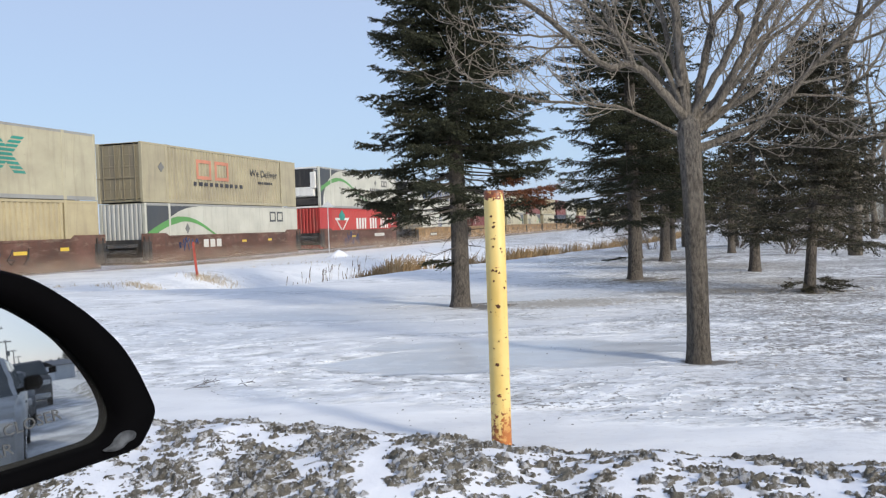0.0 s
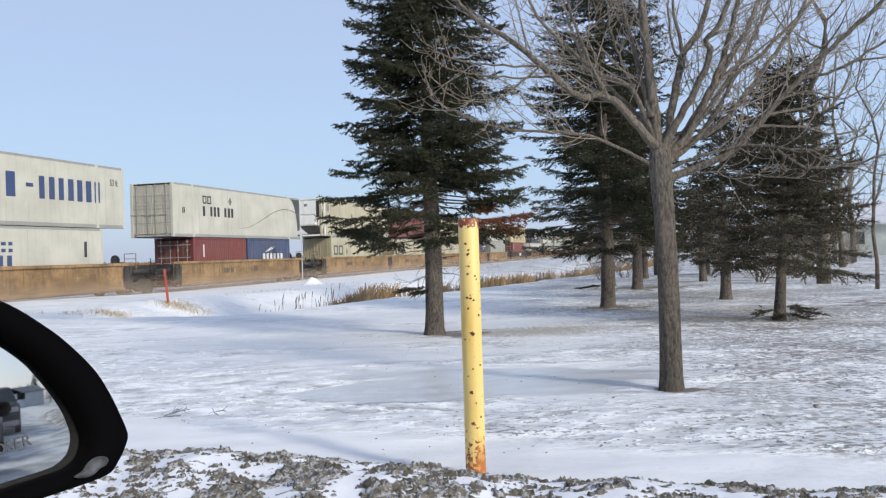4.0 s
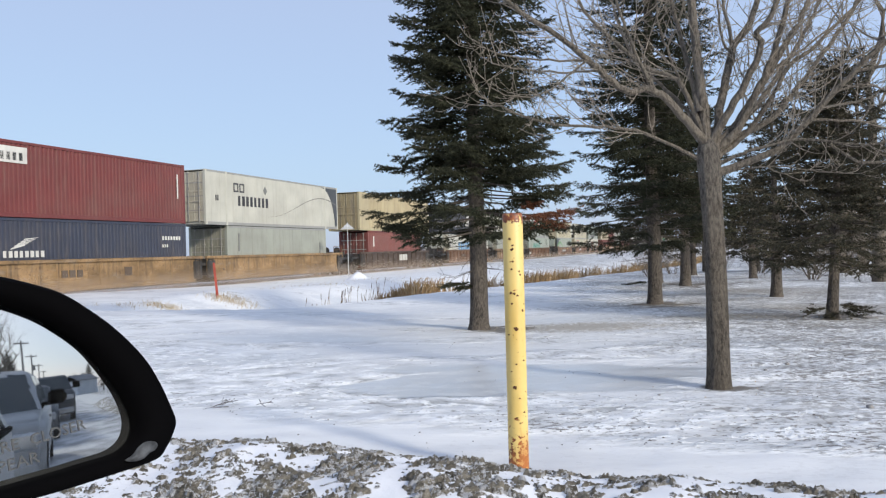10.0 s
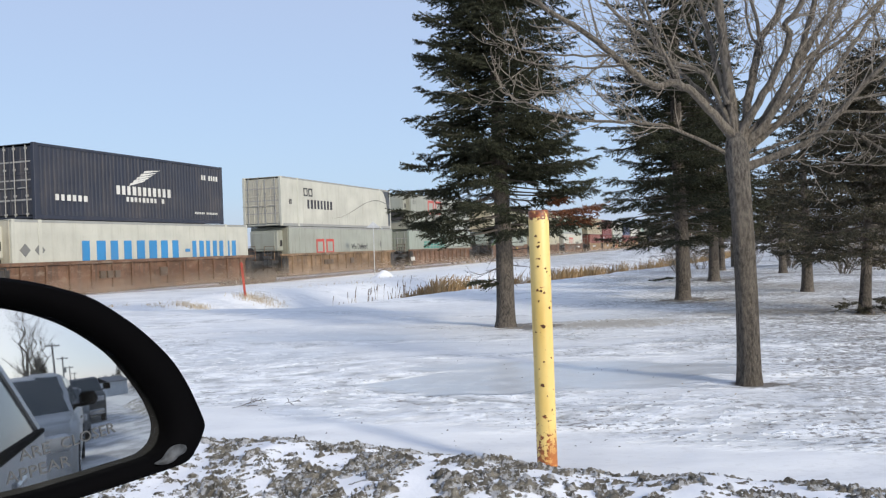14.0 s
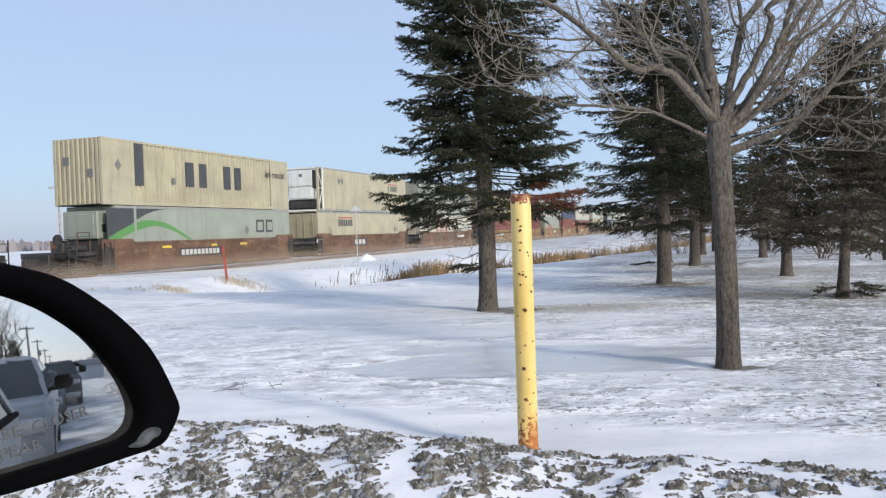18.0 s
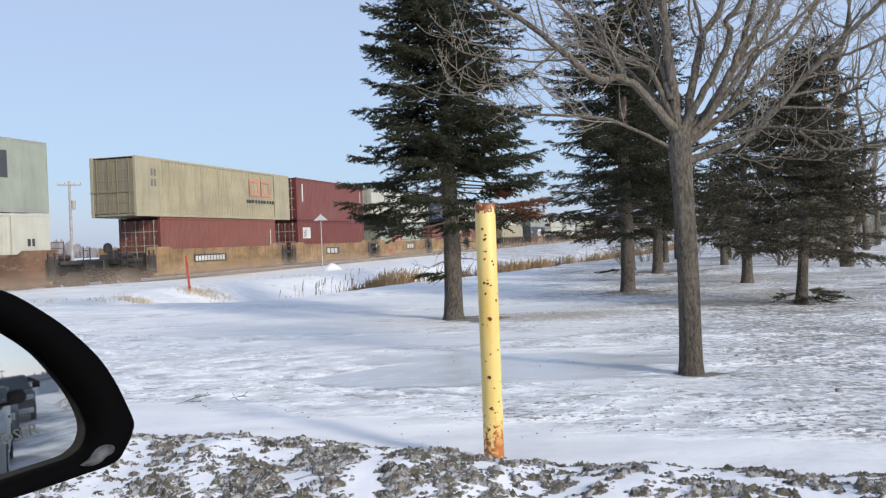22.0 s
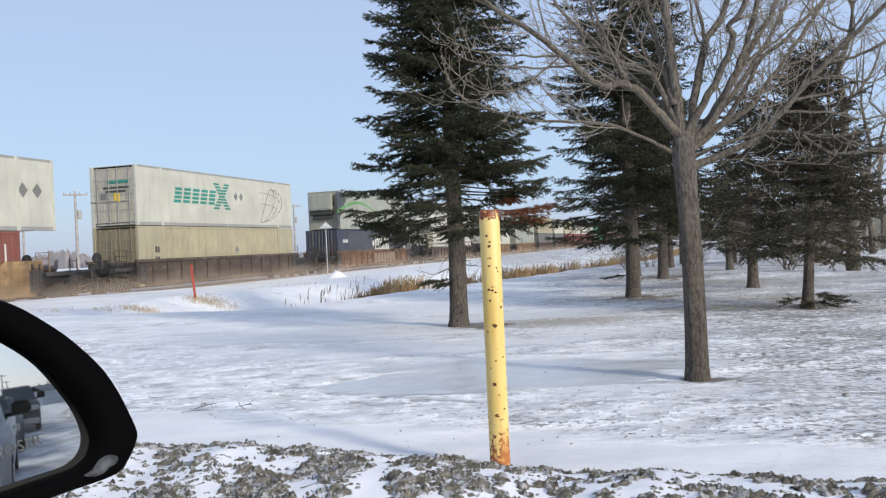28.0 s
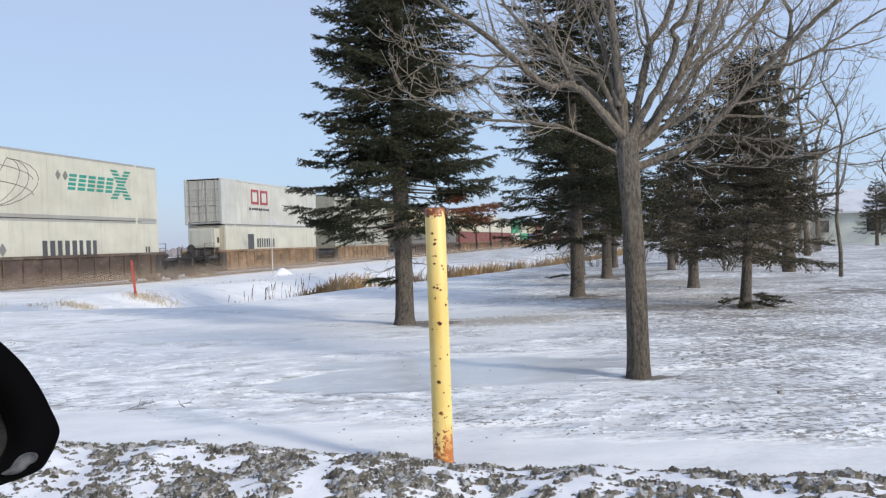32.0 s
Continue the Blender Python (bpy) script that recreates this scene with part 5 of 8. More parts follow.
def marking(ob, L, H, kind, x, z, w, h, mat, extra=None):
    """Painted marks on the near side. x from the near end, z from the container's floor."""
    rng = random.Random(int(x * 100 + z * 10 + w))
    if kind == "bars":
        n, me = extra or 8, Mesh()
        p, slant = w / n, 0.0
        for i in range(n):
            if rng.random() < 0.06:
                continue
            q = p * rng.uniform(0.5, 0.64)
            me.prism([(x + i * p, z), (x + i * p + q, z), (x + i * p + q + slant, z + h), (x + i * p + slant, z + h)], 1, FACE, 0.012)
        tagged(part("lettering", me, mat, ob), kind="stuff")
    elif kind == "slant":
        n, me = extra or 6, Mesh()
        p = w / n
        for i in range(n):
            for k in range(4):
                za, zb = z + h * k / 4, z + h * (k + 0.66) / 4
                sa, sb = h * 0.25 * k / 4, h * 0.25 * (k + 0.66) / 4
                me.prism([(x + i * p + sa, za), (x + i * p + p * 0.74 + sa, za), (x + i * p + p * 0.74 + sb, zb), (x + i * p + sb, zb)], 1, FACE, 0.012)
        part("marking", me, mat, ob)
    elif kind == "cross":
        me = Mesh()
        n = 9
        for k in range(n):
            f = (k + 0.1) / n
            g = (k + 0.72) / n
            for sgn in (1, -1):
                def xx(t):
                    return x + w * (t if sgn > 0 else 1 - t) * 0.7
                me.prism([(xx(f), z + h * f), (xx(f) + w * 0.3, z + h * f), (xx(g) + w * 0.3, z + h * g), (xx(g), z + h * g)], 1, FACE - 0.001 * sgn, 0.012)
        part("marking", me, mat, ob)
    elif kind == "rings":
        t = h * 0.17
        for k in range(2):
            me = Mesh()
            a = x + k * w * 0.56
            b = a + w * 0.44
            me.box(a, b, FACE, 0.012, z, z + t).box(a, b, FACE, 0.012, z + h - t, z + h).box(a, a + t, FACE, 0.012, z + t, z + h - t)
            me.box(b - t, b, FACE, 0.012, z + t, z + h - t)
            part("marking", me, mat, ob)
    elif kind == "panel":
        part("marking", Mesh().box(x, x + w, FACE, 0.012, z, z + h), mat, ob)
    elif kind == "diamond":
        part("marking", slab([(x, z + h / 2), (x + w / 2, z), (x + w, z + h / 2), (x + w / 2, z + h)]), mat, ob)
    elif kind == "triangle":
        me = Mesh()
        t = w * 0.07
        me.prism([(x, z + h), (x + t, z + h), (x + w / 2 + t / 2, z), (x + w / 2 - t / 2, z)], 1, FACE, 0.012)
        me.prism([(x + w - t, z + h), (x + w, z + h), (x + w / 2 + t / 2, z), (x + w / 2 - t / 2, z)], 1, FACE - 0.001, 0.012)
        me.prism([(x, z + h), (x + w, z + h), (x + w - t * .7, z + h - t), (x + t * .7, z + h - t)], 1, FACE - 0.002, 0.012)
        part("marking", me, mat, ob)
        part("marking", Mesh().prism([(x + w * .35, z + h - t), (x + w * .65, z + h - t), (x + w * .72, z + h + t), (x + w * .5, z + h + t * 3.2), (x + w * .28, z + h + t)], 1, FACE - 0.003, 0.012), GREEN_MARK, ob)
    elif kind == "globe":
        me = Mesh()
        cx, r = x + w / 2, w / 2
        for k in range(3, 7):
            ex = r * (0.25 + 0.75 * abs(k - 3) / 3) * (1 if k > 3 else -1) if k != 3 else 0.0
            pts = []
            for i in range(11):
                a = math.pi * i / 10
                pts.append((cx - 0.0 + ex * math.sin(a) - r * 0.3 * math.cos(a), -0.004, z + h * (1 - math.cos(a)) / 2))
            pts = [p for p in pts if z <= p[2] <= z + h]
            me.tube(pts, [0.013] * len(pts), 4)
        for k in (0.3, 0.62):
            pts = [(cx - r * 0.3 + r * 1.2 * math.cos(math.pi / 2 * i / 10), -0.004, z + h * k + 0.25 * h * math.sin(math.pi / 2 * i / 10)) for i in range(11)]
            me.tube(pts, [0.013] * 11, 4)
        part("marking", me, mat, ob)
    elif kind in ("swoosh_left", "swoosh_right"):
        # a dark corner with a curved edge and a band that sweeps along the side
        flip = kind == "swoosh_right"

        def X(q):
            return L - q if flip else q
        poly = [(X(0.16), H - 0.12), (X(w), H - 0.12)]
        for i in range(1, 11):
            t = i / 10
            a = math.pi / 2 * (1 - t)
            poly.append((X(0.16 + 0.35 + (w - 0.51) * (1 - math.cos(a))), 0.2 + (H - 0.32) * math.sin(a) * 1.0))
        poly.append((X(0.16), 0.2))
        if flip:
            poly = poly[::-1]
        part("marking", Mesh().prism(poly, 1, FACE + 0.002, 0.012), CHARCOAL, ob, "charcoal painted corner")
        pts = []
        ln = extra or L * 0.5
        for i in range(25):
            t = i / 24
            xx = 0.18 + ln * t
            za, zp, tp = (0.58, 0.70, 0.24) if flip else (0.45, 0.73, 0.36)
            zz = H * (za + (zp - za) * math.sin(t / tp * math.pi / 2)) if t < tp else H * (zp - (zp - 0.2) * (0.5 - 0.5 * math.cos((t - tp) / (1 - tp) * math.pi)))
            pts.append((xx, zz, h * (0.6 if flip else 1.0) * (1.0 if t < 0.3 else max(0.22, 1.15 - t * 1.2))))
        up = [(X(a), b + q / 2) for a, b, q in pts]
        dn = [(X(a), b - q / 2) for a, b, q in pts]
        me = Mesh()
        for i in range(24):
            me.prism([dn[i], dn[i + 1], up[i + 1], up[i]], 1, FACE - 0.002, 0.012)
        part("marking", me, mat, ob)
    elif kind == "wing":
        me = Mesh()
        for k in range(5):
            f = k / 5
            me.prism([(x + w * f * 0.5, z + h * f * 0.8), (x + w * (0.4 + 0.5 * f), z + h * (0.25 + 0.7 * f)), (x + w * (0.45 + 0.55 * f), z + h * (0.35 + 0.65 * f)), (x + w * f * 0.5 + w * 0.03, z + h * (f * 0.8 + 0.12))], 1, FACE - 0.001 * k, 0.012)
        part("marking", me, mat, ob)
    elif kind == "word":
        me = words(extra, h, w)
        me.materials.clear()
        me.materials.append(mat)
        tagged(part("writing", me, None, ob, m=pose(x, -0.006, z, 90, 0, 0)), kind="stuff")


def words(text, h, w):
    """Writing as a thin mesh from the built-in font, h high and w wide."""
    cu = bpy.data.curves.new("writing", "FONT")
    cu.body, cu.extrude, cu.resolution_u = text, 0.003, 2
    tmp = bpy.data.objects.new("writing", cu)
    me = bpy.data.meshes.new_from_object(tmp)
    bpy.data.objects.remove(tmp)
    co = np.empty(len(me.vertices) * 3, dtype=np.float32)
    me.vertices.foreach_get("co", co)
    co = co.reshape(-1, 3)
    co[:, 0] *= w / max(1e-6, co[:, 0].max())
    co[:, 1] *= h / max(1e-6, co[:, 1].max())
    me.vertices.foreach_set("co", co.ravel())
    me.update()
    return me

CW, CF, CS = (0.29, 0.075), (0.22, 0.042), None   # wide ribs, fine ribs, smooth sheet
H1, H0 = 2.90, 2.59
ZL = 0.01            # floor of the lower containers
ZU = ZL + H1 + 0.03   # floor of the upper ones
K53, K40, K20 = 16.15, 12.19, 6.06
def well_paint(name, col, dirt=0.6):
    """Steel paint that has seen years of grit: blotches, chips to rust, grime that runs down, dust thrown up from below."""
    m, n, l, b = material(name, 0.75)
    v = coords(n, l)
    blot = noise_tex(n, l, coords(n, l, scale=(0.6, 1, 1)), 0.9, 7, 0.65)
    c = ramp(n, l, blot, (0.34, tuple(q * 0.55 for q in col)), (0.50, col), (0.66, tuple(q * 1.35 + 0.015 for q in col)))
    run = ramp(n, l, noise_tex(n, l, coords(n, l, scale=(1, 1, 0.10)), 4.5, 6, 0.7), (0.50, (0, 0, 0)), (0.68, (dirt,) * 3))
    c = mix(n, l, run, c, (0.055, 0.04, 0.03))
    chip = ramp(n, l, noise_tex(n, l, v, 5.5, 7, 0.72), (0.575, (0, 0, 0)), (0.62, (dirt,) * 3))
    c = mix(n, l, chip, c, (0.085, 0.045, 0.028))
    pale = ramp(n, l, noise_tex(n, l, coords(n, l, scale=(0.45, 1, 1.4)), 2.2, 7, 0.7), (0.54, (0, 0, 0)), (0.66, (dirt * 0.7,) * 3))
    c = mix(n, l, pale, c, (0.27, 0.215, 0.16))
    l.new(c, b.inputs["Base Color"])
    bump(n, l, b, noise_tex(n, l, v, 12, 5), 0.2, 0.01)
    return m


WELLS = {"rust": well_paint("well_rust_red", (0.10, 0.045, 0.03), 0.7), "ochre": well_paint("well_ochre_yellow", (0.25, 0.155, 0.07), 0.7),
         "orange": well_paint("well_faded_orange_brown", (0.13, 0.068, 0.038), 0.75), "brown": well_paint("well_dark_brown", (0.065, 0.045, 0.035), 0.5), "tan": well_paint("well_dusty_tan_brown", (0.19, 0.12, 0.066), 0.7)}


def truck_mesh():
    m = Mesh()
    for y in (0.18, 2.16):
        m.prism([(-1.1, 0.42), (-0.9, 0.62), (-0.4, 0.66), (-0.25, 0.8), (0.25, 0.8), (0.4, 0.66), (0.9, 0.62), (1.1, 0.42), (0.7, 0.36), (0.35, 0.18), (-0.35, 0.18), (-0.7, 0.36)], 1, y, y + 0.12)
        for x in (-0.16, 0.0, 0.16):
            m.tube([(x, y + 0.06, 0.25), (x, y + 0.06, 0.6)], [0.07, 0.07], 8)
    m.box(-0.25, 0.25, 0.2, 2.3, 0.45, 0.75, 0.03)
    return m.data("truck_frame", BLACK_STEEL)


def wheel_mesh():
    m = Mesh()
    for y in (0.42, 2.02):
        m.disc((0, y, 0), 1, 0.42, 0.12, 22)
        m.disc((0, y + (0.07 if y < 1 else -0.07), 0), 1, 0.46, 0.03, 22)
    m.tube([(0, 0.2, 0), (0, 2.3, 0)], [0.07, 0.07], 8)
    return m.data("wheelset", BLACK_STEEL)


def well_car(a, b, style, colour, trucks=(True, True), marks=()):
    """One well of the train: a to b is the well itself; short decks with the trucks lie beyond both ends."""
    mat = WELLS[colour]
    L = b - a + 0.5
    W = 2.75
    top, low = (1.30, 0.02)
    ob = thing("well_car", {"rust": "rust-red steel double-stack well car with dusty sides", "ochre": "ochre-yellow steel double-stack well car, snow-dusted", "orange": "faded orange-brown steel well car with worn lettering",
                            "brown": "dark brown steel well car with ribbed sides", "tan": "dusty tan-brown ribbed steel well car"}[colour], "railway wagon", None, "well cars of the train")
    for y, o in ((-0.06, 1), (W - 0.10, -1)):
        def sd():
            m = Mesh()
            if style == "smooth":
                m.prism([(0, low + 0.35), (0.6, low), (L - 0.6, low), (L, low + 0.35), (L, top + 0.14), (L - 1.9, top + 0.14), (L - 2.15, top - 0.02), (2.15, top - 0.02), (1.9, top + 0.14), (0, top + 0.14)], 1, 0, 0.05)
                m.box(2.1, L - 2.1, -0.03, 0.06, top - 0.1, top, 0.01)
                m.box(0.5, L - 0.5, -0.03, 0.06, low, low + 0.12, 0.01)
            else:
                m.prism([(0, low + 0.5), (0.8, low), (L - 0.8, low), (L, low + 0.5), (L, top - 0.05), (0, top - 0.05)], 1, 0.03, 0.06)
                m.box(-0.1, L + 0.1, -0.06, 0.08, top - 0.14, top, 0.012)
                m.box(0.6, L - 0.6, -0.04, 0.08, low - 0.02, low + 0.14, 0.012)
            return m.data("side_wall", mat)
        part("side_wall", cached(("well", round(L, 1), style, colour), sd), None, ob, m=pose(0, y, 0))
        if style == "ribbed":
            n = int(L / (1.12 if colour != "ochre" else 2.3))
            rib = cached(("rib", colour), lambda: Mesh().box(-0.045, 0.045, -0.05 if colour != "ochre" else 0.008, 0.04, low + 0.1, top - 0.12, 0.012).data("rib", mat))
            if o > 0:
                for i in range(1, n):
                    part("rib", rib, None, ob, m=pose(L * i / n, y, 0))
    part("well_floor", cached(("wf", round(L, 1)), lambda: Mesh().box(0.3, L - 0.3, 0.0, W - 0.15, low - 0.08, low + 0.02).box(0.0, 0.12, 0, W - 0.16, 0.3, 1.15).box(L - 0.12, L, 0, W - 0.16, 0.3, 1.15).data("well_floor", BLACK_STEEL)), None, ob)
    # dark panel at each end of the side, with a door-like recess and rungs
    for x in (-0.05, L - 0.75):
        part("end_panel", cached(("ep", style), lambda: Mesh().box(0.02, 0.75, -0.085, -0.055, 0.15, 1.05, 0.015).box(0.12, 0.2, -0.11, -0.08, 0.3, 1.3).box(0.5, 0.58, -0.11, -0.08, 0.3, 1.3).box(0.12, 0.58, -0.11, -0.08, 0.5, 0.54).box(0.12, 0.58, -0.11, -0.08, 0.8, 0.84).box(0.12, 0.58, -0.11, -0.08, 1.1, 1.14).data("end_panel", BLACK_STEEL)), None, ob, m=pose(x, 0, 0))
    for x, sg, has in ((0, -1, trucks[0]), (L, 1, trucks[1])):
        dk = cached(("deck", sg, colour), lambda: Mesh().prism([(0, 0.95), (sg * 2.0, 0.95), (sg * 2.0, 0.72), (sg * 0.9, 0.6), (0, 0.45)], 1, 0.25, 2.35).box(min(sg * .2, sg * 1.9), max(sg * .2, sg * 1.9), 0.02, 0.25, 0.78, 0.95, 0.01).data("end_deck", BLACK_STEEL))
        part("end_deck", dk, None, ob, m=pose(x, 0, 0))
        if has:
            tk = part("truck", cached("truck", truck_mesh), None, ob, m=pose(x + sg * 1.15, 0.05, RAIL_Z))
            for q in (-0.87, 0.87):
                part("wheelset", cached("wheelset", wheel_mesh), None, tk, m=pose(q, 0, 0.42))

            for yy in (0.1, 0.75):
                part("handrail_post", cached(("hrp", colour), lambda: Mesh().tube([(0, 0, 0.9), (0, 0, 1.75)], [0.022, 0.022], 5).data("handrail_post", mat)), None, ob, m=pose(x + sg * 0.55, yy, 0))
            for zz in (1.0, 1.25, 1.5, 1.75):
                part("handrail_rung", cached(("hrr", colour), lambda: Mesh().tube([(0, 0.1, 0), (0, 0.75, 0)], [0.016, 0.016], 5).data("handrail_rung", mat)), None, ob, m=pose(x + sg * 0.55, 0, zz))

            def brake_m():
                m = Mesh()
                m.disc((0, 1.5, 1.45), 0, 0.26, 0.04, 14)
                m.tube([(0, 1.5, 0.9), (0, 1.5, 1.45)], [0.03, 0.03], 6)
                m.box(-0.25, 0.2, 1.0, 1.35, 0.92, 1.35, 0.03)
                return m.data("brake_gear", BLACK_STEEL)
            part("brake_gear", cached("brake", brake_m), None, ob, m=pose(x + sg * 0.85, 0, 0))
            part("draft_gear", cached(("draft", sg), lambda: Mesh().box(min(sg * 0.05, sg * 2.3), max(sg * 0.05, sg * 2.3), 0.62, 1.95, -0.05, 0.92, 0.04).data("draft_gear", BLACK_STEEL)), None, ob, m=pose(x, 0, 0))
            part("air_reservoir", cached(("tank", sg), lambda: Mesh().tube([(sg * 0.4, 0.5, 1.08), (sg * 1.3, 0.5, 1.08)], [0.13, 0.13], 10).data("air_reservoir", STEEL)), None, ob, m=pose(x, 0, 0))

            def ladder_m():
                m = Mesh()
                for xx in (0.0, 0.42):
                    m.box(xx - 0.02, xx + 0.02, -0.06, -0.03, 0.05, 1.5)
                for k in range(5):
                    m.box(0.0, 0.42, -0.055, -0.035, 0.15 + 0.3 * k, 0.18 + 0.3 * k)
                return m.data("ladder", BLACK_STEEL)
            part("ladder", cached("ladder", ladder_m), None, ob, m=pose(x + sg * 1.75 - 0.2, 0, 0))
            part("brake_hose", cached(("hose", sg), lambda: Mesh().tube([(sg * 1.2, 0.35, 0.9), (sg * 1.6, 0.3, 0.6), (sg * 2.1, 0.35, 0.42), (sg * 2.6, 0.5, 0.5)], [0.03] * 4, 6).data("brake_hose", RUBBER)), None, ob, m=pose(x, 0, 0))
            part("coupler", cached(("cp", sg), lambda: Mesh().box(min(0, sg * 1.0), max(0, sg * 1.0), 1.1, 1.35, 0.5, 0.72, 0.03).data("coupler", STEEL)), None, ob, m=pose(x + sg * 2.0, 0, 0))
    for mk in marks:
        me = Mesh()
        kind, x, z, w, h, mat2 = mk[:6]
        yy = (-0.066 if colour == "ochre" else -0.118) if style == "ribbed" else -0.079
        if kind == "bars":
            n = mk[6]
            for i in range(n):
                me.box(x + w * i / n, x + w * (i + 0.72) / n, yy, -0.02, z, z + h)
        elif kind == "scrawl":
            rg = random.Random(int(x * 10))
            for i in range(mk[6]):
                cx = x + w * i / mk[6]
                pts = [(cx + rg.uniform(-.1, .35) * w / mk[6] * 2, yy + 0.01, z + h * rg.random()) for _ in range(5)]
                me.tube(pts, [0.035] * 5, 4)
        else:
            me.box(x, x + w, yy + 0.012, -0.02, z, z + h)
        tagged(part("lettering", me, mat2, ob), kind="stuff")
    ob.matrix_basis = train_pose(a - 0.25)
    MOVING.append((ob, a - 0.25, 0.0))
    return ob


def stack(up, lo, car, colour_style):
    """up and lo: (s, length, colour, ribs, end, label, marks, height); car: well from, to."""
    z2 = ZU
    hl = H1
    for q in lo:
        s, L, col, corr, end, label, marks = q[:7]
        hl = q[7] if len(q) > 7 else H1
        container(s, L, ZL, hl, col, corr, end, label, marks, end_colour=q[8] if len(q) > 8 else None)
    z2 = ZL + hl + 0.03
    if up:
        s, L, col, corr, end, label, marks = up[:7]
        container(s, L, z2, H1, col, corr, end, label, marks, end_colour=up[8] if len(up) > 8 else None)
    well_car(car[0], car[1], colour_style[0], colour_style[1], colour_style[2] if len(colour_style) > 2 else (True, True), colour_style[3] if len(colour_style) > 3 else ())


W_, B_ = WHITE_MARK, BLACK_MARK
TAN_MARK = paint("dusty_tan_marking", (0.24, 0.18, 0.125), 0.5)
FADED_MARK = paint("faded_brown_marking", (0.10, 0.068, 0.045), 0.5)
PLATE = [("plate", 5.6, 0.52, 2.4, 0.5, B_), ("bars", 5.8, 0.6, 2.0, 0.34, W_, 3)]
PLATE2 = [("plate", 4.0, 0.55, 3.3, 0.42, B_), ("bars", 4.15, 0.63, 3.0, 0.26, W_, 10)]
BARS3 = [("bars", 5.2, 0.62, 1.9, 0.42, W_, 3), ("plate", 9.2, 0.8, 0.5, 0.12, YELLOW_MARK), ("plate", 12.3, 0.8, 0.45, 0.12, YELLOW_MARK)]
TAG = [("bars", 5.2, 0.55, 1.3, 0.3, FADED_MARK, 3), ("plate", 9.0, 0.5, 0.5, 0.4, FADED_MARK)]


def build_train():
    stack((14.77, K53, "cream", CS, "door", "cream-white smooth-sided freight container with a green marking", [("cross", 10.1, 0.95, 2.0, 1.5, GREEN_MARK), ("slant", 5.6, 1.1, 4.2, 1.1, GREEN_MARK, 5)]),
          [(14.77, K53, "tan", CW, "door", "tan ribbed steel freight container", [])], (14.7, 31), ("smooth", "rust", (True, False), [("plate", 11.5, 0.72, 0.7, 0.14, YELLOW_MARK), ("scrawl", 8.5, 0.2, 4.0, 0.9, B_, 6), ("plate", 14, 0.8, .5, .14, YELLOW_MARK)]))
    stack((34.13, K53, "beige", CW, "door", "weathered beige ribbed container with faded orange marks", [("rings", 4.6, 1.3, 3.2, 1.05, ORANGE_MARK), ("bars", 4.3, 0.95, 5.2, 0.2, B_, 10), ("word", 10.2, 1.72, 3.4, 0.42, B_, "We Deliver"), ("bars", 11.2, 1.3, 1.8, 0.14, B_, 8), ("diamond", 1.25, 1.5, .5, .5, GREY_MARK)]),
          [(34.2, K53, "white", CS, "corr", "white container with a charcoal corner and green sweep", [("swoosh_left", 0, 0, 4.6, 0.34, LIME_MARK, 8.5), ("rings", 12.4, 1.95, 1.7, 0.62, CHARCOAL), ("diamond", 3.3, 1.35, .4, .55, GREY_MARK)], H1, "grey")], (34.1, 50.4), ("smooth", "rust", (False, False), BARS3 + [("scrawl", 5.2, .5, 0.1, .1, B_, 1), ("scrawl", 3.0, 0.45, 1.8, 0.75, NAVY_MARK, 5)]))
    stack((54.05, K53, "white", CS, "reefer", "white refrigerated container with a charcoal corner", [("swoosh_left", 0, 0, 4.2, 0.3, LIME_MARK, 9.5), ("rings", 12.4, 1.9, 1.3, .5, B_), ("bars", 9.8, 1.15, 3.8, 0.55, B_, 9), ("diamond", 10.8, 1.9, .45, .5, GREY_MARK), ("word", 14.9, 1.05, 0.6, 0.32, B_, "53 ft")], H1, "dark_grey"),
          [(53.95, K53, "red", CF, "corr", "bright red ribbed container with white lettering bars", [("triangle", 2.6, 1.2, 2.6, 1.0, W_), ("bars", 6.7, 1.35, 4.6, 0.85, W_, 8), ("bars", 12.0, 1.35, 2.0, 0.85, W_, 4), ("bars", 14.6, 1.6, .6, .7, W_, 2)])], (54, 70.1), ("smooth", "rust", (False, True), [("scrawl", 4.4, 0.1, 3.0, 1.1, NAVY_MARK, 6), ("plate", 5.8, 0.72, .7, .14, YELLOW_MARK), ("bars", 10.6, 0.7, 2.3, 0.26, W_, 9)]))
    stack((75.3, K53, "white", CS, "reefer", "white refrigerated container with large navy lettering bars", [("bars", 2.9, 1.15, 6.6, 1.0, NAVY_MARK, 8), ("panel", 9.75, 1.6, .4, .16, NAVY_MARK), ("bars", 10.5, 1.15, 4.1, 0.95, NAVY_MARK, 7), ("diamond", 0.55, 1.6, .5, .5, GREY_MARK), ("diamond", 1.2, 1.6, .5, .5, GREY_MARK), ("word", 15.1, 2.0, 0.6, 0.3, B_, "53 ft")]),
          [(77.6, K40, "white", CS, "door", "white smooth forty-foot container with a small blue mark", [("bars", 5.4, 1.3, 1.4, 0.42, NAVY_MARK, 3), ("bars", 5.3, 1.85, 1.5, 0.14, NAVY_MARK, 4), ("bars", 5.3, 2.12, 1.5, 0.14, NAVY_MARK, 4), ("bars", 10.9, 1.6, .3, .7, B_, 1)])], (75.6, 91.6), ("ribbed", "ochre", (True, True), [("plate", 4.5, .45, 2.3, .3, B_), ("bars", 4.6, .5, 2.1, .2, W_, 9)]))
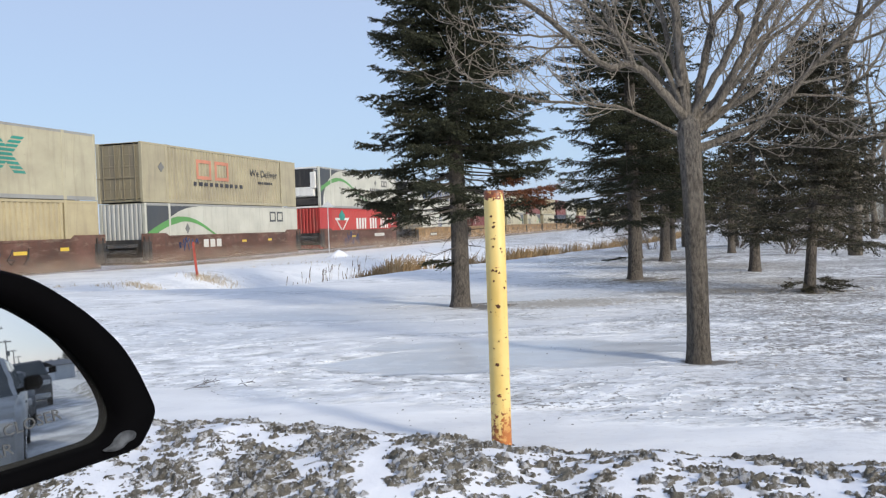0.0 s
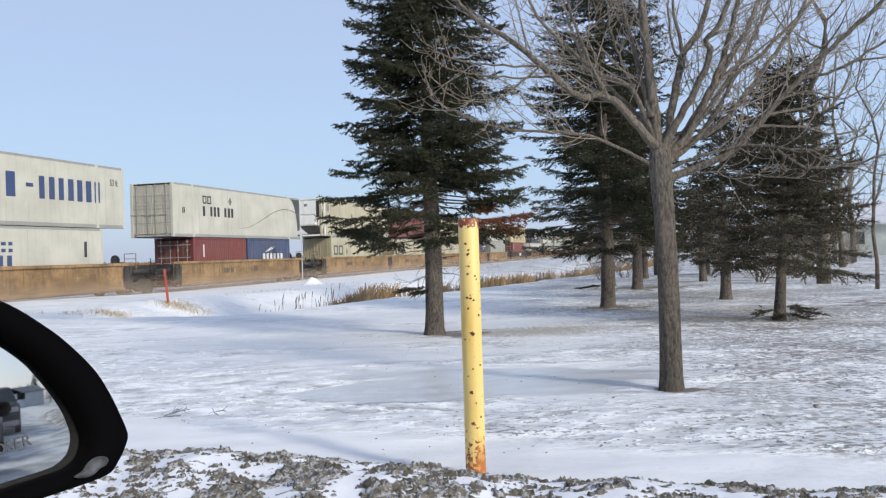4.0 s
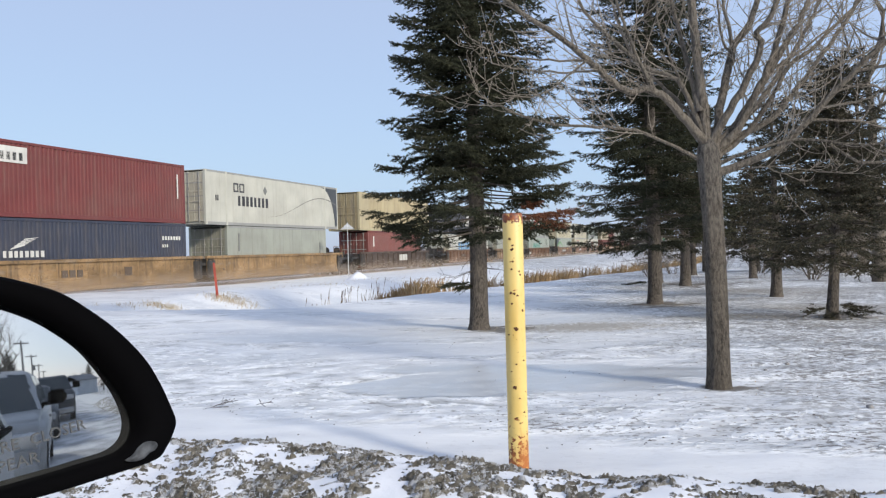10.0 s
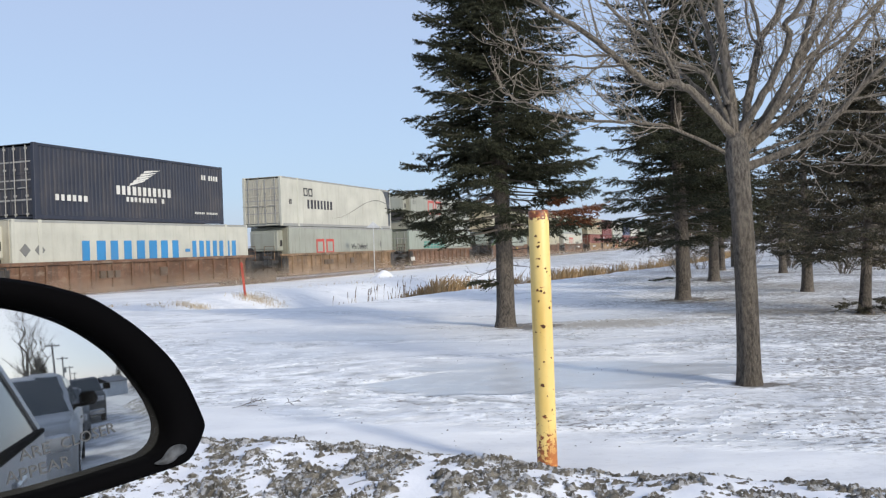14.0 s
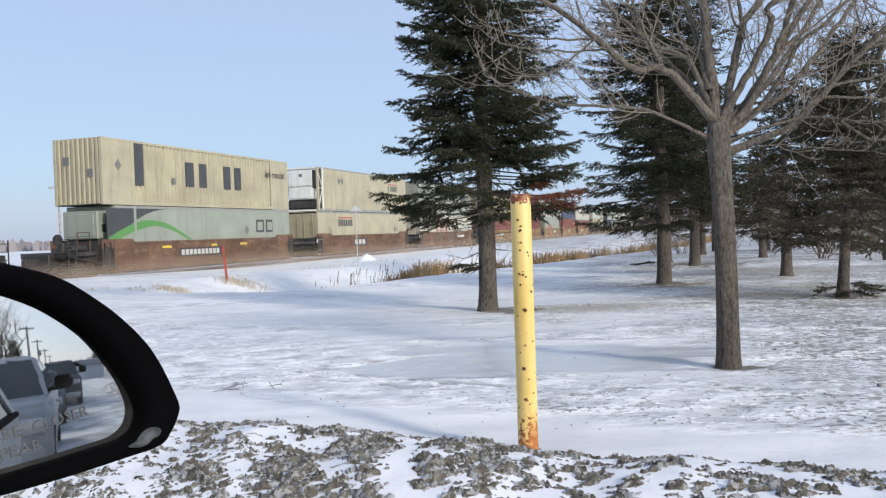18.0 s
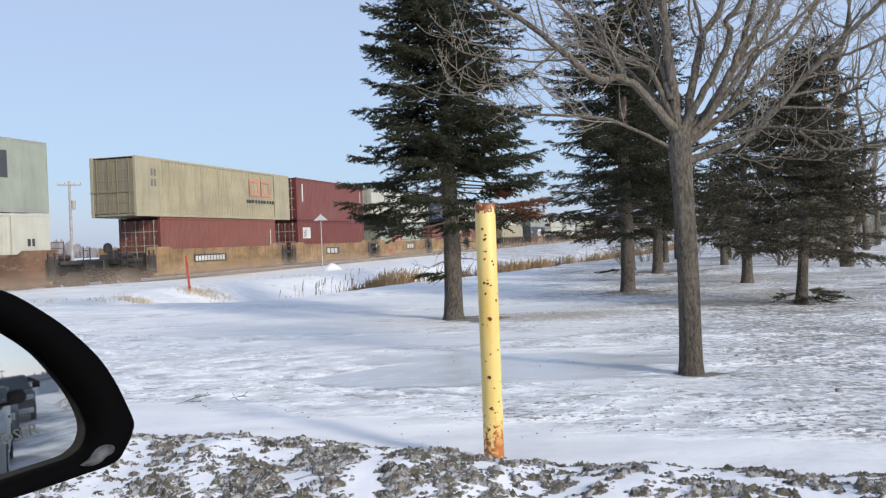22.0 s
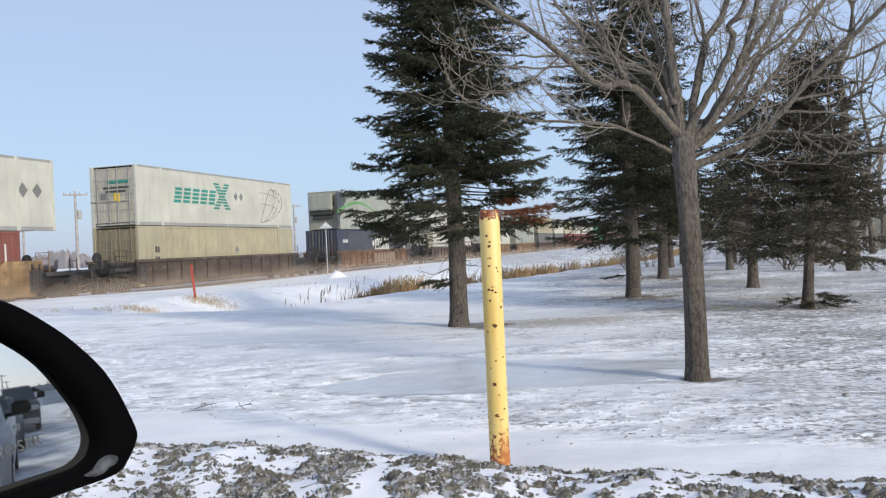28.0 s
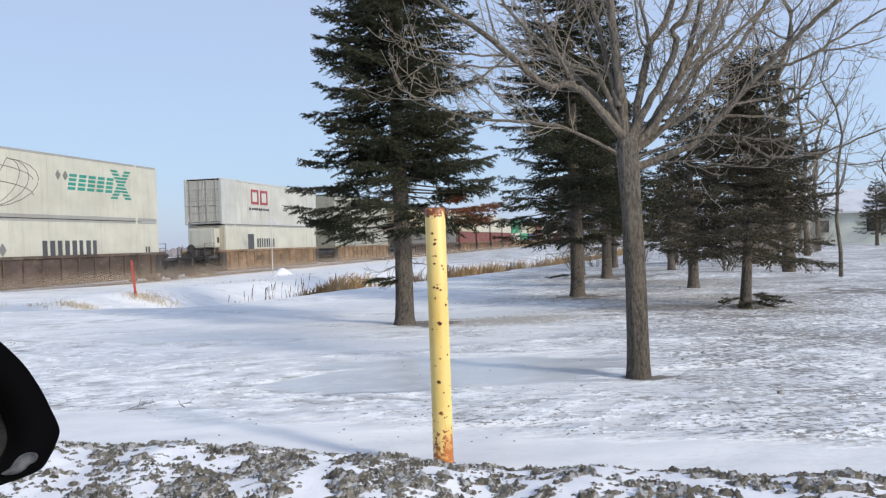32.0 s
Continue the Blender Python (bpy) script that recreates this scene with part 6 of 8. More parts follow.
    stack((95.6, K53, "white", CS, "door", "white container with a grey curve and charcoal corner", [("swoosh_right", 0, 0, 1.7, 0.09, GREY_MARK, 8.8), ("rings", 3.0, 1.9, .9, .45, B_), ("bars", 3.0, 1.2, 3.6, 0.55, B_, 9), ("diamond", 5.9, 1.9, .4, .5, GREY_MARK), ("bars", 0.9, 1.3, .3, .3, B_, 2)]),
          [(97.5, K20, "wine", CF, "door", "dark red ribbed twenty-foot container", [("bars", 1.0, 1.5, .25, .7, W_, 1)], H0), (103.75, K20, "blue", CF, "door", "blue twenty-foot container with white lettering bars", [("bars", 1.5, 1.15, 3.6, 0.5, W_, 7), ("wing", 2.4, 1.75, 1.7, .4, W_)], H0)], (95.7, 111.7), ("ribbed", "ochre", (False, True), TAG))
    stack((115.6, K53, "cream", CS, "reefer", "cream-white refrigerated container with its open frame end", [("diamond", 6.3, 1.5, .4, .45, GREY_MARK), ("bars", 1.1, 1.9, .5, .5, GREY_MARK, 2)]),
          [(117.45, K40, "cream", CS, "door", "cream-white container with a charcoal corner and green sweep", [("swoosh_right", 0, 0, 3.6, 0.16, LIME_MARK, 5.6), ("rings", 0.5, 1.45, 1.9, .75, CHARCOAL), ("diamond", 3.1, 1.4, .4, .55, GREY_MARK)])], (115.7, 131.7), ("ribbed", "ochre", (True, False), TAG))
    stack((133.1, K40, "wine", CF, "door", "dark wine-red ribbed forty-foot container", [("bars", 11.55, 1.1, .12, 1.5, W_, 1), ("bars", 11.78, 1.1, .1, 1.3, W_, 1)]),
          [(133.1, K40, "cream", CS, "door", "cream-white container with a charcoal corner and green sweep", [("swoosh_right", 0, 0, 4.6, 0.2, LIME_MARK, 5.4), ("rings", 0.7, 1.25, 2.2, .9, CHARCOAL), ("diamond", 3.7, 1.15, .5, .65, GREY_MARK), ("diamond", 7.0, 1.6, .35, .4, RED_MARK)])], (131.9, 146.3), ("ribbed", "ochre", (False, False), TAG))
    stack((146.9, K53, "beige", CW, "door", "beige ribbed container with a steel post near each end", [("diamond", 8.8, 1.4, .4, .45, GREY_MARK), ("bars", 1.3, 1.75, .55, .3, GREY_MARK, 2), ("bars", 1.3, 2.1, .55, .3, GREY_MARK, 2)]),
          [(148.9, K40, "cream", CS, "door", "cream smooth-sided forty-foot container", [("rings", 0.7, 1.7, 1.3, .5, B_), ("bars", 0.7, 1.05, 3.4, .45, B_, 8), ("diamond", 6.7, 1.4, .4, .45, GREY_MARK)])], (147, 163), ("ribbed", "ochre", (False, False), TAG))
    stack((164.85, K40, "wine", CF, "door", "dark wine-red container with a small white panel", [("panel", 0.75, 2.05, 1.35, .62, W_), ("bars", .8, 2.15, 1.2, .3, CHARCOAL, 4), ("bars", 11.55, 1.2, .14, 1.2, W_, 1)]),
          [(164.85, K40, "navy", CF, "door", "navy ribbed container with a white winged mark", [("wing", 1.2, 1.7, 1.6, .55, W_), ("bars", .85, 1.4, 2.1, .25, W_, 8), ("bars", 10.3, 2.1, 1.5, .18, W_, 7), ("bars", 10.3, 1.75, .5, .14, W_, 3)])], (163.6, 178), ("ribbed", "ochre", (False, False), TAG))
    stack((178.85, K53, "white", CS, "door", "clean white container with a grey curve", [("swoosh_right", 0, 0, 2.6, 0.09, GREY_MARK, 9.5), ("rings", 2.7, 1.85, 1.1, .5, B_), ("bars", 2.7, 1.1, 3.9, 0.55, B_, 9), ("diamond", 5.9, 1.85, .45, .5, GREY_MARK), ("bars", .9, 1.3, .35, .3, B_, 2)]),
          [(180.8, K40, "pale_grey", CS, "door", "pale grey smooth forty-foot container", [("bars", 1.1, 1.5, .25, 1.0, GREY_MARK, 1), ("bars", 11.2, 1.2, .2, .8, GREY_MARK, 1)])], (179, 195), ("ribbed", "ochre", (False, True), [("plate", 1.5, .5, .1, .1, B_), ("scrawl", 12.5, .5, 0.1, .1, B_, 1)]))
    stack((198.9, K53, "tan", CW, "door", "tan ribbed steel container with weathered doors", [("bars", 13.8, 2.2, 1.2, .18, GREY_MARK, 6)]),
          [(200.4, K40, "brick", CF, "door", "brick-red ribbed forty-foot container", [("bars", 1.0, 1.7, .4, .8, W_, 1)])], (199, 214.2), ("ribbed", "brown", (True, True), [("bars", 8.2, .52, 1.9, .5, W_, 3)]))
    stack((222.3, K40, "black_blue", CF, "door", "dark navy-black container with a white winged mark", [("wing", 5.2, 1.55, 2.4, .95, W_), ("bars", 4.4, 1.15, 3.7, .38, W_, 11), ("bars", 5.0, .86, 2.6, .2, W_, 10), ("bars", 10.4, 2.15, 1.4, .24, W_, 7), ("bars", 1.0, .75, 1.8, .24, W_, 6), ("bars", 9.8, .45, 1.9, .1, W_, 14)]),
          [(220.5, K53, "white", CS, "half", "white refrigerated container with large blue lettering bars", [("bars", 4.1, 1.18, 6.5, 0.92, BLUE_MARK, 8), ("panel", 10.75, 1.55, .35, .15, BLUE_MARK), ("bars", 11.3, 1.18, 3.9, 0.9, BLUE_MARK, 7), ("diamond", 1.0, 1.5, .5, .5, GREY_MARK), ("diamond", 1.7, 1.5, .5, .5, GREY_MARK)])], (220.5, 236.7), ("ribbed", "orange", (True, True), TAG))
    stack((240.3, K53, "white", CS, "door", "off-white container with a thin grey curve", [("swoosh_right", 0, 0, 1.6, 0.09, GREY_MARK, 9.5), ("rings", 2.7, 1.85, 1.1, .5, B_), ("bars", 2.7, 1.1, 3.9, 0.55, B_, 9), ("bars", .9, 1.3, .35, .3, B_, 2)]),
          [(240.4, K53, "pale_grey", CS, "half", "pale grey container with a red mark", [("rings", 4.0, 1.2, 2.4, .95, RED_MARK), ("word", 9.0, 1.45, 2.6, .38, B_, "We Deliver!"), ("diamond", 13.8, 1.5, .4, .5, GREY_MARK)])], (240.3, 256.5), ("ribbed", "tan", (True, False), TAG))
    stack((260.05, K53, "pale_grey", CS, "half", "pale grey container with a large red mark", [("rings", 4.6, 1.35, 3.4, 1.15, RED_MARK), ("word", 3.8, .95, 5.0, .26, B_, "INTERMODAL"), ("word", 9.9, 1.45, 2.9, .46, B_, "We Deliver!"), ("bars", 10.7, 1.22, 1.5, .12, GREY_MARK, 8), ("word", 1.05, 2.1, .65, .28, B_, "53 ft"), ("diamond", 14.2, 1.5, .35, .45, GREY_MARK)]),
          [(260.1, K53, "grey_green", CS, "door", "pale grey-green container with dark green slanted bars", [("slant", 3.2, 1.15, 4.0, .85, GREEN_MARK, 5), ("cross", 7.0, 1.15, 1.7, 1.25, GREEN_MARK), ("diamond", 8.9, 1.65, .4, .45, GREY_MARK), ("globe", 10.8, 1.1, 3.6, 1.5, GREY_MARK)])], (260.1, 276.2), ("ribbed", "orange", (True, True), [("bars", 0.2, .4, .9, .3, W_, 4)]))
    stack((283.6, K53, "cream", CW, "corr", "cream ribbed container with large black lettering bars", [("end", 0.5, 1.2, .32, .36, GREY_MARK), ("end", 1.75, 1.75, .32, .36, GREY_MARK), ("bars", 5.9, 1.0, 5.5, 1.2, CHARCOAL, 5), ("bars", 4.4, 1.05, 1.2, .32, GREY_MARK, 3), ("word", 13.5, 1.85, 2.2, .40, B_, "intermodal"), ("panel", 2.1, .9, .6, 1.9, CHARCOAL), ("diamond", 0.8, 1.5, .4, .5, GREY_MARK)]),
          [(283.6, K53, "grey_green", CS, "half", "grey-green container with a charcoal corner and green arc", [("swoosh_left", 0, 0, 4.4, 0.36, LIME_MARK, 8.5), ("rings", 12.3, 1.6, 1.9, .72, CHARCOAL), ("diamond", 11.1, 1.5, .4, .5, GREY_MARK)])], (283.6, 299.8), ("smooth", "orange", (True, False), [("plate", 5.3, .5, 3.6, .42, B_), ("bars", 5.45, .58, 3.3, .26, W_, 10), ("plate", 4.0, .95, .7, .12, YELLOW_MARK), ("plate", 8.0, .95, .5, .12, YELLOW_MARK), ("plate", 10.7, .95, .7, .12, YELLOW_MARK)]))
    stack((303.8, K53, "cream", CS, "reefer", "cream refrigerated container with a small red and black mark", [("bars", 12.2, 1.7, 2.2, .42, CHARCOAL, 8), ("panel", 12.2, 2.22, 2.1, .07, RED_MARK), ("diamond", 3.0, 1.85, .4, .5, GREY_MARK), ("diamond", 3.5, 1.85, .4, .5, GREY_MARK), ("diamond", 9.6, .6, .4, .5, GREY_MARK), ("diamond", 10.1, .6, .4, .5, GREY_MARK)], H1, "dark_grey"),
          [(303.6, K53, "cream", CS, "door", "cream container with a small red and black mark", [("bars", 3.1, 1.9, 2.4, .46, CHARCOAL, 8), ("panel", 3.1, 2.45, 2.3, .08, RED_MARK), ("diamond", 13.4, 1.4, .4, .5, GREY_MARK), ("diamond", 13.9, 1.4, .4, .5, GREY_MARK)])], (303.6, 319.8), ("smooth", "orange", (False, False), PLATE + [("bars", -0.1, .85, .8, .22, W_, 4)]))
    stack((323.2, K53, "grey_green", CS, "door", "pale grey-green container with dark sign panels", [("panel", 12.4, 1.35, 1.6, 1.05, CHARCOAL), ("bars", 11.2, 1.5, 1.1, .06, CHARCOAL, 1), ("bars", 11.2, 1.75, 1.1, .06, CHARCOAL, 1), ("bars", 11.2, 2.0, 1.1, .06, CHARCOAL, 1), ("panel", 3.0, .45, 6.6, .5, CHARCOAL), ("bars", 3.2, .58, 6.2, .24, W_, 26)]),
          [(323.2, K53, "white", CF, "corr", "white ribbed container with a red mark", [("rings", 4.6, 1.0, 3.0, 1.3, RED_MARK), ("word", 9.6, 1.25, 2.8, .46, B_, "We Deliver!"), ("bars", 14.9, 1.6, .5, .3, B_, 2)])], (323.2, 339.4), ("smooth", "orange", (False, True), [("scrawl", 3.4, .3, 4.0, .9, GREY_MARK, 9), ("scrawl", 8.2, .3, 3.5, .9, GREY_MARK, 8), ("bars", 10.9, .7, 2.4, .24, W_, 9), ("bars", -0.1, .85, .8, .22, W_, 4)]))
    stack((345.1, K53, "beige", CW, "door", "beige ribbed container with a faded orange mark", [("rings", 10.9, 1.4, 2.6, 1.0, ORANGE_MARK), ("bars", 10.5, .98, 3.6, .18, B_, 10), ("bars", 1.2, 1.5, .5, .35, GREY_MARK, 2), ("bars", 1.2, 2.0, .5, .35, GREY_MARK, 2)]),
          [(346.9, K40, "orange_red", CF, "door", "faded red ribbed forty-foot container", [("bars", 11.5, 1.1, .12, 1.2, W_, 1)])], (345.9, 360.2), ("smooth", "ochre", (True, False), PLATE2))
    stack((362.4, K40, "wine", CF, "door", "wine-red container with white writing bars down its edge", [("bars", .8, 1.3, .3, 1.2, W_, 1), ("bars", 11.5, 1.2, .12, 1.2, W_, 1)]),
          [(362.4, K40, "wine", CW, "door", "wine-red wide-ribbed container with a small panel", [("panel", .75, 1.7, 1.2, .75, W_), ("panel", .85, 1.8, .5, .5, BLUE_MARK)])], (361.4, 375.6), ("smooth", "ochre", (False, False), PLATE))
    stack((376.6, K53, "white", CS, "door", "white container with a green sweep and charcoal corner", [("swoosh_right", 0, 0, 4.4, 0.24, LIME_MARK, 9.0), ("rings", 3.2, 1.6, 2.2, .85, CHARCOAL), ("word", 3.3, .5, 3.0, .42, B_, "We Deliver"), ("diamond", 13.6, 1.4, .4, .5, GREY_MARK)]),
          [(378.5, K40, "grey_green", CS, "door", "grey-green forty-foot container with a red zigzag mark", [("bars", 2.6, 1.25, 3.4, .5, RED_MARK, 4)])], (377.5, 391.7), ("smooth", "ochre", (False, False), [("plate", 8.0, .5, 2.4, .6, B_), ("bars", 8.2, .6, 2.0, .4, W_, 3), ("bars", -0.1, .85, .8, .22, W_, 4), ("scrawl", 3.0, .25, 1.5, .4, RED_MARK, 5)]))
    stack((394.0, K40, "blue", CF, "door", "dark blue ribbed forty-foot container", [("bars", .6, 2.2, 1.5, .3, YELLOW_MARK, 5), ("bars", 11.5, 1.2, .12, 1.2, W_, 1)]),
          [(394.0, K40, "brick", CF, "door", "brick-red ribbed forty-foot container", [("bars", 11.2, 1.9, .6, .3, W_, 3)])], (393, 407.2), ("smooth", "ochre", (False, False), PLATE))
    stack((408.0, K53, "white", CS, "door", "plain white freight container with its open end frame", [("diamond", 14.2, 1.3, .5, .6, GREY_MARK), ("diamond", 14.95, 1.3, .5, .6, GREY_MARK)]),
          [(410.0, K40, "orange_red", CF, "door", "faded orange-red forty-foot container", [("bars", .5, 1.3, .12, 1.2, W_, 1), ("bars", 11.4, 1.1, .12, 1.0, W_, 1)], H0)], (409.0, 423.0), ("smooth", "ochre", (False, True), PLATE2))
    stack((429.5, K53, "white", CS, "door", "white container with dark green slanted bars and globe lines", [("end", 0.95, 1.15, .32, .42, YELLOW_MARK), ("end", 0.4, 2.05, 1.2, .14, GREEN_MARK), ("end", 0.35, 1.8, 1.5, .1, CHARCOAL), ("end", 0.6, 1.62, 1.1, .1, CHARCOAL), ("end", 1.7, 1.3, .3, .3, GREY_MARK), ("slant", 3.0, 1.2, 4.0, .85, GREEN_MARK, 5), ("cross", 6.7, .95, 1.8, 1.5, GREEN_MARK), ("diamond", 8.9, 1.5, .4, .5, GREY_MARK), ("diamond", 9.5, 1.5, .4, .5, GREY_MARK), ("globe", 10.4, .3, 4.3, 2.1, GREY_MARK)]),
          [(429.5, K53, "beige", CF, "door", "beige fine-ribbed container with small black marks", [("diamond", 8.8, 1.4, .4, .45, GREY_MARK), ("bars", 1.3, 1.1, .4, .3, B_, 2), ("bars", 1.3, 1.6, .4, .3, B_, 2)])], (429.5, 445.7), ("ribbed", "brown", (True, True), []))
    stack((453.0, K53, "pale_grey", CS, "half", "grey container with a charcoal corner and green sweep", [("swoosh_left", 0, 0, 4.6, 0.24, LIME_MARK, 12.0), ("rings", 12.2, 1.85, 1.5, .6, CHARCOAL), ("word", 11.9, .75, 2.2, .26, GREY_MARK, "We Deliver!")]),
          [(453.0, K53, "navy", CF, "corr", "navy ribbed container with a white sign panel", [("panel", 7.7, 1.0, 3.4, 1.5, paint("sign_cream", (0.6, 0.58, 0.5), .2)), ("bars", 7.9, 1.35, 3.0, .7, CHARCOAL, 8), ("diamond", 7.1, 1.5, .45, .6, W_), ("bars", 1.0, 1.9, 1.0, .25, W_, 4), ("bars", 15.0, 1.3, .5, .3, W_, 2), ("bars", 15.0, 1.8, .5, .3, W_, 2)])], (453, 469.2), ("ribbed", "orange", (True, True), [("bars", 7.5, .25, 5.0, .75, TAN_MARK, 7)]))
    stack((476.7, K53, "white", CS, "reefer", "white refrigerated container with green slanted bars", [("globe", 1.8, .35, 5.0, 2.1, GREY_MARK), ("slant", 8.8, 1.35, 3.5, .8, GREEN_MARK, 5), ("cross", 12.0, 1.05, 1.8, 1.5, GREEN_MARK), ("diamond", 8.0, 1.75, .35, .45, GREY_MARK), ("diamond", 8.5, 1.75, .35, .45, GREY_MARK), ("word", 1.0, .35, .6, .3, B_, "53 ft")]),
          [(476.7, K53, "white", CS, "half", "white container with black lettering bars", [("bars", 7.0, 1.2, 4.0, .75, CHARCOAL, 8), ("panel", 7.0, .98, 4.0, .07, CHARCOAL), ("diamond", 4.4, 1.3, .45, .55, GREY_MARK), ("bars", 14.9, 1.3, .5, .3, B_, 2)])], (476.7, 492.9), ("ribbed", "brown", (True, True), []))
    stack((500.2, K53, "grey", CF, "door", "light grey ribbed container with a dull red mark", [("rings", 4.2, 1.4, 2.6, 1.0, paint("dull_red_marking", (0.3, 0.05, 0.06), .3)), ("bars", 3.9, 1.0, 3.2, .16, B_, 9)]),
          [(499.9, K53, "white", CS, "half", "white container with small black lettering bars", [("bars", 5.2, 1.4, 3.0, .6, CHARCOAL, 8), ("panel", 3.8, 1.2, .9, 1.1, CHARCOAL), ("bars", 5.2, 1.15, 2.0, .12, GREY_MARK, 9)])], (500, 516.2), ("ribbed", "tan", (True, False), TAG))
    stack((520.6, K53, "pale_grey", CF, "door", "pale grey ribbed container with plain sides", []), [(520.6, K53, "pale_grey", CS, "door", "pale grey container with a dark mark", [("rings", 3.0, 1.2, 2.4, .9, CHARCOAL)])], (520.6, 536.8), ("ribbed", "tan", (False, True), TAG))
    # the rest of the train, far off
    far = [(541, "beige", "dark_grey", "brown", 53), (560, "white", "dark_grey", "brown", 40), (575, "cream", "wine", "orange", 40), (589.5, "white", "wine", "orange", 40), (604, "white", "wine", "orange", 40),
           (618.5, "white", "wine", "orange", 40), (633, "green", "white", "tan", 40), (648, "white", "green", "tan", 40), (663, "beige", "blue", "tan", 53), (683, "brick", "wine", "tan", 40), (698, "white", "pale_grey", "rust", 53),
           (718, "navy", "cream", "rust", 40), (733, "white", "red", "rust", 53), (754, "wine", "wine", "ochre", 40), (769, "cream", "white", "ochre", 53), (789, "blue", "white", "ochre", 40), (804, "white", "brick", "ochre", 53),
           (825, "beige", "tan", "brown", 53), (845, "white", "navy", "brown", 53), (866, "wine", "white", "tan", 40), (881, "white", "grey", "tan", 53), (902, "cream", "red", "tan", 53)]
    for s, cu, cl, w, ln in far:
        L = K53 if ln == 53 else K40
        stack((s, L, cu, CF, "door", "%s ribbed freight container on the distant part of the train" % cu.replace("_", " "), []), [(s, L, cl, CF, "door", "%s lower container on the distant part of the train" % cl.replace("_", " "), [])], (s, s + L), ("ribbed", w, (True, False), []))


build_train()


def railway():
    ob = thing("railway_track", "snow-covered railway track on a low bed", "railway track", kind="structure")
    for y, nm in ((0.42, "rail"), (1.92, "rail")):
        m = Mesh()
        prof = [(-0.07, 0), (0.07, 0), (0.07, 0.02), (0.012, 0.04), (0.012, 0.12), (0.036, 0.135), (0.036, 0.17), (-0.036, 0.17), (-0.036, 0.135), (-0.012, 0.12), (-0.012, 0.04), (-0.07, 0.02)]
        m.prism([(y + a + 0.05, b + RAIL_Z - 0.17) for a, b in prof], 0, -120, 900)
        part(nm, m, STEEL, ob)
    ob.matrix_basis = train_pose(0)


railway()


# ---- snow dust that the train drags along ----
def snow_dust():
    """Low veils of blown snow beside the wells; they travel with the train."""
    m, n, l, b = material("airborne_snow_dust", 1.0)
    b.inputs["Base Color"].default_value = (0.34, 0.265, 0.20, 1)
    sep = n.new("ShaderNodeSeparateXYZ")
    l.new(coords(n, l), sep.inputs[0])
    fade = n.new("ShaderNodeMapRange")
    fade.interpolation_type = "SMOOTHSTEP"
    fade.inputs[1].default_value, fade.inputs[2].default_value, fade.inputs[3].default_value, fade.inputs[4].default_value = -0.35, 0.8, 1.0, 0.0
    l.new(sep.outputs[2], fade.inputs[0])
    puff = ramp(n, l, noise_tex(n, l, coords(n, l, scale=(0.35, 1, 1.2)), 0.9, 5, 0.6), (0.30, (0.10,) * 3), (0.72, (1, 1, 1)))
    k = math_node(n, l, "MULTIPLY", math_node(n, l, "MULTIPLY", fade.outputs[0], puff), 0.36)
    tr = n.new("ShaderNodeBsdfTransparent")
    ms = n.new("ShaderNodeMixShader")
    l.new(k, ms.inputs[0])
    l.new(tr.outputs[0], ms.inputs[1])
    l.new(b.outputs[0], ms.inputs[2])
    l.new(ms.outputs[0], n["Material Output"].inputs[0])
    for q, off in enumerate((-0.35, -0.7, -1.15, -1.7)):
        ss = np.arange(8, 930, 1.5)
        zs = np.array([-0.34, 0.0, 0.4, 0.8, 1.2])
        gs, gz = np.meshgrid(ss, zs)
        gy = off + 0.18 * vnoise(gs * 0.4, gz * 0.9, 90 + q) - 0.1 * gz
        verts = np.stack([gs.ravel(), gy.ravel(), gz.ravel()], 1)
        ob = tagged(new("snow_dust", fast_mesh("snow_dust", verts, grid_faces(len(ss), len(zs)), m, True)), "thin veil of brownish blown snow along the moving train", "blown snow", "veils of blown snow", "stuff")
        ob.visible_shadow = False
        ob.matrix_basis = train_pose(0)
        MOVING.append((ob, 0.0, 0.0))


snow_dust()


# ---- marks and small things on the field ----
def stake():
    p = Vector((-7.75, 26.1, 0))
    z = float(height(p.x, p.y))
    m = plain("faded_orange_paint", (0.33, 0.055, 0.035), 0.75, var=0.35)
    ob = thing("marker_stake", "leaning faded orange wooden marker stake in the snow", "stake", pose(p.x, p.y, z - 0.05, 0, -4.5, 10))
    part("post", Mesh().box(-0.036, 0.036, -0.02, 0.02, 0, 1.10, 0.006), m, ob)
    part("tip", Mesh().prism([(-0.034, 1.10), (0.034, 1.10), (0.018, 1.15), (-0.012, 1.16)], 1, -0.019, 0.019), m, ob)


def sign():
    p = Vector((-7.42, 54.0, 0))
    z = float(height(p.x, p.y))
    grey = plain("galvanised_sign_back", (0.42, 0.43, 0.44), 0.5, 0.3)
    ob = thing("track_sign", "small grey peaked sign on a thin steel pole beside the track", "sign", pose(p.x, p.y, z - 0.05, 0, 0, 8))
    part("pole", Mesh().tube([(0, 0, 0), (0, 0, 3.55)], [0.03, 0.026], 8), grey, ob)
    part("sign_plate", Mesh().prism([(-0.46, 3.12), (0.0, 3.52), (0.0, 3.26), (-0.06, 3.12)], 1, -0.05, -0.03), grey, ob)
    part("sign_plate", Mesh().prism([(0.46, 3.12), (0.0, 3.52), (0.0, 3.26), (0.06, 3.12)], 1, 0.03, 0.05), grey, ob)


stake()
sign()


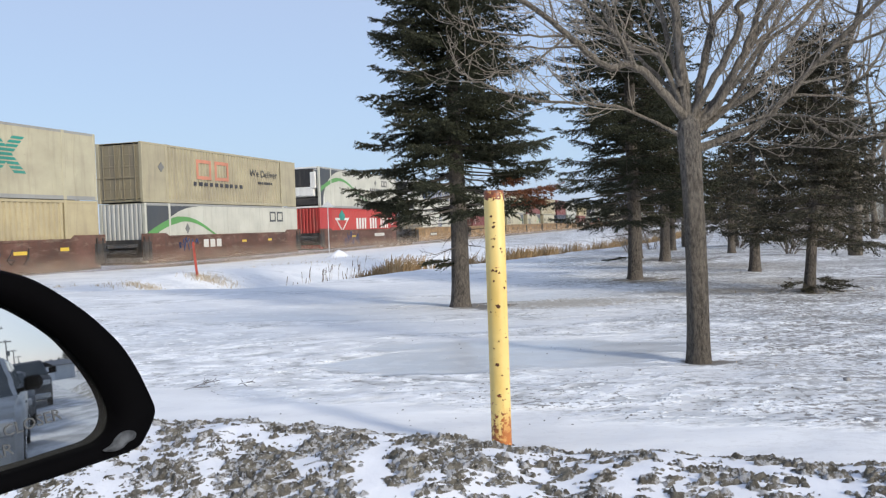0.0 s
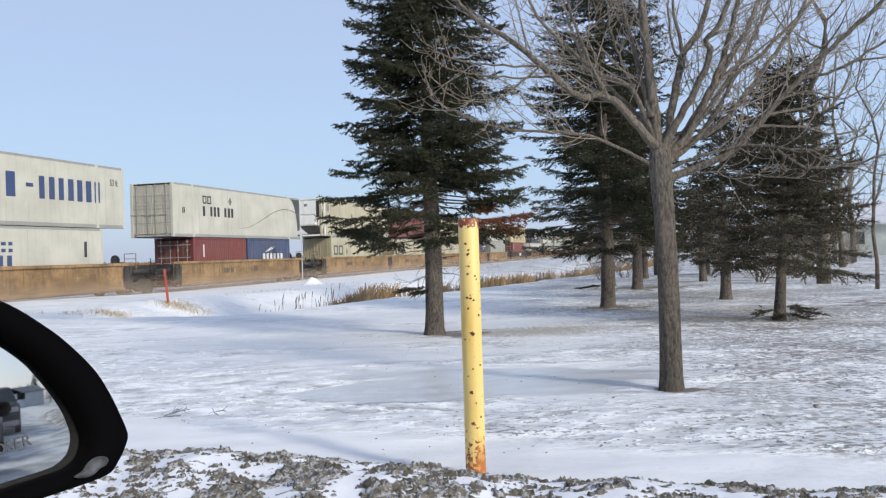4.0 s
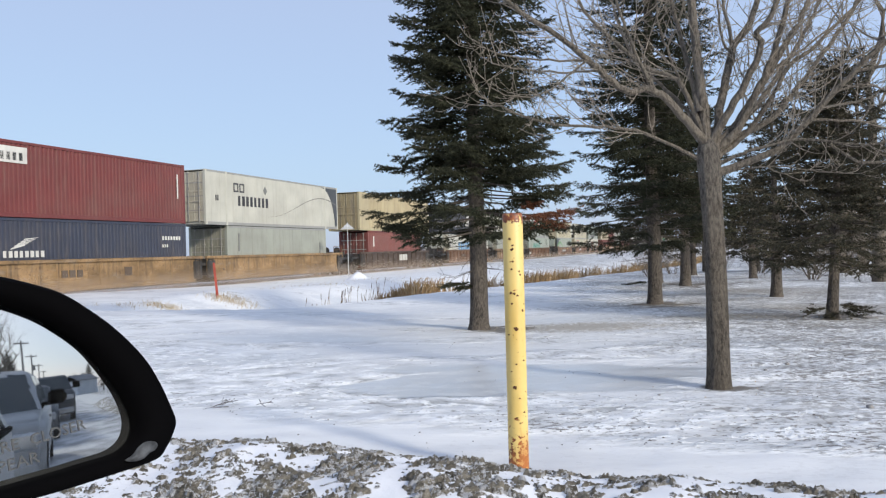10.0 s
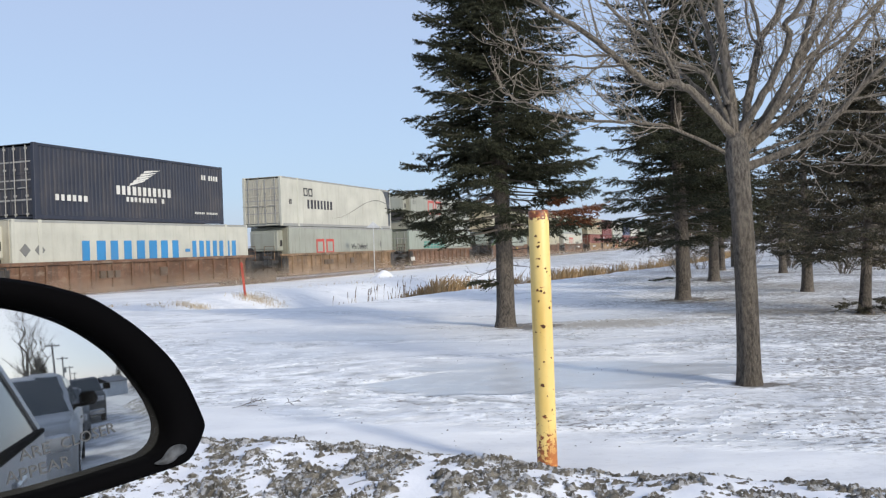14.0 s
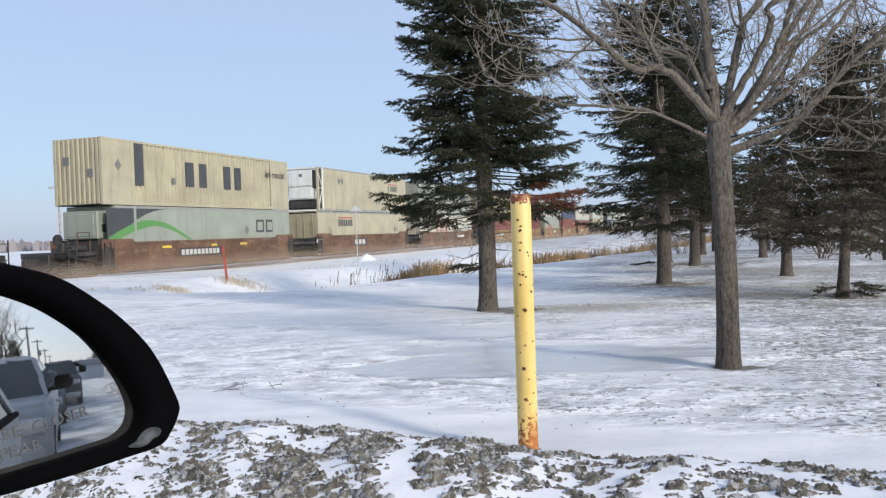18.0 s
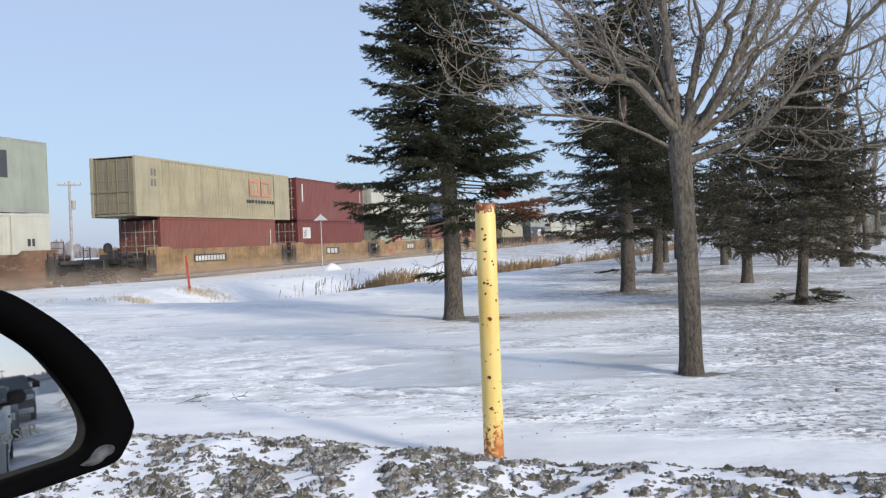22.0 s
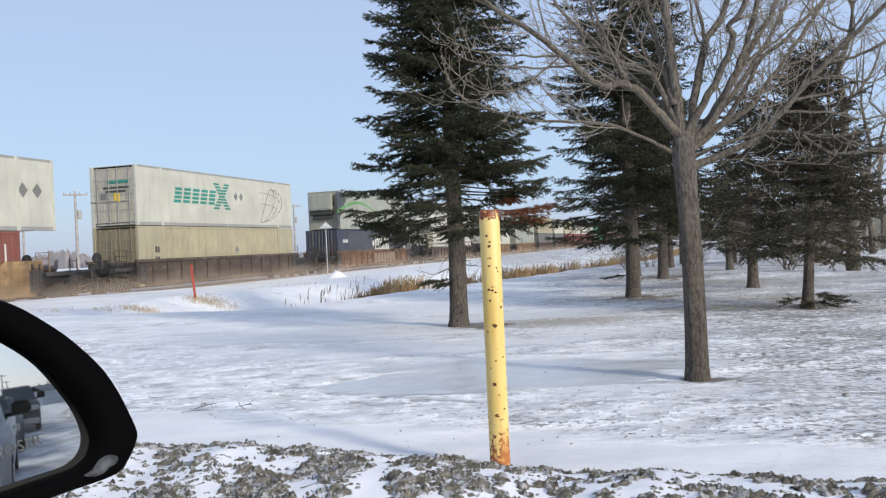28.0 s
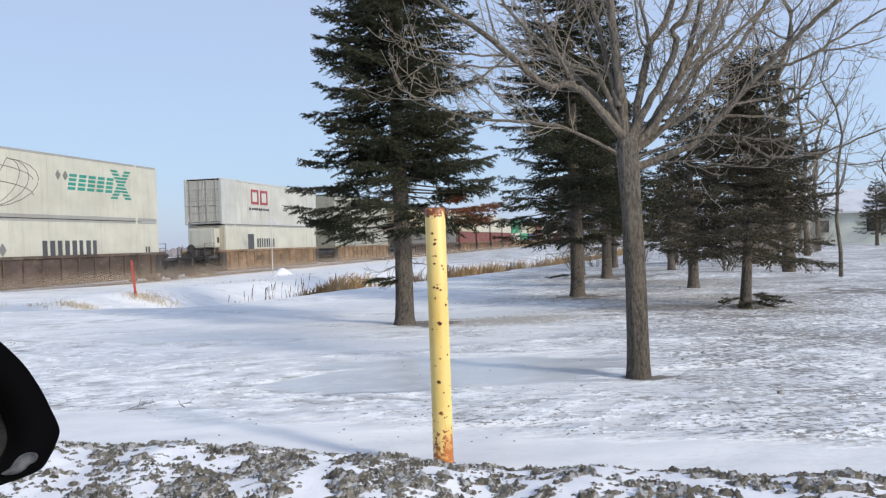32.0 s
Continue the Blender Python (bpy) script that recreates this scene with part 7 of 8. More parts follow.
def blade_field(name, pts, hts, seed, mat, lean=0.25, width=0.010):
    """Dry stalks: two bent segments each."""
    rs = np.random.RandomState(seed)
    n = len(pts)
    a = rs.uniform(0, 6.283, n)
    ln = rs.uniform(0.02, lean, n) * hts
    dx, dy = np.cos(a) * ln + 0.10 * hts, np.sin(a) * ln
    w = width * rs.uniform(0.6, 1.3, n)
    ang = rs.uniform(-0.6, 0.6, n)
    px, py = np.cos(ang) * w, np.sin(ang) * w
    b = pts
    mid = b + np.stack([dx * 0.3, dy * 0.3, hts * 0.6], 1)
    tip = b + np.stack([dx, dy, hts], 1)
    o = np.stack([px, py, 0 * px], 1)
    verts = np.stack([b - o, b + o, mid + o * 0.8, mid - o * 0.8, tip + o * 0.25, tip - o * 0.25], 1).reshape(-1, 3)
    i = np.arange(n)[:, None] * 6
    faces = np.concatenate([i + np.array([[0, 1, 2, 3]]), i + np.array([[3, 2, 4, 5]])], 0)
    return fast_mesh(name, verts, faces, mat)


def reeds():
    rs = np.random.RandomState(4)

    def strip(n, s0, s1, u0, u1, power=1.0):
        s = s0 + (s1 - s0) * rs.random_sample(n) ** power
        e = 15.6 + 0.21 * np.clip(s - 17, 0, 40) + 0.05 * np.clip(s - 57, 0, 400)
        u = e + u0 + (u1 - u0) * rs.random_sample(n)
        clump = vnoise(s * 0.9, u * 1.3, 77) + 0.5 * vnoise(s * 2.6, u * 3, 78)
        keep = clump > rs.uniform(-0.8, 0.6, n)
        s, u = s[keep], u[keep]
        x = -TN.x * (TRACK_OFF - u) + TD.x * s
        y = -TN.y * (TRACK_OFF - u) + TD.y * s
        return np.stack([x, y, height(x, y) - 0.02], 1)

    ob = thing("reeds", "strip of dry straw-coloured reeds and cattails in the ditch", "reeds", kind="stuff")
    a = strip(8200, 23.0, 110, -1.9, -0.25, 1.35)
    part("reed_stalks", blade_field("reed_stalks", a, rs.uniform(0.28, 0.8, len(a)), 5, STRAW, 0.45, 0.018), None, ob)
    a = strip(6500, 22.6, 55, -1.3, -0.1, 1.5)
    part("reed_stalks", blade_field("reed_stalks", a, rs.uniform(0.25, 0.7, len(a)), 6, STRAW, 0.6, 0.018), None, ob)
    b = strip(170, 20.6, 60, -2.6, -0.5, 1.6)
    st, hd = Mesh(), Mesh()
    for p in b:
        h = rs.uniform(0.45, 0.85)
        d = rs.uniform(-.12, .12, 2)
        q = Vector((p[0] + d[0] + 0.05, p[1] + d[1], p[2] + h))
        st.tube([p, q], [0.005, 0.004], 3, cap=False)
        hd.tube([q - Vector((0, 0, .0)), q + Vector((d[0] * .2 + .02, d[1] * .2, 0.17))], [0.010, 0.008], 5)
    part("cattail_stems", st, STRAW, ob)
    part("cattail_heads", hd, SEED, ob)
    # tufts of dead grass on the open snow
    tufts = thing("grass_tufts", "thin tufts of dead grass poking through the snow", "dry grass", kind="stuff")
    pts, hh = [], []
    for cx, cy, n, r, h in ((-7.5, 26.0, 260, 0.32, 0.13), (-7.1, 26.2, 220, 0.42, 0.11), (-8.9, 24.2, 160, 0.26, 0.15), (-8.5, 24.1, 90, 0.2, 0.13), (-9.6, 23.8, 60, 0.3, 0.1), (-11.3, 24.2, 40, 0.3, 0.1), (-4.6, 33.0, 50, 1.2, 0.1), (-6.0, 34.0, 30, 1.0, 0.09),
                            (-3.2, 37.0, 50, 1.3, 0.12), (-8.2, 31.0, 30, 1.0, 0.09), (0.45, 13.05, 30, 0.4, 0.03), (4.2, 17.4, 40, 0.6, 0.04), (6.3, 13.7, 60, 0.7, 0.05), (2.5, 7.2, 14, 0.3, 0.02)):
        q = rs.normal(0, 1, (n, 2)) * r
        x, y = cx + q[:, 0], cy + q[:, 1] * 0.6
        pts.append(np.stack([x, y, height(x, y) - 0.01], 1))
        hh.append(rs.uniform(0.4, 1.2, n) * h)
    part("grass_blades", blade_field("grass_blades", np.concatenate(pts), np.concatenate(hh), 8, PALE_STRAW, 0.9, 0.006), None, tufts)


reeds()


def debris():
    """Grit, a stone, twigs and bits of bark on the snow."""
    rs = random.Random(9)
    stone = plain("grey_stone", (0.22, 0.21, 0.2), 0.9, var=0.3, scale=20)

    def lump(r, seed):
        bm = bmesh.new()
        bmesh.ops.create_icosphere(bm, subdivisions=2, radius=r)
        for v in bm.verts:
            v.co *= 1 + 0.35 * noise.noise(v.co / r * 1.1 + Vector((seed, 0, 0)))
            v.co.z *= 0.75
        return Mesh().take(bm)

    for x, y, r in ((2.95, 6.14, 0.026), (1.62, 7.0, 0.012), (3.3, 8.6, 0.022), (2.9, 8.1, 0.016)):
        ob = tagged(new("stone", lump(r, x).data("stone", stone, True)), "small grey stone lying on the snow", "stone", "stones on the snow")
        ob.matrix_basis = pose(x, y, float(height(x, y)) + r * 0.35)
    for x, y, yaw, ln in ((-2.15, 6.75, 20, 0.30), (-1.75, 6.9, -30, 0.18)):
        me = Mesh()
        grow(me, Vector((0, 0, 0.012)), Vector((1, 0.1, 0.25)), ln, 0.0019, 1, random.Random(int(x * 10)), -0.5, (0, 4, 2), 0.12)
        ob = tagged(new("twig", me.data("twig", DARK_TWIG)), "dry forked twig stuck in the snow", "twig", "twigs on the snow")
        ob.matrix_basis = pose(x, y, float(height(x, y)), 0, 0, yaw)
    grit = Mesh()
    for i in range(700):
        x, y = rs.uniform(-3.5, 6.5), 5.2 + 9 * rs.random() ** 1.6
        dens = 0.25 + 0.75 * max(0, min(1, (x + 1.0) / 4.5)) + 0.5 * vnoise(np.array(x * 0.7), np.array(y * 0.7), 15)
        if rs.random() > dens:
            continue
        r = rs.uniform(0.003, 0.008)
        z = float(height(x, y))
        a = rs.uniform(0, 3.14)
        c, s_ = math.cos(a) * r * 1.8, math.sin(a) * r * 1.8
        grit.add([(x - c, y - s_, z), (x + s_ * .6, y - c * .6, z), (x + c, y + s_, z), (x - s_ * .6, y + c * .6, z), (x, y, z + r)], [(0, 1, 4), (1, 2, 4), (2, 3, 4), (3, 0, 4)])
    tagged(new("ground_litter", grit.data("ground_litter", DARK_TWIG)), "bits of dead leaf and grit scattered on the snow", "litter", kind="stuff")


debris()


# ---- beyond the track ----
def utility_pole(x, y, h, seed):
    # weathered wood, with distance haze put into its colour as a paler grey
    w = plain("hazed_weathered_pole_wood", (0.30, 0.28, 0.26), 0.9, var=0.3, scale=3)
    ob = thing("utility_pole", "weathered wooden utility pole with a crossarm", "utility pole", pose(x, y, float(height(x, y)) - 0.1, 0, 0, 25), "utility poles")
    part("pole", Mesh().tube([(0, 0, 0), (0, 0, h)], [0.2, 0.13], 8), w, ob)
    part("crossarm", Mesh().box(-1.3, 1.3, -0.08, 0.08, h - 0.5, h - 0.32, 0.02), w, ob)
    for q in (-1.2, -0.5, 0.5, 1.2):
        part("insulator", Mesh().tube([(q, 0, h - 0.32), (q, 0, h - 0.12)], [0.05, 0.04], 6), ROD, ob)
    if seed % 2:
        part("transformer", Mesh().tube([(0.35, 0.1, h - 3.2), (0.35, 0.1, h - 2.2)], [0.25, 0.25], 10), ROD, ob)
    return ob


for i, (x, y, h) in enumerate(((-41.5, 95.2, 9.9), (-58.0, 116.0, 10.2), (-24.5, 140.0, 10.0), (-92.0, 132.0, 10.0))):
    utility_pole(x, y, h, i + 1)


def far_woods():
    """Distant leafless scrub and woods along the skyline: many small upright sprays."""
    rs = np.random.RandomState(12)
    m, n, l, b = material("far_grey_brown_scrub", 1.0)
    g = n.new("ShaderNodeNewGeometry")
    l.new(ramp(n, l, g.outputs["Random Per Island"], (0, (0.15, 0.145, 0.16)), (1, (0.26, 0.24, 0.245))), b.inputs["Base Color"])
    k = 16000
    a = np.radians(rs.uniform(-75, 62, k))
    d = rs.uniform(300, 520, k)
    top = 3.2 + 2.4 * vnoise(a * 9, d * 0.004, 3) + 2.0 * np.maximum(0, vnoise(a * 30, d * 0.01, 5))
    bump_ = np.exp(-((np.degrees(a) + 24.5) / 1.6) ** 2) * 4.0
    h = np.maximum(1.0, (top + bump_) * rs.uniform(0.5, 1.1, k))
    x, y = np.sin(a) * d, np.cos(a) * d
    w = rs.uniform(0.4, 1.3, k)
    ca, sa = np.cos(a), -np.sin(a)
    z = np.full(k, -0.6)
    verts = np.stack([np.stack([x - ca * w, y - sa * w, z], 1), np.stack([x + ca * w, y + sa * w, z], 1),
                      np.stack([x + ca * w * .7, y + sa * w * .7, z + h * .7], 1), np.stack([x + ca * rs.uniform(-.4, .4, k), y, z + h], 1), np.stack([x - ca * w * .7, y - sa * w * .7, z + h * .7], 1)], 1).reshape(-1, 3)
    faces = np.arange(k * 5).reshape(-1, 5)
    ob = tagged(new("far_woods", fast_mesh("far_woods", verts, faces, m)), "grey-brown leafless scrub and woods along the skyline", "woods", kind="stuff")


far_woods()


# ---- the car that the camera sits in, with its door mirror ----
def car_frame(x, y, z=0.0, back=0.0):
    """The pose of a car in the queue: x ahead along the road, y to the left of the camera."""
    p = ROAD_DIR * x - ROAD_OUT * y
    gz = float(height(p.x, p.y)) + 0.02
    return pose(p.x, p.y, gz + z, 0, 0, math.degrees(math.atan2(ROAD_DIR.y, ROAD_DIR.x)) + back)


SILVER = paint("dirty_silver_paint", (0.52, 0.52, 0.515), 0.35, 0.35)
DARKCAR = paint("salt_stained_dark_paint", (0.035, 0.04, 0.05), 0.3, 0.3)
GREYCAR = paint("salt_stained_grey_paint", (0.13, 0.135, 0.14), 0.4, 0.35)
gm, gn, gl, gb = material("tinted_window_glass", 0.05)
gb.inputs["Base Color"].default_value = (0.03, 0.04, 0.04, 1)
gb.inputs["Specular IOR Level"].default_value = 0.7
TINT = gm
LAMP = plain("clear_lamp_glass", (0.6, 0.6, 0.6), 0.15, 0.4)
CHROME = plain("dull_chrome", (0.5, 0.5, 0.5), 0.25, 0.9)


def wheel_parts(ob, pts, r):
    tyre = cached(("tyre", r), lambda: Mesh().disc((0, 0, 0), 1, r, 0.21, 24).data("tyre", RUBBER))
    rim = cached(("rim", r), lambda: Mesh().disc((0, 0, 0), 1, r * 0.64, 0.225, 18).data("rim", CHROME))
    for x, y in pts:
        w = part("wheel", tyre, None, ob, m=pose(x, y, r))
        part("rim", rim, None, w)


def vehicle(name, label, kind, paint_m, x, y, L, W, H, hood, belt, yaw=0.0):
    """A road vehicle seen from ahead: body, glasshouse, lamps, mirrors, wheels. Its front points along +x."""
    ob = thing(name, label, kind, car_frame(x, y, 0, yaw), "cars waiting in the queue")
    f, r = L / 2, -L / 2
    bed = kind == "pickup truck"
    cab_r = r + (1.75 if bed else 0.35)
    bm = bmesh.new()
    prof = [(r, 0.32), (f - 0.1, 0.28), (f, 0.45), (f - 0.02, hood - 0.16), (f - 0.22, hood - 0.03), (f - 1.15, belt), (r + 0.05, belt), (r, belt - 0.15)]
    vs = [bm.verts.new((a, s * W / 2, b)) for s in (-1, 1) for a, b in prof]
    n = len(prof)
    bm.faces.new(vs[:n])
    bm.faces.new(vs[n:][::-1])
    for i in range(n):
        bm.faces.new((vs[i], vs[(i + 1) % n], vs[n + (i + 1) % n], vs[n + i]))
    bmesh.ops.recalc_face_normals(bm, faces=bm.faces)
    bmesh.ops.bevel(bm, geom=bm.edges[:], offset=0.07, segments=3, affect="EDGES")
    part("body", Mesh().take(bm), paint_m, ob, smooth=True)
    # glasshouse
    a0, a1, b1, b0 = f - 1.05, f - 1.85, cab_r + 0.25, cab_r
    wb, wt = W / 2 - 0.05, W / 2 - 0.24
    lo = [(a0, -wb, belt - .03), (a0, wb, belt - .03), (b0, wb, belt - .03), (b0, -wb, belt - .03)]
    hi = [(a1, -wt, H - .06), (a1, wt, H - .06), (b1, wt, H - .06), (b1, -wt, H - .06)]
    part("roof", Mesh().add(lo + hi + [(a1 - .15, -wt + .12, H), (a1 - .15, wt - .12, H), (b1 + .12, wt - .12, H), (b1 + .12, -wt + .12, H)],
                            [(0, 1, 5, 4), (1, 2, 6, 5), (2, 3, 7, 6), (3, 0, 4, 7), (4, 5, 9, 8), (5, 6, 10, 9), (6, 7, 11, 10), (7, 4, 8, 11), (8, 9, 10, 11)]), paint_m, ob)

    def pane(q, inset, out, nm):
        c = [Vector(p) for p in q]
        mid = sum(c, Vector()) / 4
        nrm = (c[1] - c[0]).cross(c[3] - c[0]).normalized()
        if nrm.dot(mid - Vector((0, 0, 1))) < 0:
            nrm = -nrm
        pts = [p + (mid - p).normalized() * inset + nrm * out for p in c]
        back = [p - nrm * (out + 0.01) for p in pts]
        part(nm, Mesh().add(pts + back, [(0, 1, 2, 3), (7, 6, 5, 4), (0, 4, 5, 1), (1, 5, 6, 2), (2, 6, 7, 3), (3, 7, 4, 0)]), TINT, ob)

    pane([lo[0], lo[1], hi[1], hi[0]], 0.07, 0.006, "windscreen")
    pane([lo[2], lo[3], hi[3], hi[2]], 0.09, 0.006, "rear_window")
    for s, (i, j) in ((-1, (0, 3)), (1, (1, 2))):
        A, B, C, D = Vector(lo[i]), Vector(lo[j]), Vector(hi[j]), Vector(hi[i])
        pane([A, A.lerp(B, .5), D.lerp(C, .45), D], 0.07, 0.006, "side_window")
        pane([A.lerp(B, .53), B, C, D.lerp(C, .48)], 0.07, 0.006, "side_window")
        mx, my = a0 - 0.35, s * (W / 2 + 0.14)
        k = 1.35 if bed else 1.0
        part("door_mirror", Mesh().box(mx - .06, mx + .08, my - .12 * k, my + .12 * k, belt + .02, belt + .02 + .2 * k, 0.04).box(mx - .02, mx + .04, min(s * W / 2 - s * .1, my), max(s * W / 2 - s * .1, my), belt + .02, belt + .07, 0.01), BLACK_PLASTIC, ob)
        part("headlight", Mesh().box(f - 0.14, f + 0.015, s * W / 2 - s * 0.42 if s > 0 else s * W / 2 + 0.06, s * W / 2 - 0.06 if s > 0 else s * W / 2 + 0.42, hood - 0.36, hood - 0.16, 0.03), LAMP, ob)
        part("door_handle", Mesh().box(-0.25, -0.05, s * W / 2 - 0.01 if s > 0 else -W / 2 - 0.03, s * W / 2 + 0.03 if s > 0 else -W / 2 + 0.01, belt - 0.2, belt - 0.16), CHROME, ob)
    part("grille", Mesh().box(f - 0.05, f + 0.02, -W * .26, W * .26, hood - .42, hood - .17, 0.02), BLACK_PLASTIC, ob)
    part("bumper", Mesh().box(f - 0.12, f + 0.06, -W / 2 + .08, W / 2 - .08, .32, .54, 0.04), paint_m if not bed else CHROME, ob)
    wheel_parts(ob, [(f - .85, -W / 2 + .09), (f - .85, W / 2 - .09), (r + .8, -W / 2 + .09), (r + .8, W / 2 - .09)], 0.34 if not bed else 0.39)
    return ob


vehicle("suv", "silver-grey utility vehicle waiting behind, stained with road salt", "car", SILVER, -6.3, 0.62, 4.7, 1.84, 1.68, 1.02, 1.08)
vehicle("hatchback", "dark grey hatchback waiting in the queue", "car", GREYCAR, -12.4, 0.45, 4.2, 1.76, 1.5, 0.92, 0.98)
vehicle("pickup", "black pickup truck with large door mirrors in the queue", "pickup truck", DARKCAR, -19.2, -0.05, 5.7, 2.0, 1.92, 1.2, 1.26, -1.0)


def own_car():
    ob = thing("passenger_car", "silver car with an open side window and black door mirror", "car", car_frame(0, 0))
    z0 = float(height(0, 0)) + 0.02

    def Z(z):
        return z - z0
    yr, yl = -0.17, 1.6

    def tuck(q):
        """Lean the sides above the sills inwards."""
        for v in q.data.vertices:
            v.co.y += 0.35 * max(0.0, v.co.z - Z(.95)) * (1 if v.co.y < (yr + yl) / 2 else -1)
        return q

    side = [(-2.0, Z(.35)), (2.1, Z(.3)), (2.25, Z(.5)), (2.15, Z(.85)), (1.25, Z(.93)), (-1.95, Z(.95)), (-2.05, Z(.8))]
    for y0, y1 in ((yr, yr + 0.06), (yl - 0.06, yl)):
        part("body_side", Mesh().prism(side, 1, y0, y1), SILVER, ob)
        part("window_sill", Mesh().box(-1.9, 1.2, y0 - 0.012, y1 + 0.012, Z(.935), Z(.97), 0.008), BLACK_PLASTIC, ob)
        # pillars: front, middle, rear
        for a, b, w in (((1.3, .95), (.78, 1.5), .07), ((-.42, .95), (-.5, 1.5), .10), ((-1.85, .95), (-1.35, 1.5), .14)):
            tuck(part("pillar", Mesh().prism([(a[0] - w / 2, Z(a[1])), (a[0] + w / 2, Z(a[1])), (b[0] + w / 2, Z(b[1])), (b[0] - w / 2, Z(b[1]))], 1, y0 + 0.005, y1 - 0.005), SILVER, ob))
        tuck(part("rear_side_window", Mesh().prism([(-.5, Z(.96)), (-.56, Z(1.49)), (-1.3, Z(1.49)), (-1.78, Z(.96))], 1, y0 + 0.02, y1 - 0.03), TINT, ob))
    tuck(part("windshield", Mesh().prism([(1.28, Z(.94)), (1.31, Z(.94)), (.83, Z(1.5)), (.80, Z(1.5))], 1, yr + 0.07, yl - 0.07), TINT, ob))
    tuck(part("roof", Mesh().prism([(.85, Z(1.49)), (.8, Z(1.54)), (-.4, Z(1.6)), (-1.35, Z(1.55)), (-1.4, Z(1.49))], 1, yr + 0.02, yl - 0.02), SILVER, ob))
    part("hood", Mesh().prism([(1.28, Z(.93)), (2.2, Z(.82)), (2.2, Z(.74)), (1.28, Z(.86))], 1, yr + 0.06, yl - 0.06), SILVER, ob)
    part("floor_pan", Mesh().box(-1.9, 2.1, yr + 0.07, yl - 0.07, Z(.3), Z(.36)), BLACK_PLASTIC, ob)
    tuck(part("tailgate", Mesh().prism([(-2.0, Z(.4)), (-1.92, Z(.95)), (-1.38, Z(1.5)), (-1.43, Z(1.52)), (-2.0, Z(.98)), (-2.08, Z(.4))], 1, yr + 0.07, yl - 0.07), SILVER, ob))
    part("door_handle", Mesh().box(-1.0, -0.8, yr - 0.03, yr + 0.01, Z(.80), Z(.835), 0.01), CHROME, ob)
    wheel_parts(ob, [(1.45, yr + .1), (1.45, yl - .1), (-1.3, yr + .1), (-1.3, yl - .1)], 0.33)
    # the door mirror: a point on the glass, the way that it faces, and the outline in its plane
    P = Vector((-0.32632, 0.65541, 1.14254))
    N = Vector((0.72749, -0.68172, 0.07758)).normalized()
    E1 = Vector((0, 0, 1)).cross(N).normalized()
    E2 = N.cross(E1)
    inv = ob.matrix_basis.inverted()
    R = 1.25

    def at(a, b, d):
        return inv @ (P + E1 * (a + 0.0152) + E2 * (b + 0.0068) + N * d)

    def sag(a, b):
        return -((a + 0.0152) ** 2 + (b + 0.0068) ** 2) / (2 * R)

    def smooth_loop(pts, k=5):
        out, n = [], len(pts)
        for i in range(n):
            p0, p1, p2, p3 = (Vector(pts[(i + j) % n]) for j in (-1, 0, 1, 2))
            for q in range(k):
                t = q / k
                out.append(0.5 * ((2 * p1) + (p2 - p0) * t + (2 * p0 - 5 * p1 + 4 * p2 - p3) * t * t + (3 * p1 - p0 - 3 * p2 + p3) * t ** 3))
        return out

    outer = smooth_loop([(-.14, .094), (-.10, .092), (-.064, .0862), (-.034, .0775), (-.0144, .0694), (.0063, .0551), (.0276, .037), (.0495, .0124), (.0625, -.01), (.071, -.0306), (.0763, -.0465), (.0745, -.0555), (.067, -.068), (.0555, -.0778),
                         (.0185, -.0826), (-.0255, -.0869), (-.07, -.0895), (-.12, -.09), (-.155, -.085), (-.168, -.04), (-.168, .05), (-.158, .086)])
    inner = smooth_loop([(-.138, .072), (-.10, .073), (-.064, .0655), (-.036, .0535), (-.0165, .0406), (.0039, .0226), (.0202, .0008), (.0326, -.0196), (.0395, -.0373), (.0405, -.0492), (.0366, -.0595), (.0285, -.0655), (.0196, -.0681),
                         (-.003, -.0703), (-.0245, -.0727), (-.045, -.0744), (-.07, -.0765), (-.11, -.077), (-.135, -.073), (-.148, -.04), (-.148, .04), (-.145, .064)])
    n = len(outer)
    cen = Vector((-0.045, 0.0))
    m = Mesh()
    rings = [(inner, 1.0, -0.02), (inner, 1.0, 0.012), (outer, 0.955, 0.021), (outer, 1.0, 0.012), (outer, 0.995, -0.03), (outer, 0.9, -0.085), (outer, 0.6, -0.12)]
    vs = []
    for loop, k, d in rings:
        for p in loop:
            q = cen + (p - cen) * k
            vs.append(at(q.x, q.y, d))
    fs = [(i * n + k, i * n + (k + 1) % n, (i + 1) * n + (k + 1) % n, (i + 1) * n + k) for i in range(len(rings) - 1) for k in range(n)]
    fs.append(tuple((len(rings) - 1) * n + k for k in range(n)))
    part("mirror_housing", m.add(vs, fs), BLACK_PLASTIC, ob, "glossy black mirror housing", smooth=True)
    # frost on the lower corner of the rim
    fr = Mesh()
    fp = smooth_loop([(.026, -.0725), (.033, -.0695), (.037, -.066), (.041, -.0625), (.046, -.0605), (.0515, -.061), (.0535, -.0645), (.051, -.068), (.046, -.0695), (.041, -.073), (.034, -.0742)], 3)
    fr.add([at(p.x, p.y, 0.0215) for p in fp] + [at(p.x, p.y, 0.012) for p in fp] + [at(.038, -.0695, 0.0235)],
           [(i, (i + 1) % len(fp), 2 * len(fp)) for i in range(len(fp))] + [(i, len(fp) + i, len(fp) + (i + 1) % len(fp), (i + 1) % len(fp)) for i in range(len(fp))])
    part("frost_patch", fr, plain("thin_frost", (0.075, 0.08, 0.088), 0.95, var=0.6, scale=90), ob, "thin grey frost", smooth=True)
    # convex glass
    gv, gf, steps = [], [], 10
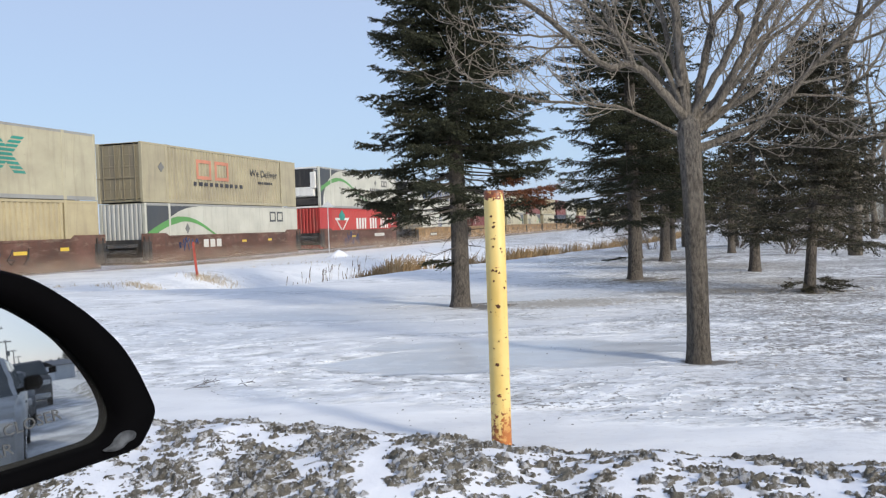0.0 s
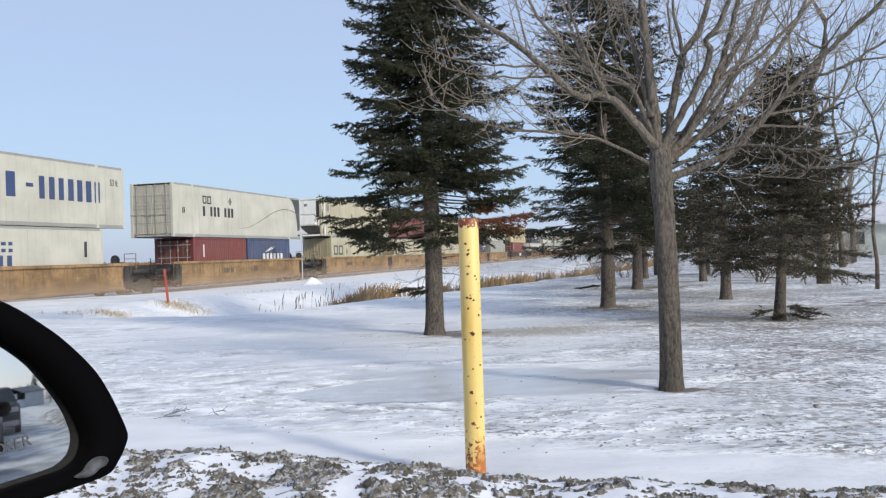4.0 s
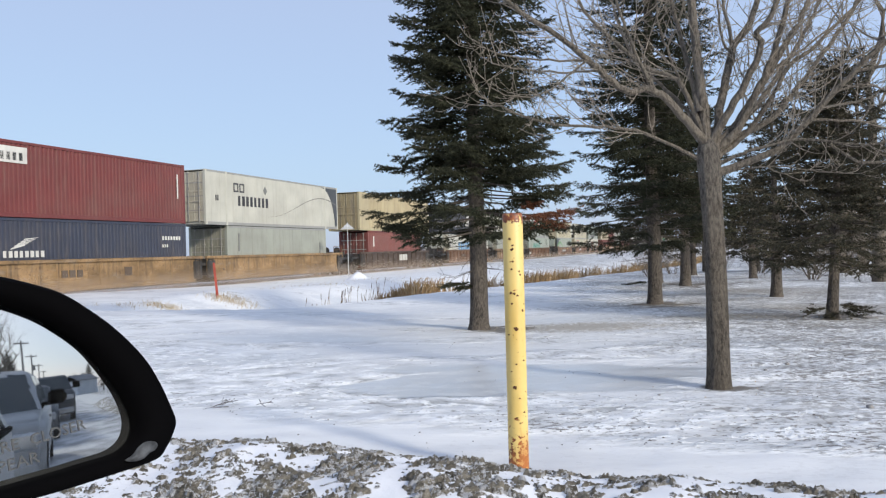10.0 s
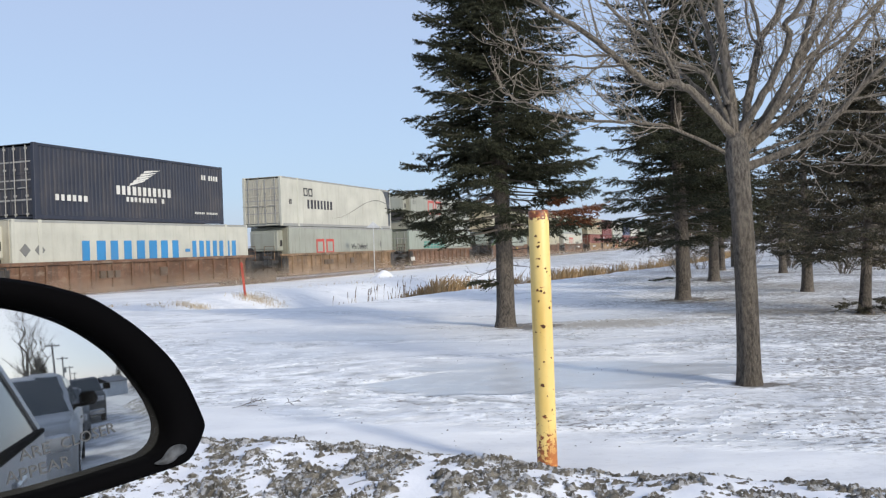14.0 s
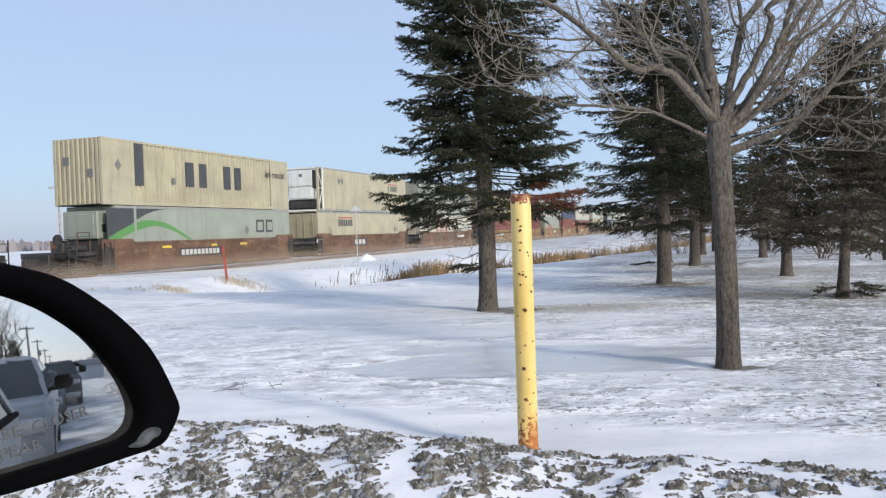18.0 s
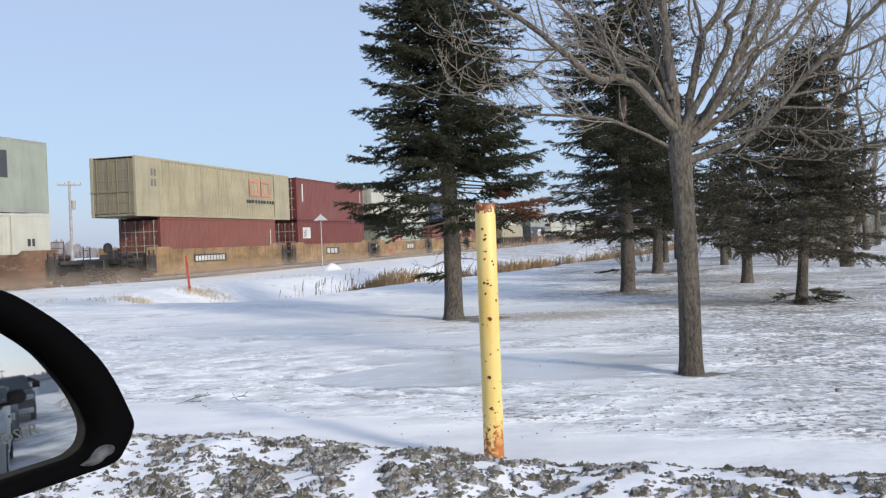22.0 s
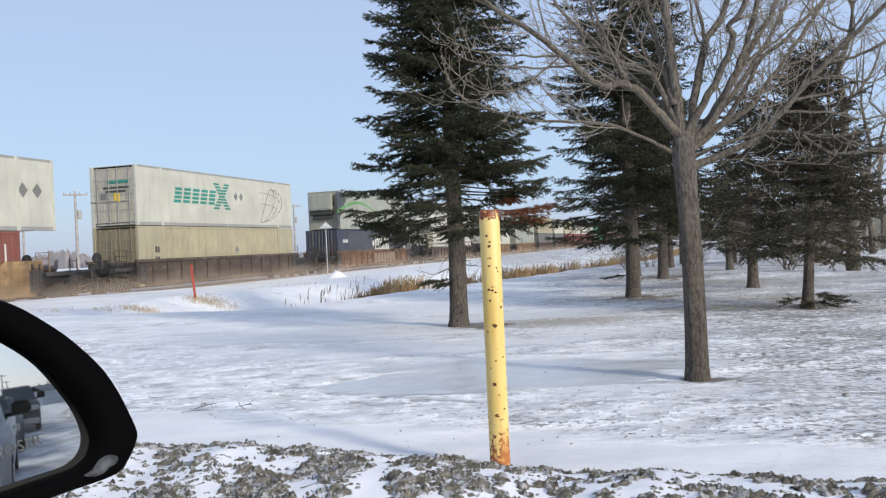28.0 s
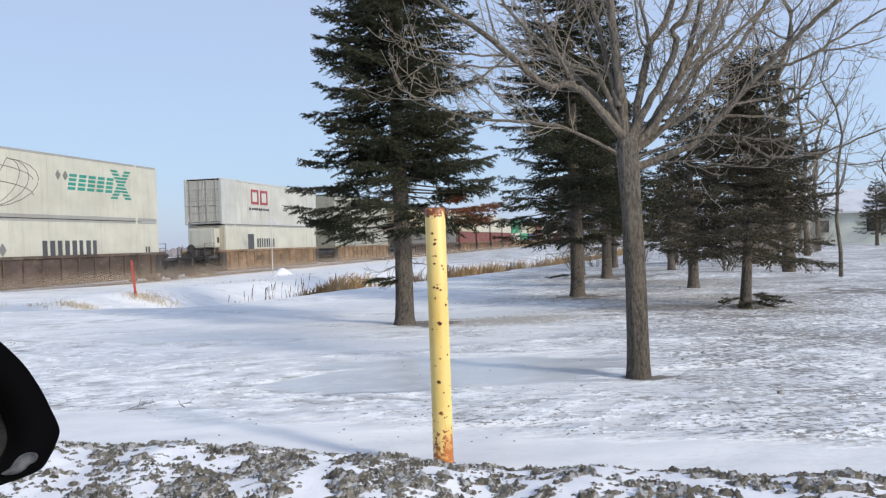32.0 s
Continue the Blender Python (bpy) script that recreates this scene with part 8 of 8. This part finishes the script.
    for i in range(steps + 1):
        for p in inner:
            q = cen + (p - cen) * (i / steps) * 0.999
            gv.append(at(q.x, q.y, sag(q.x, q.y)))
    for i in range(steps):
        gf += [(i * n + k, i * n + (k + 1) % n, (i + 1) * n + (k + 1) % n, (i + 1) * n + k) for k in range(n)]
    mm, mn, ml, mb = material("salt_filmed_mirror", 0.02, 1.0)
    mb.inputs["Base Color"].default_value = (0.52, 0.545, 0.55, 1)
    film_f = ramp(mn, ml, noise_tex(mn, ml, coords(mn, ml), 22, 5, 0.6), (0.4, (0.006,) * 3), (0.7, (0.04,) * 3))
    dif = mn.new("ShaderNodeBsdfDiffuse")
    dif.inputs[0].default_value = (0.55, 0.57, 0.6, 1)
    ms = mn.new("ShaderNodeMixShader")
    ml.new(film_f, ms.inputs[0])
    ml.new(mb.outputs[0], ms.inputs[1])
    ml.new(dif.outputs[0], ms.inputs[2])
    ml.new(ms.outputs[0], mn["Material Output"].inputs[0])
    part("mirror_glass", Mesh().add(gv, gf), mm, ob, "convex mirror glass with salt film", smooth=True)
    etched = plain("etched_warning_letters", (0.075, 0.08, 0.085), 0.6, var=0.1)
    for text, a, b, w, h, tilt in (("ARE", -.0715, -.0525, .0225, .0088, 7), ("CLOSER", -.0410, -.0490, .0445, .0088, 8), ("APPEAR", -.0820, -.0680, .0480, .0090, 6)):
        me = words(text, h, w)
        t = math.radians(tilt)
        for v in me.vertices:
            x, y = v.co.x, v.co.y
            aa, bb = a + x * math.cos(t) - y * math.sin(t), b + x * math.sin(t) + y * math.cos(t)
            v.co = at(aa, bb, 0.0006 + sag(aa, bb) + v.co.z * 0.05)
        me.materials.append(etched)
        part("warning_text", me, None, ob, "etched warning letters")
    # the arm to the door
    arm = Mesh()
    door = inv @ (ROAD_DIR * 0.62 + ROAD_OUT * 0.16 + Vector((0, 0, 0.97)))
    arm.tube([at(-.11, -.05, -.06), at(-.13, -.06, -.07).lerp(door, .5), door], [0.045, 0.04, 0.045], 10)
    part("mirror_arm", arm, BLACK_PLASTIC, ob, smooth=True)


own_car()


# ---- what the mirror shows behind the queue ----
def behind(x, y):
    p = ROAD_DIR * x - ROAD_OUT * y
    return p.x, p.y


for x, y, turn, src in ((-38, 4.6, 0, B1), (-44, 5.8, 90, B2), (-52, 5.2, 200, GROVE), (-95, -6, 30, YOUNG), (-104, -8, 130, GROVE), (-112, -9, 220, YOUNG), (-100, -11, 300, YOUNG), (-60, 7, 120, B1), (-47, 4.9, 40, B1), (-50, 6.0, 250, B2), (-55, 5.0, 160, B1), (-64, 5.0, 20, YOUNG), (-104, -3.3, 80, YOUNG), (-110, -4.3, 170, YOUNG), (-119, -2.7, 260, YOUNG), (-98, -4.4, 10, YOUNG)):
    qx, qy = behind(x, y)
    copy_thing(src, pose(qx, qy, float(height(qx, qy)) - 0.05, 0, 0, turn))
for i, x in enumerate((-62, -85, -115, -150)):
    qx, qy = behind(x, 4.2)
    utility_pole(qx, qy, 9.5, i)


def shed():
    qx, qy = behind(-82, -4.5)
    ob = thing("storage_shed", "small white shed with a grey roof beside the road", "shed", pose(qx, qy, float(height(qx, qy)), 0, 0, 20))
    part("wall", Mesh().box(-3, 3, -2, 2, 0, 2.6), paint("shed_white", (0.68, 0.69, 0.7), 0.2), ob)
    part("roof", Mesh().prism([(-2.3, 2.55), (0, 3.6), (2.3, 2.55), (2.3, 2.7), (0, 3.75), (-2.3, 2.7)], 0, -3.2, 3.2), paint("shed_roof", (0.2, 0.2, 0.21), 0.2), ob)
    part("door", Mesh().box(-0.5, 0.5, -2.03, -1.98, 0, 2.05), paint("shed_door", (0.25, 0.24, 0.22), 0.2), ob)


shed()


def far_house():
    ob = thing("house", "pale green-grey house half hidden behind far spruces", "house", pose(41.0, 72.0, float(height(41.0, 72.0)), 0, 0, -28))
    part("wall", Mesh().box(-4.5, 4.5, -3, 3, 0, 2.7), paint("house_siding", (0.55, 0.58, 0.52), 0.2), ob)
    part("roof", Mesh().prism([(-3.5, 2.6), (0, 4.6), (3.5, 2.6), (3.5, 2.75), (0, 4.8), (-3.5, 2.75)], 0, -4.8, 4.8), paint("snowy_roof", (0.62, 0.63, 0.66), 0.2), ob)
    for x in (-2.6, 1.4):
        w = part("window", Mesh().box(x, x + 1.1, -3.03, -2.98, 1.0, 2.0), TINT, ob)
        part("window_frame", Mesh().box(x - 0.08, x + 1.18, -3.06, -3.0, 2.0, 2.1).box(x - 0.08, x + 1.18, -3.06, -3.0, 0.9, 1.0), FRAME_WHITE, w)


far_house()


def motions():
    for ob, s, z in MOVING:
        walk(ob, [(0.0, train_pose(s, 0, z)), (32.0, train_pose(s - TRAIN_SPEED * 32.0, 0, z))])


motions()
